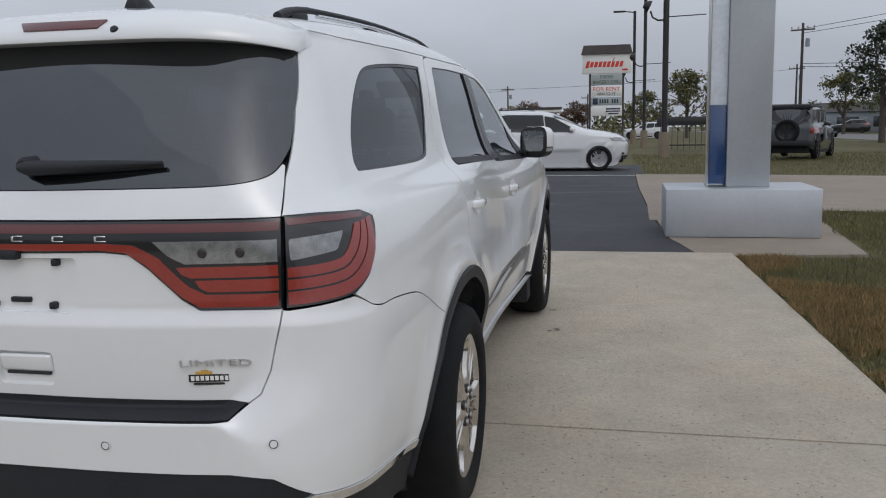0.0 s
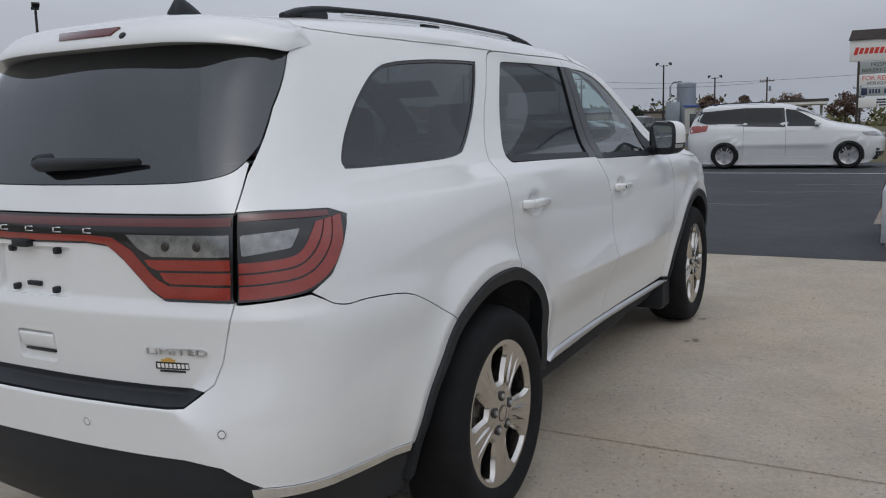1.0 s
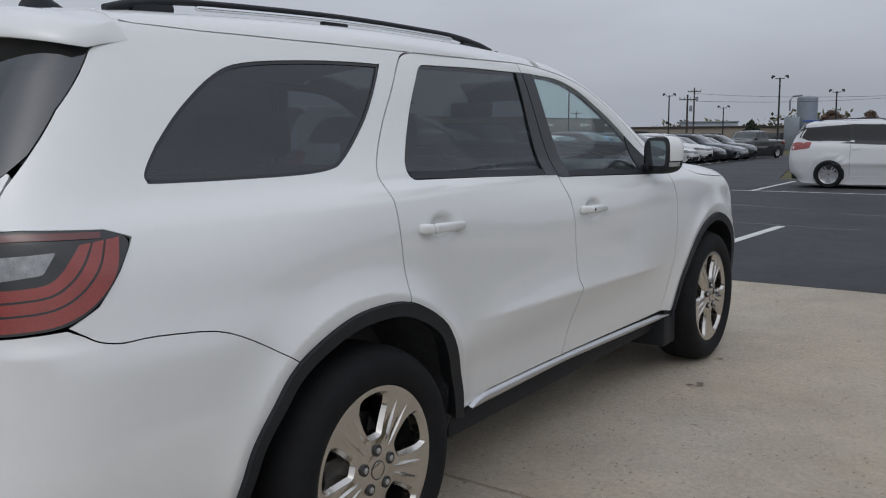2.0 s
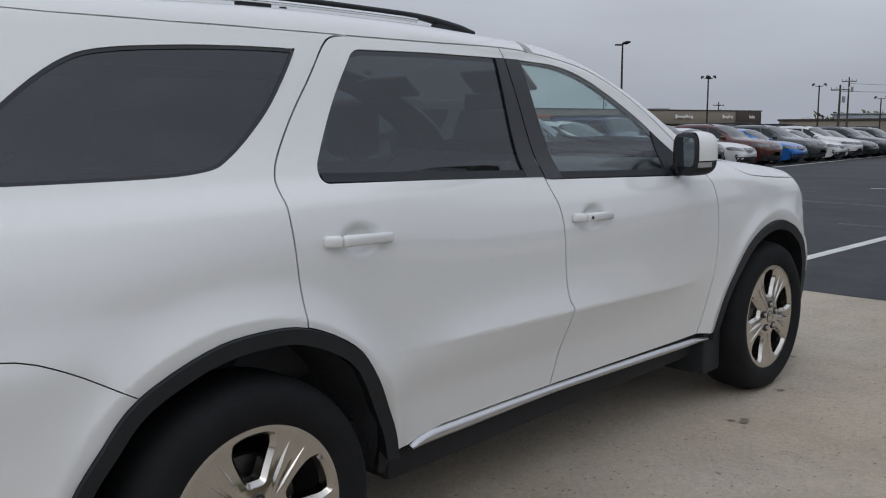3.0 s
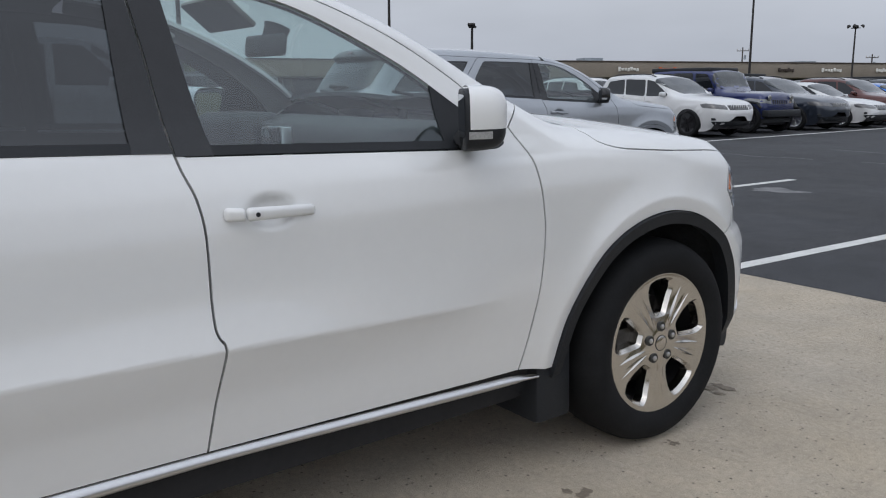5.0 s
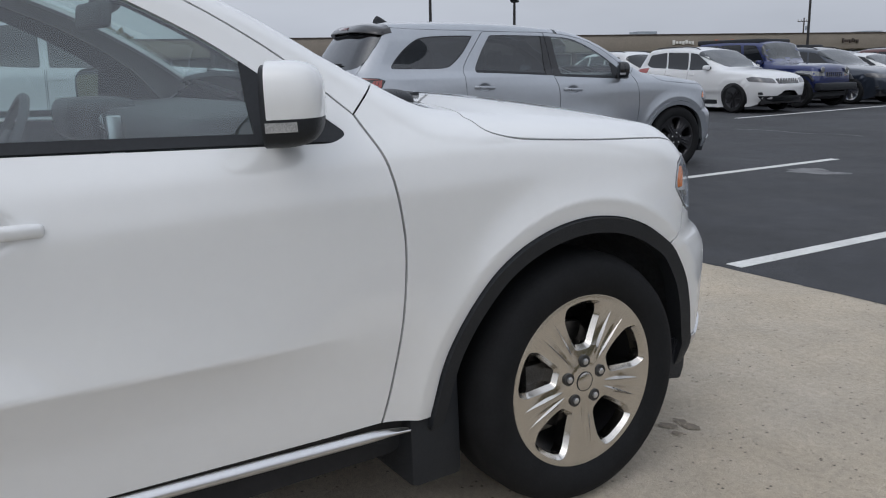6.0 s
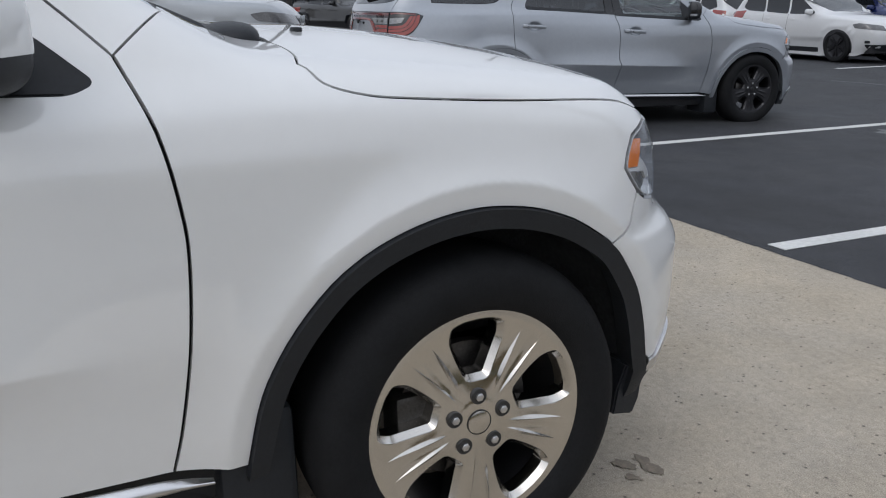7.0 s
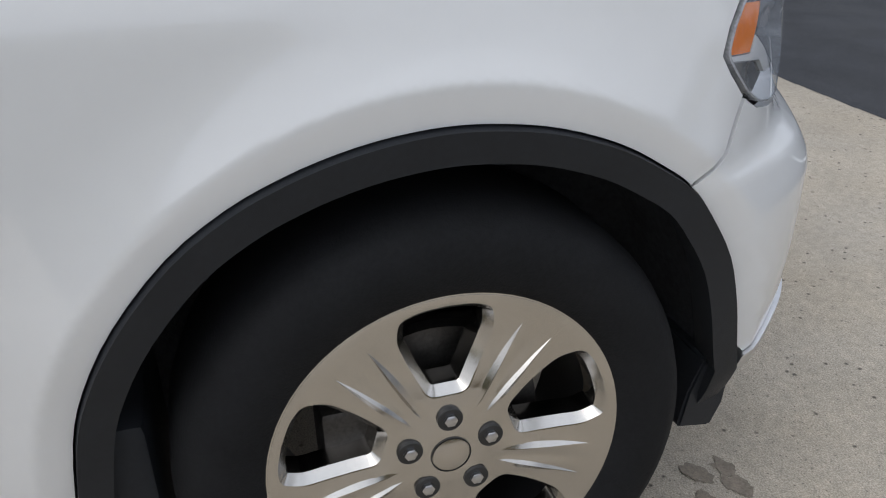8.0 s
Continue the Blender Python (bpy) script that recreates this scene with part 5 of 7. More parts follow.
def lot_height(y):
    return -.031 * (y - 5.5) if y > 5.5 else 0.0


def ground_mat(name, color, speck, crack=0.0, grit=260.0, stain=.16, rough=.85, bump=.35, lum=(.7, 1.3)):
    """Paving: broad stains, blotches, and fine grit of two tones."""
    m = bpy.data.materials.new(name)
    m.use_nodes = True
    n, l = m.node_tree.nodes, m.node_tree.links
    b = n["Principled BSDF"]
    b.inputs["Roughness"].default_value, b.inputs["Specular IOR Level"].default_value = rough, .32
    where = n.new("ShaderNodeTexCoord")

    def tex(scale, detail=5.0, rough_=.6):
        t = n.new("ShaderNodeTexNoise")
        t.inputs["Scale"].default_value, t.inputs["Detail"].default_value, t.inputs["Roughness"].default_value = scale, detail, rough_
        l.new(where.outputs["Object"], t.inputs["Vector"])
        return t

    def remap(t, a, b_, lo, hi):
        r = n.new("ShaderNodeMapRange")
        for key, v in (("From Min", a), ("From Max", b_), ("To Min", lo), ("To Max", hi)):
            r.inputs[key].default_value = v
        l.new(t, r.inputs["Value"])
        return r.outputs[0]

    def times(a, b_):
        k = n.new("ShaderNodeMath")
        k.operation = "MULTIPLY"
        l.new(a, k.inputs[0])
        l.new(b_, k.inputs[1])
        return k.outputs[0]
    broad = remap(tex(.35).outputs["Fac"], .3, .7, 1 - stain, 1 + stain)
    blot = remap(tex(2.6, 6, .7).outputs["Fac"], .3, .7, 1 - stain * .7, 1 + stain * .7)
    fine = remap(tex(grit, 2).outputs["Fac"], .32, .68, 1 - speck, 1 + speck)
    f = times(times(broad, blot), fine)
    spots = n.new("ShaderNodeTexVoronoi")
    spots.inputs["Scale"].default_value = grit * .28
    l.new(where.outputs["Object"], spots.inputs["Vector"])
    f = times(f, remap(spots.outputs["Distance"], .05, .22, 1 - speck * 1.6, 1.0))
    pits = n.new("ShaderNodeTexVoronoi")
    pits.inputs["Scale"].default_value, pits.inputs["Randomness"].default_value = grit * .09, 1
    l.new(where.outputs["Object"], pits.inputs["Vector"])
    f = times(f, remap(pits.outputs["Distance"], .06, .16, 1 - speck * 2.2, 1.0))
    mid = remap(tex(grit * .16, 4, .75).outputs["Fac"], .3, .7, 1 - speck * .5, 1 + speck * .4)
    f = times(f, mid)
    tint = n.new("ShaderNodeVectorMath")
    tint.operation = "SCALE"
    warm = n.new("ShaderNodeMix")
    warm.data_type = "RGBA"
    warm.inputs["A"].default_value, warm.inputs["B"].default_value = (*color, 1), (color[0] * 1.0, color[1] * .965, color[2] * .90, 1)
    l.new(remap(tex(.9, 6, .7).outputs["Fac"], .35, .65, 0, 1), warm.inputs["Factor"])
    l.new(warm.outputs["Result"], tint.inputs[0])
    l.new(f, tint.inputs["Scale"])
    l.new(tint.outputs[0], b.inputs["Base Color"])
    rel = n.new("ShaderNodeBump")
    rel.inputs["Strength"].default_value, rel.inputs["Distance"].default_value = bump, .004
    l.new(fine, rel.inputs["Height"])
    l.new(rel.outputs[0], b.inputs["Normal"])
    return m


CONCRETE = ground_mat("concrete", (.43, .382, .315), .32, stain=.16, bump=.6)
WALKWAY = ground_mat("tan_concrete", (.255, .215, .178), .12, stain=.12)
ASPHALT = ground_mat("sealed_asphalt", (.035, .0365, .042), .30, grit=180, stain=.42, rough=.70, bump=.5)
ROAD = ground_mat("road", (.16, .16, .16), .15, grit=120, stain=.12)
EARTH = ground_mat("dull_grass_ground", (.088, .080, .034), .35, grit=40, stain=.3, rough=.95)
LINE_PAINT = mat("line_paint", (.62, .62, .60), .7, vary=.14, scale=3, bump=.3, grain=260)
WORN_PAINT = mat("worn_pale_patch", (.17, .17, .175), .8, vary=.3, scale=5, bump=.3, grain=200)
STAIN = mat("damp_stain", (.215, .18, .14), .8, vary=.3, scale=24)
LAWN = mat("grass_blade", (.125, .112, .042), .8, vary=.35, scale=1.6)
LAWN_DRY = mat("dry_grass_blade", (.25, .165, .068), .85, vary=.35, scale=2.2)


def flat(name, loops, material, z, parent=None, m=None, thick=.02, label=""):
    """A flat piece of ground with thickness, from closed polygons."""
    bm = bmesh.new()
    for loop in loops:
        top = [bm.verts.new((x, y, z)) for x, y in loop]
        low = [bm.verts.new((x, y, z - thick)) for x, y in loop]
        bm.faces.new(top)
        for i in range(len(loop)):
            j = (i + 1) % len(loop)
            bm.faces.new((top[i], low[i], low[j], top[j]))
    bmesh.ops.recalc_face_normals(bm, faces=bm.faces)
    return part(name, bm, material, parent, label, m)


me = bpy.data.meshes.new("ground")
me.from_pydata([(x, y, -.035 + lot_height(y)) for y in (-500, 5.5, 900) for x in (-700, 700)], [], [(0, 1, 3, 2), (2, 3, 5, 4)])
tagged(part("ground", me, EARTH), "dull brown-green grass and earth", "ground", kind="structure")

pavement = empty("pavement", pose(0, 0, 0), "pale concrete apron cast in wide slabs", "pavement", kind="structure")
edge_right = lambda y: 2.53 + (5.34 - y) * .070
for y0, y1 in ((-22, -13), (-13, -8.6), (-8.6, -3.9), (-3.9, .80), (.80, 5.575)):
    for x0, x1 in ((-26, -13), (-13, -4.2), (-4.2, None)):
        e = .005
        xa = edge_right(y0) if x1 is None else x1 - e
        xb = edge_right(y1) if x1 is None else x1 - e
        bm = bmesh.new()
        quad = [(x0 + e, y0 + e), (xa, y0 + e), (xb, y1 - e), (x0 + e, y1 - e)]
        top = [bm.verts.new((x, y, 0)) for x, y in quad]
        low = [bm.verts.new((x, y, -.12)) for x, y in quad]
        bm.faces.new(top)
        for i in range(4):
            bm.faces.new((top[i], low[i], low[(i + 1) % 4], top[(i + 1) % 4]))
        bmesh.ops.bevel(bm, geom=[d for d in bm.edges if all(v.co.z == 0 for v in d.verts)], offset=.006, segments=2, affect="EDGES")
        bmesh.ops.recalc_face_normals(bm, faces=bm.faces)
        part("slab", bm, CONCRETE, pavement)
flat("joint_bed", [[(-26, -22), (2.5, -22), (2.5, 5.56), (-26, 5.56)]], DARK, -.028, pavement, thick=.005)


def blot(cx, cy, r, seed, z=.0025):
    rng = random.Random(seed)
    bm = bmesh.new()
    for k in range(5):
        x, y, q = cx + rng.uniform(-r, r) * .9, cy + rng.uniform(-r, r) * .9, r * rng.uniform(.25, .6)
        n = 14
        bm.faces.new([bm.verts.new((x + q * rng.uniform(.55, 1.2) * math.cos(2 * math.pi * i / n) * 1.5, y + q * rng.uniform(.55, 1.2) * math.sin(2 * math.pi * i / n), z + k * .0003)) for i in range(n)])
    return bm


for k, (x, y, r) in enumerate(((1.04, 2.51, .030), (.75, 3.655, .045), (.79, 3.60, .02), (1.25, 1.9, .012), (1.6, 3.9, .015), (.98, 3.05, .02), (1.45, -.4, .02))):
    part("stain", blot(x, y, r, k), STAIN, pavement, "small dark damp stain")

lot = flat("parking_lot", [[(-120, 5.60), (2.16, 5.575), (2.10, 5.9), (1.96, 6.75), (1.95, 7.2), (1.87, 8.4), (1.80, 11), (1.72, 15), (1.68, 20), (1.9, 20.3), (1.9, 25.5), (-5, 27), (-9, 45), (-9, 74), (-120, 74)]], ASPHALT, -.006, None, LOT, .03)
tagged(lot, "dark sealed asphalt parking lot", "parking lot", kind="structure")
ragged = random.Random(5)
bm = bmesh.new()
for k in range(60):
    x = 2.1 - k * .20
    q = [(x, 5.56 + ragged.uniform(-.012, .0)), (x - .2, 5.56 + ragged.uniform(-.012, .0)), (x - .2, 5.60), (x, 5.60)]
    bm.faces.new([bm.verts.new((*p, .0015)) for p in q])
part("asphalt_edge", bm, ASPHALT, lot, "", LOT.inverted() @ Matrix.Identity(4))
for name, loop in (("front", [(-.72, 5.66), (-.60, 5.66), (-.63, 10.8), (-.75, 10.8)]), ("next", [(-3.72, 5.66), (-3.60, 5.66), (-3.78, 11.5), (-3.90, 11.5)]),
                   ("next", [(-6.72, 5.7), (-6.60, 5.7), (-6.75, 11.3), (-6.87, 11.3)]), ("next", [(-9.72, 5.7), (-9.60, 5.7), (-9.75, 11.3), (-9.87, 11.3)]),
                   ("van", [(-4.2, 19.55), (1.75, 19.40), (1.75, 19.50), (-4.2, 19.65)]), ("van", [(-3.75, 19.6), (-3.63, 19.6), (-4.0, 25.2), (-4.12, 25.2)]),
                   ("row", [(-10.25, 17.4), (-10.13, 17.4), (-11.6, 33), (-14.4, 53), (-14.55, 53), (-11.75, 33)])):
    flat("painted_line", [loop], LINE_PAINT, -.002, lot, thick=.003, label="worn white line")
bm = blot(0, 0, .34, 11, -.0025)
part("repair_patch", bm, WORN_PAINT, lot, "pale worn patch", pose(-3.2, 10.1, 0))
SEAM = mat("crack_sealant", (.012, .012, .013), .35, vary=.2, scale=8)
rng = random.Random(8)
for k in range(9):
    x, y = rng.uniform(-9, .5), rng.uniform(7.5, 18)
    pts = [(x, y)]
    for _ in range(7):
        pts.append((pts[-1][0] + rng.uniform(.2, .55), pts[-1][1] + rng.uniform(-.18, .18)))
    bm = bmesh.new()
    for (xa, ya), (xb, yb) in zip(pts, pts[1:]):
        bm.faces.new([bm.verts.new(p) for p in ((xa, ya - .018, -.0035), (xb, yb - .018, -.0035), (xb, yb + .018, -.0035), (xa, ya + .018, -.0035))])
    part("sealed_crack", bm, SEAM, lot, "dark sealed crack")

walk_way = flat("sidewalk", [[(2.0, 5.46), (2.48, 5.40), (3.75, 5.62), (3.95, 8.6), (1.90, 8.6), (1.97, 6.75), (2.12, 5.9), (2.17, 5.58)],
                             [(1.80, 8.62), (3.9, 8.62), (4.0, 10.05), (40, 2.0), (46, 10), (9.0, 17.6), (7.4, 18.6), (4.8, 19.35), (1.72, 19.95), (1.74, 15), (1.82, 11)]], WALKWAY, -.004, None, LOT, .03)
tagged(walk_way, "tan concrete walk and driveway", "sidewalk", kind="structure")
street = flat("road", [[(27, -60), (37, -60), (27, 90), (24, 300), (14, 300), (17, 90)]], ROAD, -.012, None, LOT, .02)
tagged(street, "grey two-lane street", "road", kind="structure")


def lawn(name, inside, count, lo, hi, material, seed, tall=.05, m=None, label="short mown grass"):
    """Blades of grass scattered over a region."""
    g = np.random.RandomState(seed)
    p = g.uniform(lo, hi, (count * 2, 2))
    p = p[[inside(x, y) for x, y in p]][:count]
    a, h = g.uniform(0, 2 * math.pi, len(p)), g.uniform(.4, 1.0, len(p)) * tall
    lean = g.normal(0, .45, (len(p), 2)) * h[:, None]
    w = .0035 + .003 * g.rand(len(p))
    c, s = np.cos(a) * w, np.sin(a) * w
    z0 = np.full(len(p), -.02)
    v = np.stack([np.stack([p[:, 0] - c, p[:, 1] - s, z0], 1), np.stack([p[:, 0] + c, p[:, 1] + s, z0], 1), np.stack([p[:, 0] + lean[:, 0], p[:, 1] + lean[:, 1], h], 1)], 1).reshape(-1, 3)
    me = bpy.data.meshes.new(name)
    me.from_pydata(v.tolist(), [], np.arange(len(v)).reshape(-1, 3).tolist())
    return tagged(part(name, me, material, None, "", m), label, "grass", kind="stuff")


near_lawn = lambda x, y: x > edge_right(y) + .02 + .03 * math.sin(y * 9) and y < 5.42 + .03 * math.sin(x * 7)
lawn("grass", near_lawn, 70000, (2.4, -3.5), (9.5, 5.5), LAWN, 3, .055)
lawn("dry_grass", lambda x, y: near_lawn(x, y) and x < edge_right(y) + .55 + .35 * math.sin(y * 2.3) + .25 * math.sin(y * 5.1 + 1), 42000, (2.4, -2.0), (4.6, 5.5), LAWN_DRY, 4, .05, None, "brown dry grass along the concrete")
lawn("grass", lambda x, y: x > 3.85 + .05 * math.sin(y * 5) and y > 5.4 and y < 10 - (x - 4) * .22, 22000, (3.7, 5.4), (9, 10), LAWN, 5, .06, LOT)
lawn("grass", lambda x, y: y > 19.9 - (x - 1.7) * .22 and not (x < 1.95 and y < 25.6), 26000, (1.7, 17.5), (17, 36), LAWN, 6, .10, LOT)

# ---- the pylon sign ----
PYLON = mat("pylon_metal", (.42, .44, .465), .38, metal=.35, vary=.05, scale=2.5, rough_vary=.08)
ACRYLIC = mat("pylon_pale_panel", (.66, .70, .76), .10, vary=.12, scale=2, coat=.6)
BLUE_PANEL = mat("pylon_blue_panel", (.020, .055, .15), .18, vary=.12, scale=4, coat=.5)
pylon = empty("pylon_sign", LOT @ pose(0, 0, 0), "tall silver-grey dealership pylon sign on a block base", "sign")
part("base", boxes((1.93, 6.78, 0, 3.57, 7.95, .535), bevel=.012), PYLON, pylon)
part("column", boxes((2.60, 7.10, .535, 3.07, 7.62, 6.2), bevel=.015), PYLON, pylon)
part("wing_panel", boxes((2.41, 7.16, 1.46, 2.597, 7.56, 6.0), bevel=.008), ACRYLIC, pylon, "pale glossy side panel")
part("blue_panel", boxes((2.412, 7.157, .57, 2.597, 7.563, 1.46), bevel=.008), BLUE_PANEL, pylon, "dark blue lower panel")
part("corner_tube", boxes((2.375, 7.15, .537, 2.408, 7.185, 6.1), (2.395, 7.19, .537, 2.409, 7.56, .57), bevel=.006), SATIN, pylon, "bright metal edge")
part("head", boxes((1.7, 6.9, 6.2, 4.0, 7.8, 8.6), bevel=.03), PYLON, pylon)


# ---- other parked cars ----
PAINTS = dict(white=(.62, .625, .63), blue=(.010, .020, .10), navy=(.030, .038, .055), maroon=(.085, .020, .016), bright=(.02, .16, .55), graphite=(.06, .065, .07), black=(.012, .012, .013), steel=(.16, .19, .23), silver=(.33, .35, .37))
PAINTS = {k: mat(k + "_paint", v, .3, metal=0 if k in ("white", "black") else .35, vary=.02, scale=3, coat=1.0) for k, v in PAINTS.items()}
CAR_GLASS = mat("dark_car_glass", (.010, .012, .015), .06, coat=.2, vary=.2, scale=2)
SMOKED_LAMP = mat("smoked_headlamp", (.10, .10, .105), .15, vary=.4, scale=9, coat=.8)
WIND_GLASS = mat("grey_windshield", (.035, .041, .045), .05, coat=.3, vary=.25, scale=1.6)

ALLOY = mat("grey_alloy", (.36, .36, .37), .35, metal=.9, vary=.08, scale=9)

KINDS = dict(
    crossover=dict(wb=2.70, hw=.93, belt=1.05, roof=1.64, wheel=.355, tail=((.2, -.75), (.45, -.92), (.7, -.95), (1.0, -.92), (1.15, -.85), (1.5, -.62), (1.7, -.5)),
                   top=((-.9, 1.45), (-.6, 1.60), (-.1, 1.65), (.7, 1.66), (1.35, 1.59), (1.75, 1.40), (2.25, 1.12), (2.9, 1.05), (3.4, .95), (3.65, .80)), nose=((.2, 3.45), (.45, 3.66), (.7, 3.68), (.9, 3.60), (1.1, 3.4)),
                   side=([(-.42, 1.20), (-.30, 1.46), (.28, 1.52), (.36, 1.10), (-.2, 1.12)], [(.42, 1.10), (.34, 1.52), (1.06, 1.50), (1.14, 1.06)], [(1.20, 1.06), (1.13, 1.50), (1.38, 1.46), (1.95, 1.10), (1.92, 1.06)]), ws=(1.42, 2.18), rw=(-.86, -.55)),
    sedan=dict(wb=2.74, hw=.92, belt=.95, roof=1.47, wheel=.335, tail=((.2, -.85), (.45, -1.08), (.7, -1.10), (.95, -1.06), (1.1, -.95)),
               top=((-1.1, 1.00), (-.75, 1.06), (-.35, 1.16), (.3, 1.42), (.9, 1.48), (1.35, 1.43), (1.75, 1.24), (2.25, 1.00), (2.9, .93), (3.4, .83), (3.7, .68)), nose=((.2, 3.55), (.45, 3.74), (.62, 3.74), (.8, 3.62), (1.0, 3.4)),
               side=([(-.28, 1.10), (.22, 1.34), (.46, 1.35), (.50, .99), (-.25, 1.04)], [(.55, .98), (.50, 1.36), (1.05, 1.37), (1.16, .95)], [(1.22, .95), (1.11, 1.37), (1.36, 1.33), (1.98, .99), (1.95, .95)]), ws=(1.40, 2.20), rw=(-.30, .28)),
    offroad=dict(wb=2.95, hw=.90, belt=1.16, roof=1.84, wheel=.40, box=.90, tail=((.4, -.62), (.6, -.68), (1.1, -.68), (1.2, -.66), (1.9, -.58)),
                 top=((-.7, 1.78), (-.5, 1.83), (.2, 1.85), (1.55, 1.82), (1.68, 1.78), (2.02, 1.27), (2.2, 1.22), (3.2, 1.17), (3.42, 1.12)), nose=((.4, 3.40), (.7, 3.46), (1.0, 3.43), (1.2, 3.38)),
                 side=([(-.5, 1.24), (-.46, 1.70), (.22, 1.72), (.22, 1.20)], [(.32, 1.20), (.32, 1.72), (1.00, 1.72), (1.06, 1.18)], [(1.14, 1.18), (1.10, 1.71), (1.50, 1.69), (1.82, 1.20), (1.78, 1.17)]), ws=(1.70, 1.98), rw=(-.66, -.56)),
    van=dict(wb=3.09, hw=.98, belt=1.12, roof=1.74, wheel=.345, box=.83, tail=((.2, -.85), (.45, -1.05), (.7, -1.08), (1.0, -1.05), (1.2, -.98), (1.55, -.80), (1.75, -.66)),
             top=((-.95, 1.60), (-.7, 1.71), (0, 1.76), (1.0, 1.77), (1.5, 1.73), (2.0, 1.57), (2.6, 1.27), (2.8, 1.20), (3.3, 1.12), (3.7, 1.03), (3.95, .92)), nose=((.2, 3.80), (.45, 3.97), (.7, 3.98), (.9, 3.93), (1.1, 3.75)),
             side=([(-.70, 1.30), (-.58, 1.51), (.47, 1.600), (.49, 1.165), (-.45, 1.20)], [(.53, 1.163), (.51, 1.601), (1.42, 1.585), (1.48, 1.12)], [(1.58, 1.115), (1.53, 1.58), (1.80, 1.53), (2.42, 1.18), (2.34, 1.10)]), ws=(1.80, 2.66), rw=(-.92, -.62)),
    pickup=dict(wb=3.60, hw=.98, belt=1.28, roof=1.92, wheel=.42, tail=((.5, -1.15), (.7, -1.25), (1.2, -1.25), (1.4, -1.22)),
                top=((-1.25, 1.32), (1.0, 1.34), (1.10, 1.55), (1.22, 1.88), (1.6, 1.94), (2.35, 1.92), (2.6, 1.84), (3.1, 1.42), (3.3, 1.32), (4.2, 1.25), (4.5, 1.12)), nose=((.5, 4.46), (.8, 4.56), (1.1, 4.52), (1.3, 4.42)),
                side=([(1.34, 1.34), (1.36, 1.80), (2.0, 1.81), (2.02, 1.30)], [(2.12, 1.30), (2.10, 1.81), (2.46, 1.78), (2.92, 1.34), (2.9, 1.29)]), ws=(2.55, 3.12), rw=(1.12, 1.22)))

far_wheels = {}


def far_wheel(r):
    if r not in far_wheels:
        rim = lathe([(.02, .055), (.05, .062), (r * .55, .045), (r * .66, .060), (r * .69, .066), (r * .69, .04)], 30)
        for k in range(10):
            a = 2 * math.pi * k / 10 + (.13 if k % 2 else -.13)
            bmesh.ops.create_cube(rim, size=1, matrix=pose(.065, 0, 0) @ pose(0, 0, 0, math.degrees(a)) @ Matrix.Translation((0, r * .36, 0)) @ Matrix.Diagonal((.022, r * .56, .032, 1)))
        far_wheels[r] = (as_mesh("tyre", lathe([(r * .68, .062), (r * .78, .085), (r * .92, .085), (r * .985, .06), (r, .02), (r, -.06), (r * .97, -.11), (r * .68, -.10)], 36)), as_mesh("rim", smooth(rim, 35)),
                         as_mesh("rim_back", lathe([(0, .03), (r * .69, .03)], 24)))
    return far_wheels[r]


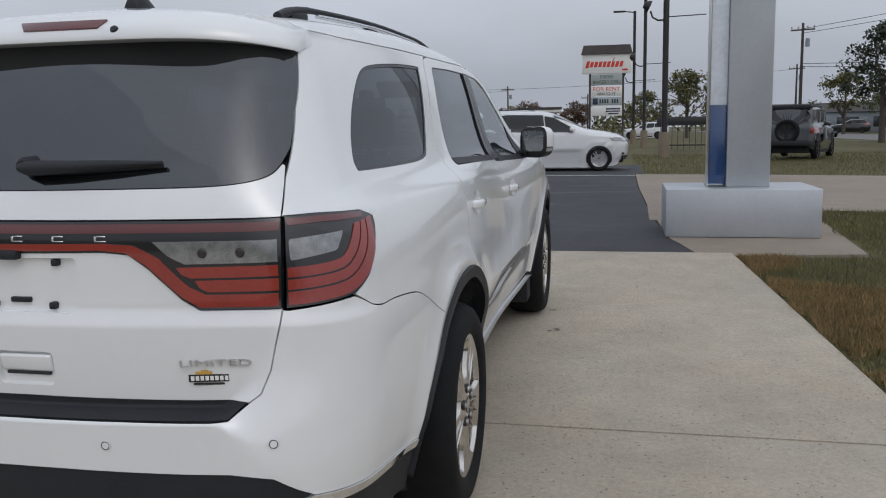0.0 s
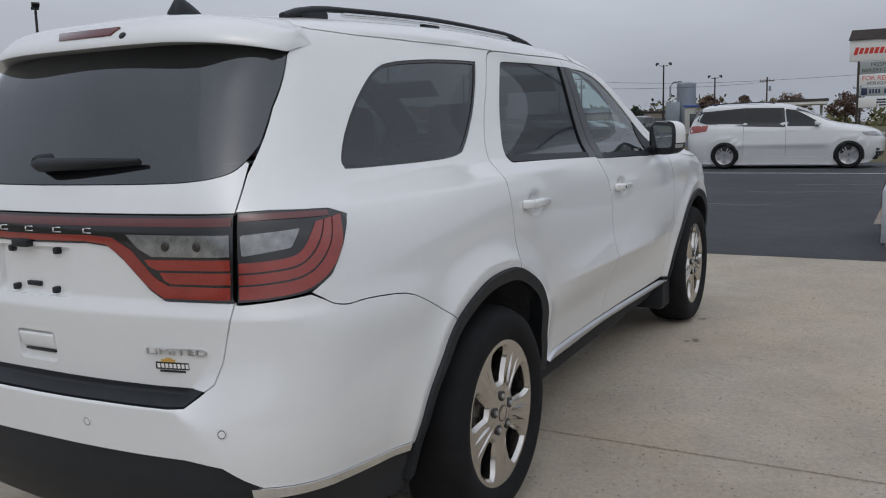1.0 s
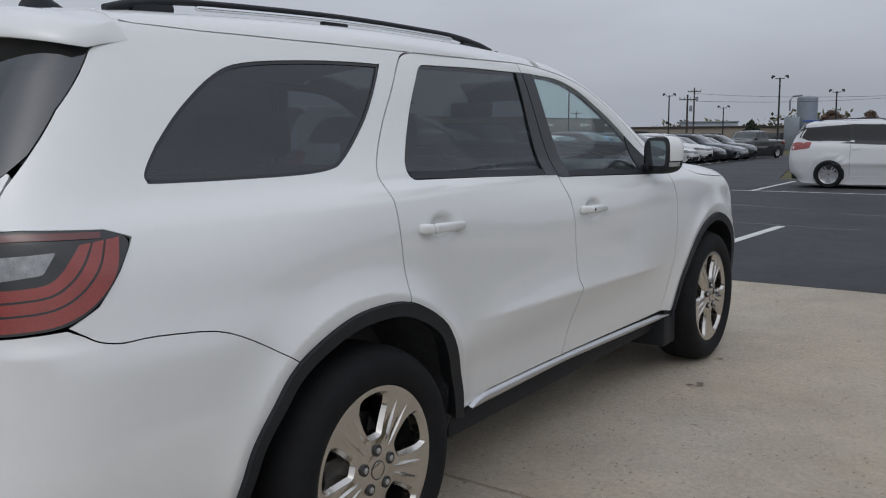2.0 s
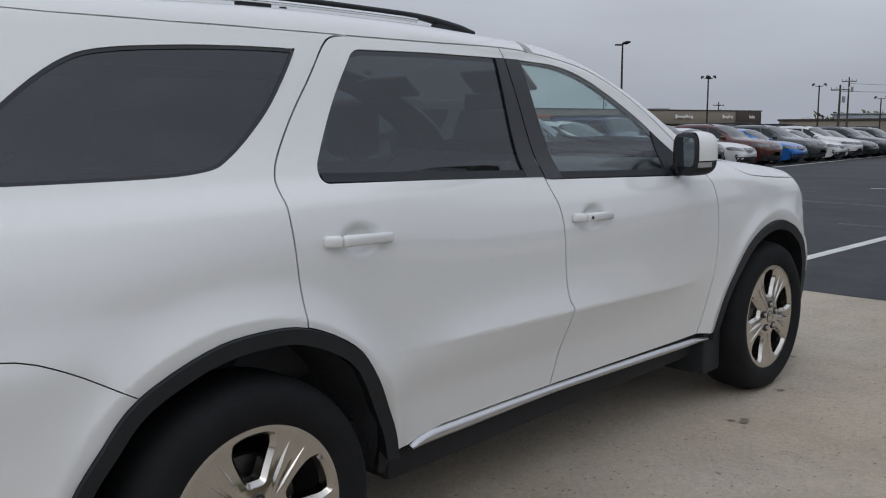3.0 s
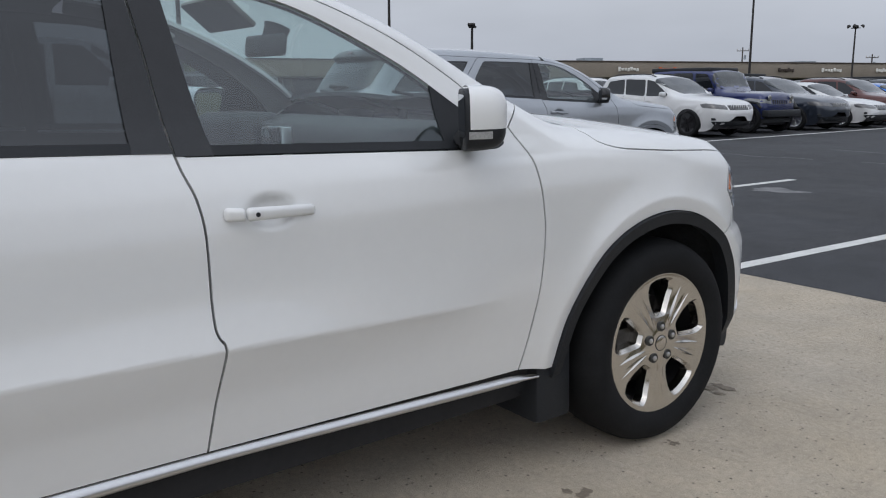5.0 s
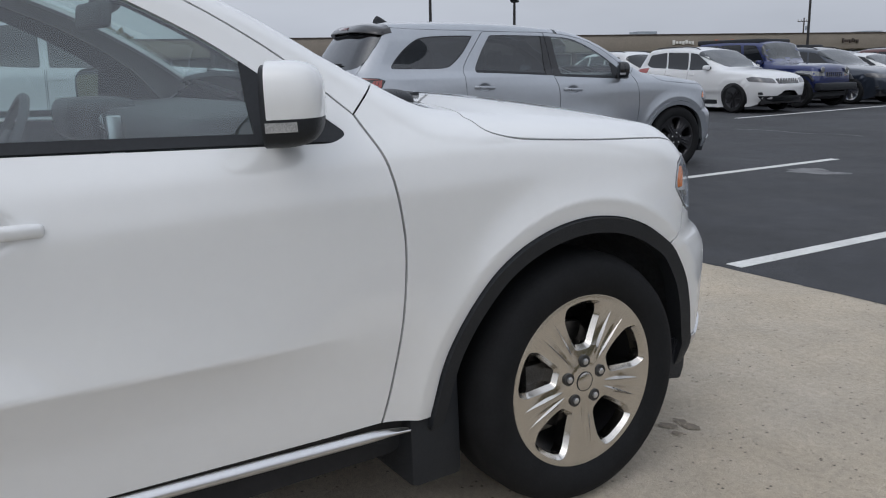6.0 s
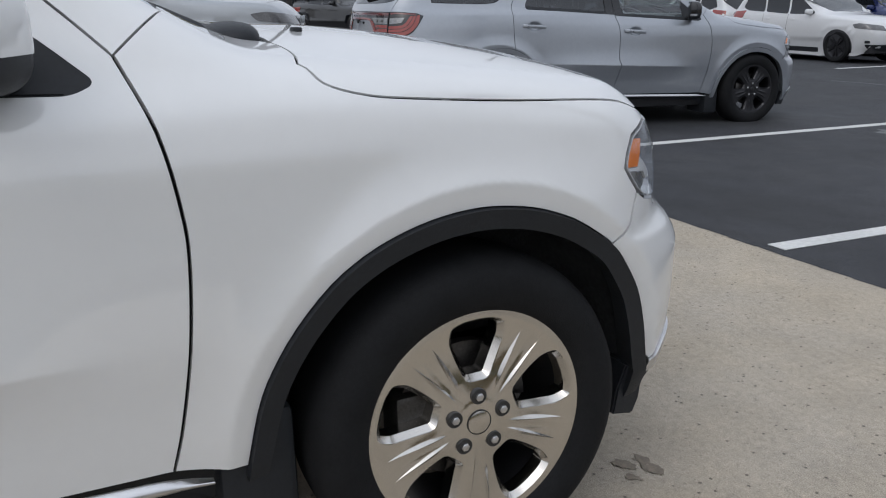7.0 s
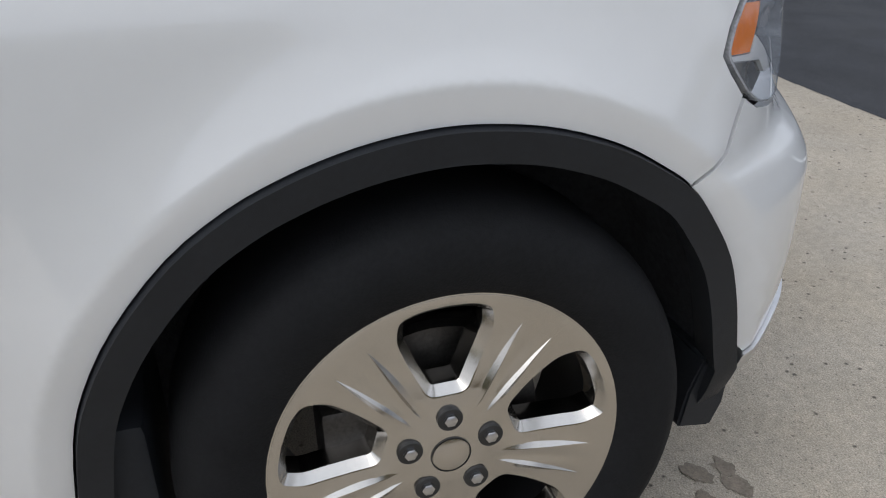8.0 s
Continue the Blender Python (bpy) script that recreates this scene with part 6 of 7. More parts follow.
def far_car(kind, m, paint, label, rims=None, group="cars parked in the lot"):
    """A parked car of one of the KINDS."""
    k = KINDS[kind]
    hw, belt, roof, wb, r = k["hw"], k["belt"], k["roof"], k["wb"], k["wheel"]
    up = k.get("box", .76)
    zs = (.2, .45, .70, belt - .14, belt, belt + .08, roof - .12, roof + .05)
    row = np.array((.91, .965, 1.0, .985, .95, .90, up + (.04 if up < .85 else 0), up - .02)) * hw
    ends = (min(q[1] for q in k["tail"]), 0, wb / 2, wb, max(q[1] for q in k["nose"]))
    body = Body(ends, zs, [row * f for f in (.93, .995, 1.0, .995, .86 if up < .85 else .93)], k["top"], k["tail"], k["nose"], (0, wb), ((-9, .10), (9, .09)), ((-9, .07), (9, .08)), (.12, .25 if up < .85 else .08), (.20 if up < .85 else .08, .20 if up < .85 else .10),
                (.015, r + .22, r + .13), r, crease=(((.30, belt - .50), (wb - .30, belt - .55)), .07, .022))
    car = empty("car", m, label, "car", group)
    skin_mat = PAINTS[paint]
    zc = .66 if kind != "offroad" else .85
    ys = np.linspace(ends[0], ends[-1], 400)
    inside = body.f(np.stack([0 * ys, ys, 0 * ys + zc], 1)) < 0
    y0, y1 = ys[inside][0] + .004, ys[inside][-1] - .004
    t = (1 - np.cos(np.linspace(.02, math.pi - .02, 54))) / 2
    yy = y0 + (y1 - y0) * t
    aa = np.radians(np.linspace(-32, 212, 46))
    gy, ga = np.meshgrid(yy, aa, indexing="ij")
    way = np.stack([np.cos(ga).ravel(), 0 * ga.ravel(), np.sin(ga).ravel()], 1)
    p = body.out(np.stack([0 * gy.ravel(), gy.ravel(), np.full(gy.size, zc)], 1), way)
    nrm = body.normal(p)
    na, ny = len(aa), len(yy)
    faces = [(i * na + j, (i + 1) * na + j, (i + 1) * na + j + 1, i * na + j + 1) for i in range(ny - 1) for j in range(na - 1)]
    faces += [tuple(range(na)), tuple(range((ny - 1) * na, ny * na))[::-1]]
    me = bpy.data.meshes.new("body")
    me.from_pydata(p.tolist(), [], faces)
    me.polygons.foreach_set("use_smooth", [True] * len(faces))
    me.normals_split_custom_set_from_vertices(nrm.tolist())
    part("body", me, skin_mat, car)
    for loop in k["side"]:
        both_sides("side_window", sheet("side_window", [fillet(loop, .04, 4)], on_side(body, .005), .09, 0, .006), CAR_GLASS, car)
    if kind == "van":
        band = fillet([(-.76, 1.30), (-.64, 1.545), (.52, 1.628), (1.50, 1.605), (1.545, 1.09), (-.42, 1.175)], .04, 4)
        both_sides("window_band", sheet("window_band", [band], on_side(body, .002), .09, 0, .004), GLOSS_BLACK, car, "dark band round the side windows")
    for name, (a, b), material in (("windshield", k["ws"], WIND_GLASS), ("rear_window", k["rw"], CAR_GLASS)):
        zc2 = belt - .12
        ang = lambda q: math.radians(q)
        lo, hi = (33, 35) if up < .85 else (28, 30)
        loop = np.array([(ang(lo), a), (ang(180 - lo), a), (ang(180 - (hi - 14)), b), (ang(90), b + (.07 if name == "windshield" else -.0)), (ang(hi - 14), b)]) if name == "windshield" else np.array([(ang(lo - 8), a), (ang(188 - lo), a), (ang(180 - lo), b), (ang(lo), b)])
        part(name, sheet(name, [fillet(loop, .05, 3)], on_round(body, zc2, .005), .09, 0, .006), material, car)
    for cy in (0, wb):
        c = np.array([(cy + (r + .026) * math.cos(q), max(.22, r + (r + .026) * math.sin(q))) for q in np.linspace(-.5, math.pi + .5, 26)])
        both_sides("wheel_arch", sheet("wheel_arch", [c], on_side(body, .004), .08, 0, .004), LINER if paint != "black" else BLACK_TRIM, car)
        for s in (1, -1):
            wheel = empty("wheel", pose(s * (hw - .085), cy, r, 0, 0, 0 if s > 0 else 180), "", "")
            wheel.parent = car
            tyre, rim, back = far_wheel(r)
            part("tyre", tyre, TYRE, wheel)
            part("rim", rim, rims or SATIN, wheel)
            part("rim_back", back, LINER, wheel)
    nose, tail = ends[-1], ends[0]
    yc = nose - .8
    top_z = belt - .24
    fu = lambda pts: np.array([(u, z) for u, z in pts])
    both_sides("headlamp", sheet("headlamp", [fillet(fu([(.44, top_z - .09), (.46, top_z + .02), (.80, top_z + .07), (.92, top_z + .04), (.86, top_z - .04)]), .02, 3)], on_wrap(body, .006, yc), .05, 0, .006), SMOKED_LAMP if kind not in ("offroad", "van") else CLEAR_LENS, car)
    part("grille", sheet("grille", [fillet(fu([(-.38, top_z - .10), (.38, top_z - .10), (.40, top_z + .02), (-.40, top_z + .02)]), .02, 3)], on_wrap(body, .005, yc), .06, 0, .006), GLOSS_BLACK, car, "dark grille")
    for q in np.linspace(-.32, .32, 8):
        c = on_wrap(body, .012, yc)(np.array([(q, top_z - .04)]))[0][0]
        part("grille_bar", boxes((-.012, -.008, -.055, .012, .008, .055), bevel=.004, seg=1), skin_mat if paint != "white" else SATIN, car, "", Matrix.Translation(c))
    part("lower_grille", sheet("lower_grille", [fillet(fu([(-.62, .30), (.62, .30), (.70, .42), (-.70, .42)]), .03, 3)], on_wrap(body, .005, yc), .07, 0, .006), BLACK_TRIM, car)
    for s in (-1, 1):
        c = on_wrap(body, .006, yc)(np.array([(s * .66, .48)]))[0][0]
        part("fog_lamp", boxes((-.07, -.012, -.03, .07, .012, .03), bevel=.01), CLEAR_LENS if paint != "white" else BLACK_TRIM, car, "", Matrix.Translation(c) @ pose(0, 0, 0, 0, 0, -s * 30))
    yt = tail + .8
    lamp_z = belt - .02 if kind in ("crossover", "van") else belt - .16
    both_sides("tail_lamp", sheet("tail_lamp", [fillet(np.array([(.66, lamp_z - .14), (.62, lamp_z + .06), (.93, lamp_z + .10), (.91, lamp_z - .08)]), .03, 3)], on_wrap(body, .006, yt if yt < .99 else -.2), .06, 0, .006), RED_LENS, car)
    both_sides("rocker", sheet("rocker", [np.array([(r + .16, .20), (wb - r - .16, .20), (wb - r - .16, .31), (r + .16, .31)])], on_side(body, .006), .10, 0, .01), BLACK_TRIM if kind != "van" else skin_mat, car)
    for yd in ((k["side"][1][0][0] - .05), (k["side"][-1][0][0] - .03)):
        both_sides("door_seam", sheet("door_seam", [np.array([(yd, .34), (yd + .007, .34), (yd + .007, belt), (yd, belt)])], on_side(body, .002), .12, 0, .002), FLAT_SIDE, car)
        both_sides("door_handle", sheet("door_handle", [fillet(np.array([(yd + .05, belt - .13), (yd + .22, belt - .13), (yd + .22, belt - .10), (yd + .05, belt - .10)]), .012, 3)], on_side(body, .02), .06, 0, .02), skin_mat, car)
    ym = k["side"][-1][3][0] - .10
    for s in (-1, 1):
        part("door_mirror", smooth(egg((s * (hw + .02), ym, belt + .06), (.10, .07, .065), .6, 16, 10), 60), skin_mat, car)
        part("mirror_foot", tube([(s * (hw - .14), ym, belt - .02), (s * hw, ym, belt + .04)], .025, 8), BLACK_TRIM, car)
    part("underbody", boxes((-hw + .22, tail + .15, .22, hw - .22, nose - .2, .5), bevel=.03), DARK, car)
    if kind in ("crossover", "van"):
        for s in (-1, 1):
            ry = np.linspace(-.35, 1.25, 12)
            rz = body.out(np.stack([np.full(12, s * .54), ry, np.full(12, 1.1)], 1), np.tile([0, 0, 1.], (12, 1)))[:, 2]
            part("roof_rail", tube([(s * .54, y, z + (.03 if 0 < i < 11 else 0)) for i, (y, z) in enumerate(zip(ry, rz))], .014, 8), BLACK_TRIM, car)
    if kind == "offroad":
        part("spare_tyre", tyre, TYRE, car, "spare tyre on the tailgate", pose(0, tail - .10, .98, 0, 0, -90) @ Matrix.Diagonal((1.2, 1, 1, 1)))
        part("spare_rim", rim, rims or SATIN, car, "", pose(0, tail - .10, .98, 0, 0, -90) @ Matrix.Diagonal((1.2, 1, 1, 1)))
        part("rear_bumper", boxes((-.80, tail - .22, .48, .80, tail + .02, .66), bevel=.03), BLACK_TRIM, car)
        part("front_bumper", boxes((-.85, nose - .06, .46, .85, nose + .16, .66), bevel=.04), BLACK_TRIM, car)
        for s in (-1, 1):
            part("fender_flare", tube([(s * (hw + .02), wb - .50, .62), (s * (hw + .05), wb - .40, .84), (s * (hw + .06), wb, .90), (s * (hw + .05), wb + .36, .86), (s * (hw + .02), wb + .46, .72)], .055, 8, .6), BLACK_TRIM, car)
            part("fender_flare", tube([(s * (hw + .02), -.50, .62), (s * (hw + .05), -.40, .84), (s * (hw + .06), 0, .90), (s * (hw + .05), .36, .86), (s * (hw + .02), .48, .62)], .055, 8, .6), BLACK_TRIM, car)
            part("round_headlamp", lathe([(0, .03), (.07, .022), (.09, 0)], 20, "Z"), CLEAR_LENS, car, "", pose(s * .56, nose - .02, 1.0, -90))
            part("square_tail_lamp", boxes((-.06, -.03, -.10, .06, .03, .10), bevel=.012), RED_LENS, car, "", pose(s * .80, tail - .01, 1.0))
        part("soft_top", boxes((-.73, -.62, 1.725, .73, 1.54, 1.88), bevel=.04), BLACK_TRIM, car)
    return car


def repaint(thing, swap, label=""):
    """Gives a copied thing other paints: swap maps materials."""
    for o in (thing, *thing.children_recursive):
        for slot in o.material_slots:
            if slot.material in swap:
                to = swap[slot.material]
                slot.link = "OBJECT"
                slot.material = to
    if label:
        thing["label"] = label
    return thing


def facing(x, y, heading, wb):
    """Where a car's frame lies for the middle of its wheels at (x, y); heading: degrees to the left of +y."""
    return LOT @ pose(x, y, 0, 0, 0, heading) @ Matrix.Translation((0, -wb / 2, 0))


van = far_car("van", facing(-.90, 22.7, -86, 3.09), "white", "white minivan parked across the end of the lot", ALLOY, "")
jeep = far_car("offroad", facing(7.66, 30.45, -21, 2.95), "graphite", "dark grey off-road car with a spare tyre, parked on the grass", WHEEL_DARK)
row = [("crossover", "white", "white crossover with black wheels, parked facing the lane"), ("offroad", "blue", "deep blue off-road car with a black top"), ("crossover", "navy", "dark blue-grey crossover in the parked row"),
       ("sedan", "white", "white sedan in the parked row"), ("crossover", "maroon", "maroon crossover in the parked row"), ("sedan", "bright", "bright blue small car in the parked row"), ("crossover", "graphite", "dark grey hatchback in the parked row"),
       ("sedan", "white", "white sedan in the parked row"), ("crossover", "white", "white crossover further down the parked row"), ("sedan", "black", "black sedan in the parked row"), ("crossover", "navy", "dark crossover at the far end of the row"),
       ("sedan", "silver", "silver sedan at the far end of the row"), ("crossover", "graphite", "grey crossover at the far end of the row")]
first = {"offroad": (jeep, "graphite", WHEEL_DARK)}
for i, (kind, paint, label) in enumerate(row):
    y = 20.0 + 2.85 * i
    x = -10.9 - .085 * (y - 18) - 1.95 - (.2 if kind == "offroad" else 0)
    m = facing(x, y, -90 + (2 if i % 2 else -1), KINDS[kind]["wb"])
    if kind not in first:
        made = far_car(kind, m, paint, label, WHEEL_DARK if i == 0 else SATIN)
        first[kind] = (made, paint, WHEEL_DARK if i == 0 else SATIN)
    else:
        src, was, rims = first[kind]
        repaint(copy_thing(src, m), {PAINTS[was]: PAINTS[paint], rims: SATIN if kind != "offroad" else WHEEL_DARK}, label)


def another(kind, x, y, heading, paint, label):
    src, was, rims = first[kind]
    return repaint(copy_thing(src, facing(x, y, heading, KINDS[kind]["wb"])), {PAINTS[was]: PAINTS[paint]}, label)


for i, (kind, paint) in enumerate((("crossover", "white"), ("sedan", "graphite"), ("crossover", "black"), ("offroad", "white"), ("crossover", "steel"), ("crossover", "graphite"), ("sedan", "silver"), ("offroad", "graphite"), ("crossover", "navy"), ("offroad", "navy"))):
    another(kind, -20.2 - .085 * 2.9 * i, 22.5 + 3.3 * i, 90, paint, {"white": "white", "graphite": "dark grey", "black": "black", "steel": "grey-blue", "silver": "silver", "navy": "dark blue"}[paint] + " car in the second parked row")
another("offroad", -26.0, 12.4, -70, "black", "black off-road car behind the grey SUV")
another("sedan", -24.5, 17.0, -80, "graphite", "dark sedan behind the grey SUV")
another("crossover", -22.0, 6.6, -85, "white", "white car behind the grey SUV")
another("crossover", -17.0, 13.6, -85, "maroon", "dark red crossover behind the grey SUV")
pickup = far_car("pickup", facing(-15.6, 60, 165, 3.6), "black", "black pickup truck at the far side of the lot")
repaint(copy_thing(pickup, facing(-9.6, 3.0, -20, 3.6)), {PAINTS["black"]: PAINTS["silver"]}, "silver pickup truck parked on the far side of the SUV")
another("crossover", -19.6, 61, 172, "navy", "dark crossover beside the pickup truck")
another("crossover", 27.5, 108, 80, "black", "black car parked beyond the street")
another("crossover", 34.0, 107, 80, "navy", "dark blue car parked beyond the street")
another("crossover", 3.2, 84, 80, "white", "small white car on the far street")
grey = repaint(copy_thing(suv, LOT @ pose(-5.80, 6.40, -.04, 0, 0, -5.3)), {WHITE: SILVER, WHEEL: WHEEL_DARK, CHROME: PAINTS["graphite"]}, "silver-blue SUV with black wheels, parked in the next bays")
for ob in grey.children:
    if not (ob.type == "EMPTY" and ob.name.startswith("wheel")):
        ob.location.z -= .05
for names, material in ((("roof_spoiler", "mirror_cap"), GLOSS_BLACK), (("rear_arch_trim", "front_arch_trim"), SILVER)):
    for ob in grey.children_recursive:
        if ob.name.startswith(names):
            ob.material_slots[0].link, ob.material_slots[0].material = "OBJECT", material
for ob in [c for c in grey.children_recursive if c.name.startswith(("roof_rail", "rail_strip", "rail_foot", "trim_badge", "dealer_decal", "decal"))]:
    bpy.data.objects.remove(ob)


# ---- lamps, poles, buildings and trees round the lot ----
POLE = mat("dark_bronze_pole", (.030, .028, .028), .5, metal=.4, vary=.15, scale=3)
WOOD_POLE = mat("weathered_pole", (.055, .048, .043), .85, vary=.2, scale=5)
PAD = ground_mat("pole_base_concrete", (.36, .33, .28), .12)
PAD_BROWN = ground_mat("stained_footing", (.20, .165, .125), .15)
FASCIA = mat("tan_fascia", (.23, .20, .165), .8, vary=.08, scale=.6)
FASCIA_DARK = mat("dark_brown_front", (.055, .042, .035), .7, vary=.15, scale=.8)
PALE_WALL = mat("pale_block_wall", (.42, .41, .39), .8, vary=.08, scale=.7)
METAL_WALL = mat("grey_metal_siding", (.24, .27, .30), .5, metal=.4, vary=.1, scale=.9)
ROOF = mat("dark_shingle_roof", (.055, .045, .042), .85, vary=.2, scale=2)
SIGN_WHITE = mat("sign_white", (.70, .69, .66), .45, vary=.06, scale=1.2)
SIGN_GREY = mat("sign_grey", (.33, .36, .35), .5, vary=.06, scale=1.2)
SIGN_RED = mat("sign_red", (.55, .035, .02), .5, vary=.05, scale=3)
SIGN_NAVY = mat("sign_navy", (.02, .03, .07), .5, vary=.05, scale=3)
SIGN_GREEN = mat("sign_dark_green", (.03, .075, .05), .5, vary=.05, scale=3)
SIGN_ORANGE = mat("sign_orange", (.55, .12, .03), .5, vary=.05, scale=3)
BANNER_BLUE = mat("canopy_blue", (.04, .09, .32), .5, vary=.05, scale=2)
STORE_GLASS = mat("store_glass", (.03, .034, .038), .08, coat=.5, vary=.3, scale=.8)


def at_lot(x, y, turn=0.0, z=0.0):
    return LOT @ pose(x, y, z, 0, 0, turn)


def lamp_post(x, y, h, heads, turn=0.0, style="shoebox", base=True, label="tall dark parking lot lamp post"):
    post = empty("lamp_post", at_lot(x, y, turn), label, "lamp post", "lamp posts")
    part("pole", tube([(0, 0, .1), (0, 0, h * .5), (0, 0, h)], [.085, .07, .055], 12), POLE, post)
    if base:
        part("concrete_base", lathe([(0, .75), (.27, .75), (.30, .72), (.30, -.05)], 24, "Z"), PAD, post, "concrete footing")
    for k in range(heads):
        a = 2 * math.pi * k / heads
        d = Vector((math.cos(a), math.sin(a), 0))
        if style == "shoebox":
            part("arm", tube([(0, 0, h - .06), tuple(d * .28 + Vector((0, 0, h + .02)))], .03, 8), POLE, post)
            bm = boxes((-.32, -.17, -.05, .32, .17, .05), bevel=.025)
            part("lamp_head", bm, POLE, post, "flat lamp head", Matrix.Translation(d * .60 + Vector((0, 0, h + .04))) @ pose(0, 0, 0, 0, -5, math.degrees(a)))
        else:
            part("arm", tube([(0, 0, h - .1), tuple(d * .35 + Vector((0, 0, h - .05)))], .03, 8), POLE, post)
            part("lamp_head", lathe([(.04, .15), (.13, .08), (.165, -.05), (0, -.04)], 14, "Z"), POLE, post, "flood lamp head", Matrix.Translation(d * .48 + Vector((0, 0, h + .05))) @ pose(0, 0, 0, 0, 38, math.degrees(a)))
    return post


lamp_post(-28.2, 45.4, 6.85, 2, -35)
lamp_post(-33.0, 65.4, 5.9, 4, 20, "flood")
lamp_post(-28.9, 78.1, 5.6, 2, 25, "flood")
lamp_post(-15.3, 65.4, 5.9, 2, 15, "flood")
lamp_post(-13.5, 76.1, 5.3, 2, 15, "flood")
lamp_post(-26.9, 88.1, 4.7, 2, 10, "flood", False)
lamp_post(-33.0, 23.3, 7.2, 2, -35, label="dark lamp post beyond the silver-blue SUV")
lamp_post(-29.3, 25.5, 4.1, 2, -40, label="slim dark lamp post far across the lot")
lamp_post(-22, 9.2, 5.4, 1, 0, label="slim lamp post at the side of the lot")

# three poles with flood lamps along the grass
for n, (x, y, h) in enumerate(((2.92, 32.2, 8.2), (2.45, 50, 9.2), (1.9, 61, 9.4))):
    post = empty("flood_pole", at_lot(x, y), "dark steel pole with a gooseneck flood lamp and concrete footing", "lamp post", "lamp posts on the grass")
    part("pole", tube([(0, 0, .8), (0, 0, h)], .115 if n == 0 else .10, 12), POLE, post)
    part("concrete_base", lathe([(0, 1.0), (.19, 1.0), (.21, .96), (.22, -.05)], 20, "Z"), PAD_BROWN, post, "concrete footing")
    k = 5.35 if n == 0 else (4.8 if n == 1 else 4.4)
    part("gooseneck", tube([(0, 0, k), (-.3, 0, k - .02), (-.52, 0, k + .10), (-.60, 0, k + .35)], .035, 8), POLE, post)
    part("flood_head", lathe([(0, .16), (.12, .14), (.22, 0), (.24, -.10), (0, -.08)], 18, "Z"), POLE, post, "round flood lamp", pose(-.72, 0, k + .55, 0, -65, 0))
    part("side_arm", tube([(0, 0, k + .1), (1.5, 0, k + .14)], .022, 6), POLE, post)
    if n == 2:
        part("top_arm", tube([(0, 0, h - .1), (-.7, 0, h)], .04, 8), POLE, post)
        part("street_head", boxes((-1.5, -.12, h - .06, -.7, .12, h + .06), bevel=.03), POLE, post)

# the roadside sign board
board = empty("road_sign", at_lot(.0, 59.0, 3), "tall roadside shopping sign with stacked boards", "sign")
for x in (-1.15, 1.15):
    part("post", boxes((x - .07, -.07, 0, x + .07, .07, 5.2), bevel=.01), WOOD_POLE, board)
part("top_board", boxes((-1.70, -.16, 4.95, 1.70, .16, 6.30), bevel=.02), SIGN_WHITE, board)
bm = boxes((-1.78, -.32, 6.30, 1.78, .32, 6.92))
for v in bm.verts:
    if v.co.z > 6.6:
        v.co.x *= .90
        v.co.y *= .25
part("shingle_cap", bm, ROOF, board, "brown shingled cap")
for k in range(9):
    bm = boxes((-.11, -.172, -.19 - .05 * (k == 0), .11, -.160, .19 + .05 * (k == 0)), bevel=.004, seg=1)
    for v in bm.verts:
        v.co.x += v.co.z * .28
    part("mark_stroke", bm, SIGN_RED, board, "red store mark stroke" if k == 0 else "", Matrix.Translation((-1.31 + .29 * k, 0, 5.59)))
part("mark_bar", boxes((1.05, -.172, 5.14, 1.45, -.160, 5.26), bevel=.004, seg=1), SIGN_RED, board)
bm = boxes((0, -.173, 5.74, .07, -.161, 6.02), bevel=.004, seg=1, m=Matrix.Translation((.35, 0, 0)))
for v in bm.verts:
    v.co.x += (v.co.z - 5.74) * .55
part("store_tick", bm, SIGN_RED, board)
for z0, z1, material in ((4.16, 4.90, SIGN_GREY), (3.40, 4.08, SIGN_WHITE), (2.75, 3.32, SIGN_GREY), (2.02, 2.66, SIGN_WHITE)):
    part("board", boxes((-1.08, -.12, z0, 1.08, .12, z1), bevel=.015), material, board)
for text, z, h, material in (("FRESH", 4.71, .33, SIGN_GREEN), ("BAKERY DELI", 4.36, .33, SIGN_GREEN), ("FOR RENT", 3.86, .40, SIGN_RED), ("6000 SQ FT", 3.55, .26, SIGN_NAVY)):
    letters(text, h, material, board, pose(0, -.128, z, 90), "board_lettering", "sign lettering", .004)
part("shield_mark", boxes((-.95, -.132, 2.82, -.60, -.12, 3.25), bevel=.02), SIGN_NAVY, board)
for k in (0, 1, 2, 3, 5, 6, 7):
    part("name_bar", boxes((-.48 + .17 * k, -.132, 2.90, -.37 + .17 * k, -.12, 3.18), bevel=.006, seg=1), SIGN_NAVY, board)
part("print_bar", boxes((.0, -.132, 2.45, .95, -.12, 2.55), (-.05, -.132, 2.29, .95, -.12, 2.38), (.1, -.132, 2.12, .85, -.12, 2.21), (-.03, -.132, 2.04, .0, -.12, 2.64), bevel=.004), SIGN_NAVY, board)


def utility_pole(x, y, h, turn, label="weathered wooden utility pole"):
    p = empty("utility_pole", at_lot(x, y, turn), label, "utility pole", "utility poles")
    part("pole", tube([(0, 0, 0), (0, 0, h)], [.13, .085], 10), WOOD_POLE, p)
    part("crossarm", boxes((-.8, -.05, h - .52, .8, .05, h - .42), bevel=.01), WOOD_POLE, p)
    for q in (-.74, -.3, .3, .74):
        part("insulator", lathe([(0, .2), (.05, .18), (.06, 0)], 8, "Z"), PALE_WALL, p, "", pose(q, 0, h - .40))
    part("transformer", lathe([(0, .34), (.14, .32), (.155, -.22), (0, -.26)], 14, "Z"), METAL_WALL, p, "", pose(.34, 0, h - 1.4))
    return p


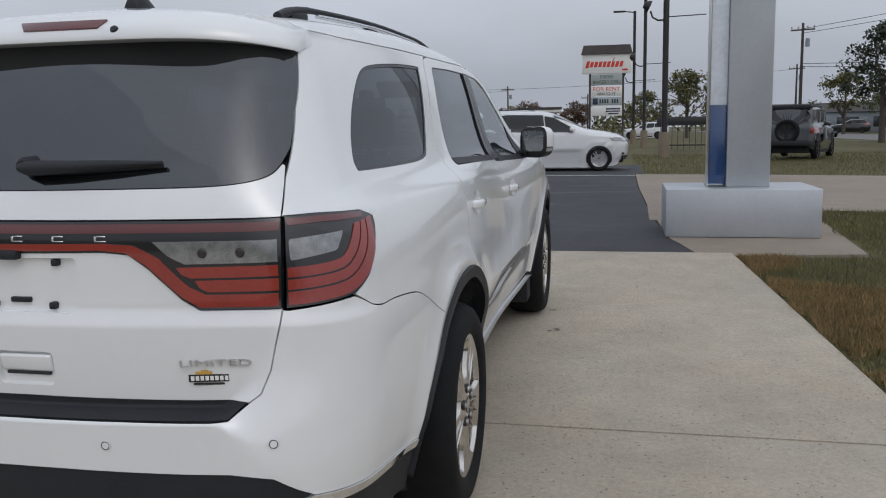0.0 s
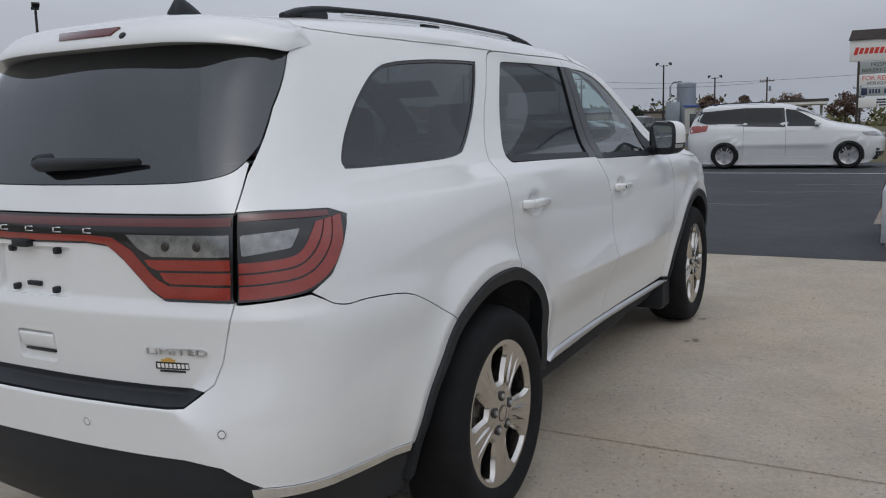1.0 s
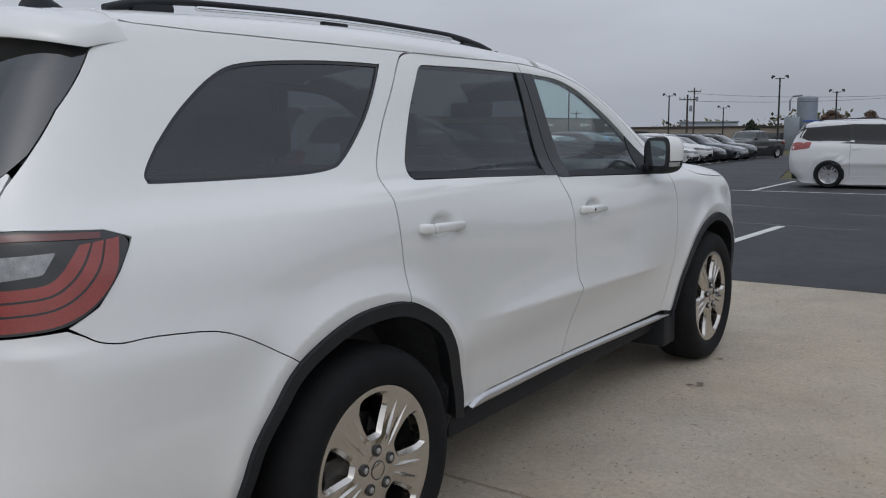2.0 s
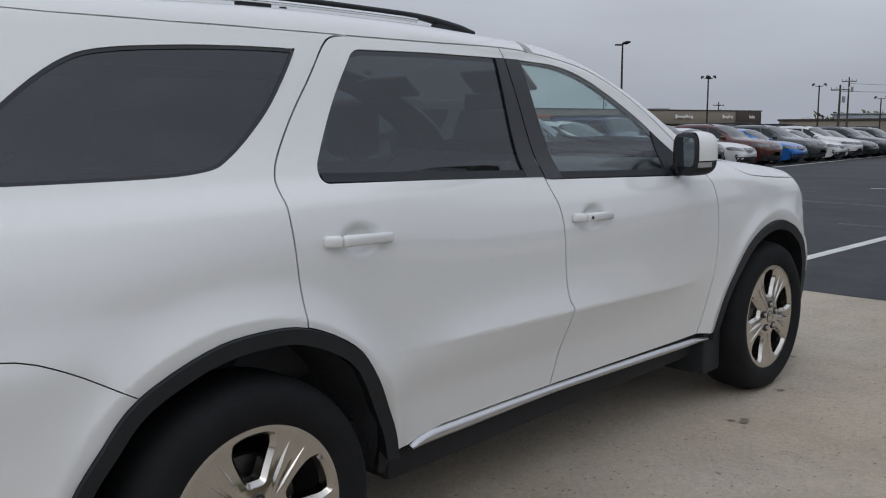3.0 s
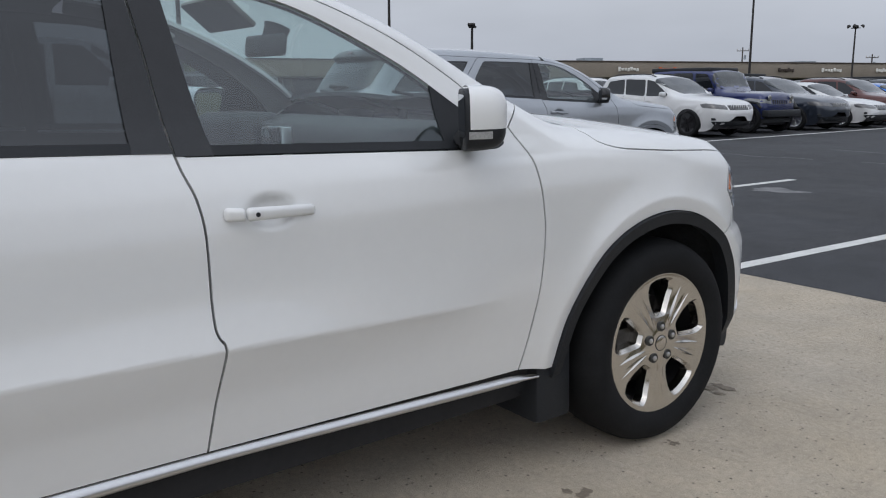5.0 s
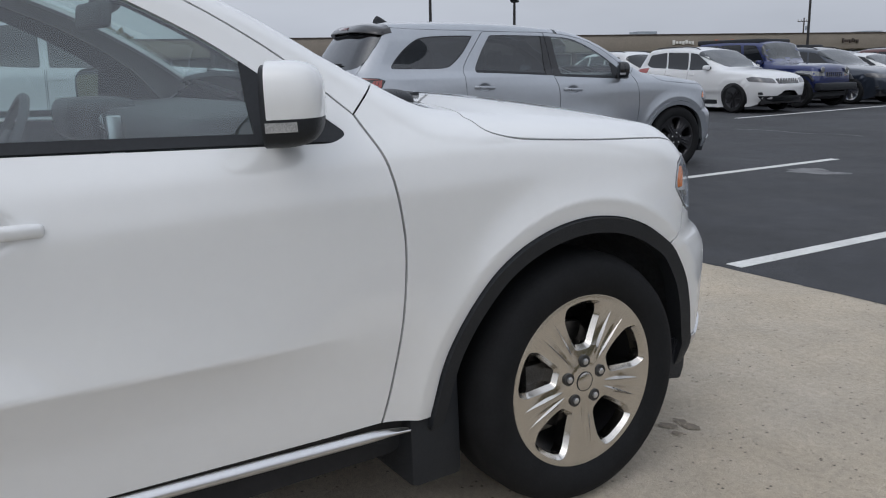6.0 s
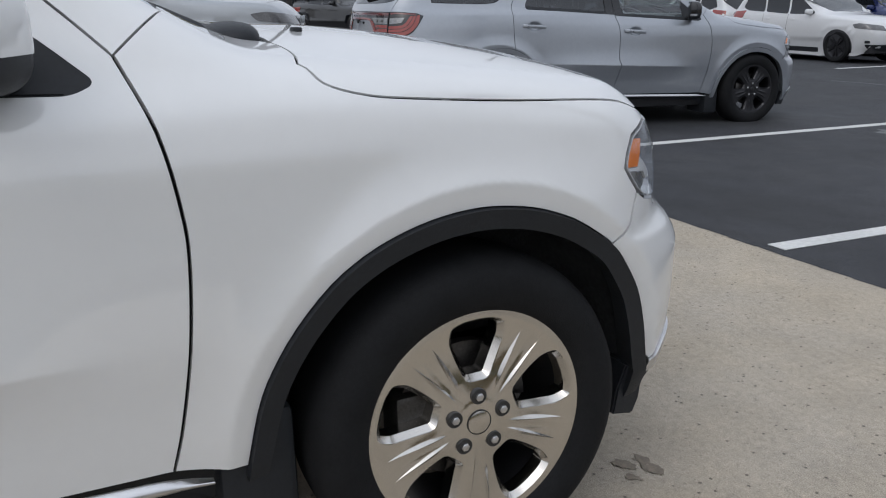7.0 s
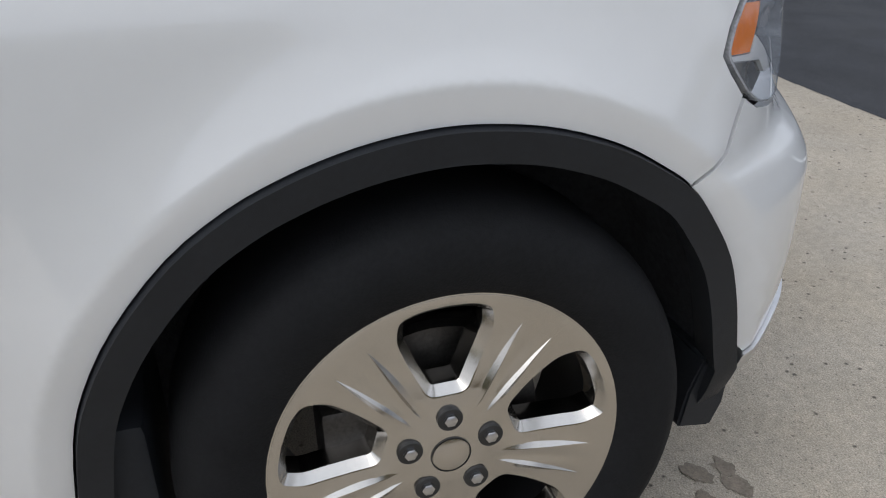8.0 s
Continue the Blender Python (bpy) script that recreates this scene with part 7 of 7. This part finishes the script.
for x, y, h, a in ((-71.5, 105.9, 7.0, 30), (-35.1, 102, 7.7, 20), (-13.5, 106.5, 6.6, 10), (-28.6, 82.2, 5.8, 20), (-60, 119, 6.0, 20), (13.4, 62, 8.2, -20), (19, 95, 7.5, -20), (-3.5, 108, 5.4, 5), (26, 104, 6.8, -15)):
    utility_pole(x, y, h, a)
for a, b in (((13.4, 62, 7.8), (33, 32, 9.5)), ((13.4, 62, 7.5), (33, 32, 8.9)), ((13.4, 62, 5.2), (34, 52, 4.9)), ((13.4, 62, 5.4), (34, 52, 5.6)), ((-35.1, 102, 7.0), (-13.5, 106.5, 6.2)), ((-13.5, 106.5, 6.2), (19, 95, 7.0)), ((-28.6, 82.2, 5.2), (-13.5, 106.5, 6.0))):
    sag = [tuple(np.array(a) * (1 - t) + np.array(b) * t - np.array((0, 0, 1.2 * t * (1 - t)))) for t in np.linspace(0, 1, 9)]
    tagged(part("cable", tube(sag, .018, 5), POLE, None, "", LOT), "thin overhead cable between the poles", "cable", "overhead cables")

# the strip of shops
mall = empty("shop_building", LOT @ pose(0, 0, 0), "long low tan shopping strip with dark shop fronts", "building")
P0, P1 = Vector((-99, 22, 0)), Vector((-57.6, 126.4, 0))
run = (P1 - P0).length
frame_m = Matrix.Translation(P0) @ pose(0, 0, 0, 0, 0, math.degrees(math.atan2((P1 - P0).y, (P1 - P0).x)))
part("wall", boxes((0, .5, 0, run, 22, 4.3)), PALE_WALL, mall, "", frame_m)
part("fascia", boxes((0, -1.6, 2.75, run - .5, .5, 4.65), bevel=.03), FASCIA, mall, "tan fascia band", frame_m)
part("fascia_cap", boxes((-.1, -1.7, 4.65, run - .4, .6, 4.80), bevel=.02), FASCIA_DARK, mall, "", frame_m)
part("dark_bay", boxes((run - 5.4, -1.75, 2.70, run - .6, -1.58, 4.62), bevel=.02), FASCIA_DARK, mall, "dark end shop fascia", frame_m)
for k in range(int(run // 6)):
    x = 3 + 6 * k
    part("shop_window", boxes((x - 2.6, .40, .4, x + 2.6, .52, 2.6), bevel=.02), STORE_GLASS, mall, "", frame_m)
    part("pier", boxes((x - 3.2, .30, 0, x - 2.7, .55, 2.75), bevel=.02), FASCIA_DARK, mall, "", frame_m)
for x, w, material in ((run - 44.9, 2.9, SIGN_WHITE), (run - 38.9, 3.6, SIGN_ORANGE), (run - 22, 2.4, FASCIA_DARK), (run - 15, 3.2, SIGN_WHITE), (run - 7.0, 1.9, SIGN_WHITE), (run - 2.4, 1.0, SIGN_WHITE)):
    pieces_n = 7
    part("shop_sign", boxes(*[(x - w / 2 + w * j / pieces_n, -1.80, 3.50 + (.10 if j % 3 else 0), x - w / 2 + w * (j + .72) / pieces_n, -1.64, 3.90 + (.16 if j % 4 == 0 else 0)) for j in range(pieces_n)], bevel=.02), material, mall, "shop sign pieces", frame_m)
for a, b in ((run - 48, 5.4), (run - 80, 5.3), (run - 15, 5.2)):
    part("roof_unit", boxes((a, 5, 4.3, a + 2.6, 8, b), bevel=.05), METAL_WALL, mall, "", frame_m)


def shed(x, y, w, d, h, turn, wall_mat, roof_mat, label, pitch=0.0, doors=0):
    b = empty("building", at_lot(x, y, turn), label, "building", "far buildings")
    part("wall", boxes((-w / 2, -d / 2, 0, w / 2, d / 2, h), bevel=.03), wall_mat, b)
    if pitch:
        bm = bmesh.new()
        e = .4
        v = [bm.verts.new(p) for p in ((-w / 2 - e, -d / 2 - e, h), (w / 2 + e, -d / 2 - e, h), (w / 2 + e, d / 2 + e, h), (-w / 2 - e, d / 2 + e, h), (-w / 2 - e, 0, h + pitch), (w / 2 + e, 0, h + pitch))]
        for f in ((0, 1, 5, 4), (2, 3, 4, 5), (0, 4, 3), (1, 2, 5), (3, 2, 1, 0)):
            bm.faces.new([v[i] for i in f])
        part("roof", bm, roof_mat, b)
    else:
        part("roof", boxes((-w / 2 - .2, -d / 2 - .2, h, w / 2 + .2, d / 2 + .2, h + .25), bevel=.03), roof_mat, b)
    for k in range(doors):
        q = -w / 2 + w * (k + .5) / doors
        part("window", boxes((q - w / doors * .3, -d / 2 - .06, h * .25, q + w / doors * .3, -d / 2 + .05, h * .75), bevel=.02), STORE_GLASS, b)
    return b


shed(-47, 142, 9, 8, 4.2, 20, METAL_WALL, METAL_WALL, "pale grey shed beside the shops", doors=2)
shed(-19.5, 112, 9, 7, 3.4, 8, PALE_WALL, BANNER_BLUE, "pale building with a blue roof edge", doors=3)
shed(-37, 122, 26, 10, 3.0, 14, FASCIA, ROOF, "low tan building behind the lot", doors=6)
shed(-41, 1.0, 14, 8, 2.9, 90, PALE_WALL, ROOF, "pale block garage with a flat roof", doors=3)
shed(27, 126, 22, 9, 2.7, -14, METAL_WALL, ROOF, "low dark-roofed building beyond the street", 1.3, doors=5)
shed(40, 90, 14, 9, 3.4, -20, PALE_WALL, ROOF, "pale house with a dark roof", 2.2, doors=3)
silo = empty("silo", at_lot(-25.9, 114.6), "grey metal silo above a square bin house", "silo")
part("bin_house", boxes((-1.4, -1.3, 0, .5, 1.3, 4.2), bevel=.05), METAL_WALL, silo)
part("drum", lathe([(0, 6.9), (1.1, 6.75), (1.25, 6.6), (1.25, 0)], 24, "Z"), METAL_WALL, silo, "", pose(.95, .4, 0))
part("chute", tube([(-1.1, 0, 5.0), (-1.1, 0, 6.4), (-.7, 0, 6.9), (.4, 0, 6.95)], .12, 10), METAL_WALL, silo)
canopy = empty("filling_canopy", at_lot(-9.5, 107, 6), "dark-roofed filling station canopy on white slab", "canopy")
part("roof_slab", boxes((-2.6, -3, 3.15, 2.6, 3, 3.5), bevel=.03), SIGN_WHITE, canopy)
part("blue_band", boxes((-2.7, -3.1, 3.5, 2.7, 3.1, 3.8), bevel=.03), ROOF, canopy, "dark canopy roof edge")
for x in (-2.0, 2.0):
    part("column", boxes((x - .15, -.15, 0, x + .15, .15, 3.2), bevel=.02), PALE_WALL, canopy)
fence = empty("metal_fence", at_lot(5.6, 44, -2), "low dark metal fence on the grass", "fence")
for k in range(17):
    part("bar", boxes((-2.4 + .3 * k - .012, -.012, 0, -2.4 + .3 * k + .012, .012, 1.35)), POLE, fence)
part("rail", boxes((-2.5, -.03, 1.25, 2.5, .03, 1.33)), POLE, fence)
part("rail", boxes((-2.5, -.03, .18, 2.5, .03, .25)), POLE, fence)
part("cabinet", boxes((-2.6, .2, 1.25, 2.4, .9, 1.7), bevel=.03), FLAT_SIDE, fence)

# trees
BARK = mat("bark", (.075, .06, .048), .9, vary=.3, scale=6, bump=.6, grain=30)


def leaf_mat(name, color):
    m = mat(name, color, .75, vary=.4, scale=.9)
    n, l = m.node_tree.nodes, m.node_tree.links
    geo, wide, mul = n.new("ShaderNodeNewGeometry"), n.new("ShaderNodeMapRange"), n.new("ShaderNodeVectorMath")
    wide.inputs["To Min"].default_value, wide.inputs["To Max"].default_value = .55, 1.45
    mul.operation = "SCALE"
    b = n["Principled BSDF"]
    was = b.inputs["Base Color"].links[0].from_socket
    l.new(geo.outputs["Random Per Island"], wide.inputs["Value"])
    l.new(was, mul.inputs[0])
    l.new(wide.outputs[0], mul.inputs["Scale"])
    l.new(mul.outputs[0], b.inputs["Base Color"])
    return m


LEAF = dict(green=leaf_mat("leaf_green", (.055, .075, .028)), olive=leaf_mat("leaf_olive", (.10, .095, .035)), rust=leaf_mat("leaf_rust", (.105, .062, .042)), dark=leaf_mat("leaf_dark", (.030, .042, .024)))


def leaves(centres, size, per, seed):
    """Small leaf faces scattered round clump centres (x, y, z, radius)."""
    g = np.random.RandomState(seed)
    c = np.repeat(np.asarray(centres, float), per, axis=0)
    d = g.normal(0, 1, (len(c), 3))
    d /= np.linalg.norm(d, axis=1, keepdims=True)
    p = c[:, :3] + d * (c[:, 3:4] * (.35 + .65 * g.rand(len(c), 1) ** .5)) * (1, 1, .8)
    u = g.normal(0, 1, (len(c), 3))
    u /= np.linalg.norm(u, axis=1, keepdims=True)
    w = np.cross(u, d)
    w /= np.maximum(np.linalg.norm(w, axis=1, keepdims=True), 1e-6)
    s = size * (.6 + .8 * g.rand(len(c), 1))
    v = np.stack([p - u * s, p + w * s * .55, p + u * s, p - w * s * .55], 1).reshape(-1, 3)
    me = bpy.data.meshes.new("crown")
    me.from_pydata(v.tolist(), [], np.arange(len(v)).reshape(-1, 4).tolist())
    return me


def tree(x, y, h, spread, seed, leaf, label, size=.16, per=46, n=46):
    g = random.Random(seed)
    t = empty("tree", at_lot(x, y), label, "tree", "trees round the lot")
    part("trunk", tube([(0, 0, -.1), (g.uniform(-.1, .1), 0, h * .3), (g.uniform(-.2, .2), g.uniform(-.2, .2), h * .62)], [h * .030, h * .022, h * .012], 9), BARK, t)
    cs = []
    for k in range(8):
        a, b = g.uniform(0, 6.28), g.uniform(.32, .6)
        tip = (spread * .62 * math.cos(a), spread * .62 * math.sin(a), h * g.uniform(.5, .85))
        part("limb", tube([(0, 0, h * b * .8), (tip[0] * .5, tip[1] * .5, h * b * .8 + (tip[2] - h * b * .8) * .6), tip], [h * .012, h * .008, h * .003], 6), BARK, t)
    for k in range(n):
        a, q = g.uniform(0, 6.28), g.random() ** .5
        z = g.uniform(.25, 1.0)
        r = spread * q * math.sin(math.pi * min(.98, .18 + .80 * z)) ** .7
        cs.append((r * math.cos(a), r * math.sin(a), h * (.22 + .76 * z), spread * g.uniform(.14, .30)))
    part("crown", leaves(cs, size, per, seed), LEAF[leaf], t)
    return t


tree(7.4, 88, 6.9, 3.0, 1, "olive", "broad yellow-green tree beyond the street")
tree(11.2, 97, 6.2, 3.0, 2, "olive", "yellowing tree beyond the street")
tree(3.6, 108, 5.2, 3.2, 3, "olive", "low spreading tree beyond the street")
tree(17.0, 55, 7.2, 2.7, 4, "dark", "tall dark evergreen beside the street", .12, 70, 60)
tree(25, 100, 6.6, 3.6, 5, "olive", "rounded tree behind the far house")
tree(33, 112, 7.0, 4.0, 6, "green", "green tree behind the far house")
tree(-5.6, 118, 4.6, 2.6, 7, "rust", "reddish tree behind the canopy")
tree(-20.6, 109, 4.7, 1.7, 8, "rust", "small bare-looking reddish tree")
tree(-16.4, 108, 4.4, 1.9, 9, "rust", "small reddish tree beside the canopy")
tree(-12.2, 118, 4.6, 3.4, 10, "rust", "wide reddish tree behind the canopy")
tree(-27.5, 100, 3.4, 1.1, 11, "dark", "small dark evergreen at the lot's end")
tree(-54, 21.5, 3.0, 1.5, 12, "green", "small green tree at the side of the lot")
tree(-43, 10.6, 3.5, 1.5, 14, "olive", "small rounded tree beside the garage")
tree(10.5, 70, 4.4, 2.0, 13, "olive", "small tree along the street")
g = np.random.RandomState(21)
cs = []
for k in range(520):
    a = math.radians(g.uniform(-55, 105))
    d = 170 + g.rand() * 60
    cs.append((-d * math.sin(a), d * math.cos(a), g.rand() ** 1.5 * (4.2 + 1.5 * math.sin(a * 9)), 2.2 + 1.4 * g.rand()))
tagged(part("far_woods", leaves(cs, .55, 44, 22), LEAF["olive"], None, "", LOT), "hazy far tree line along the horizon", "trees", kind="stuff")
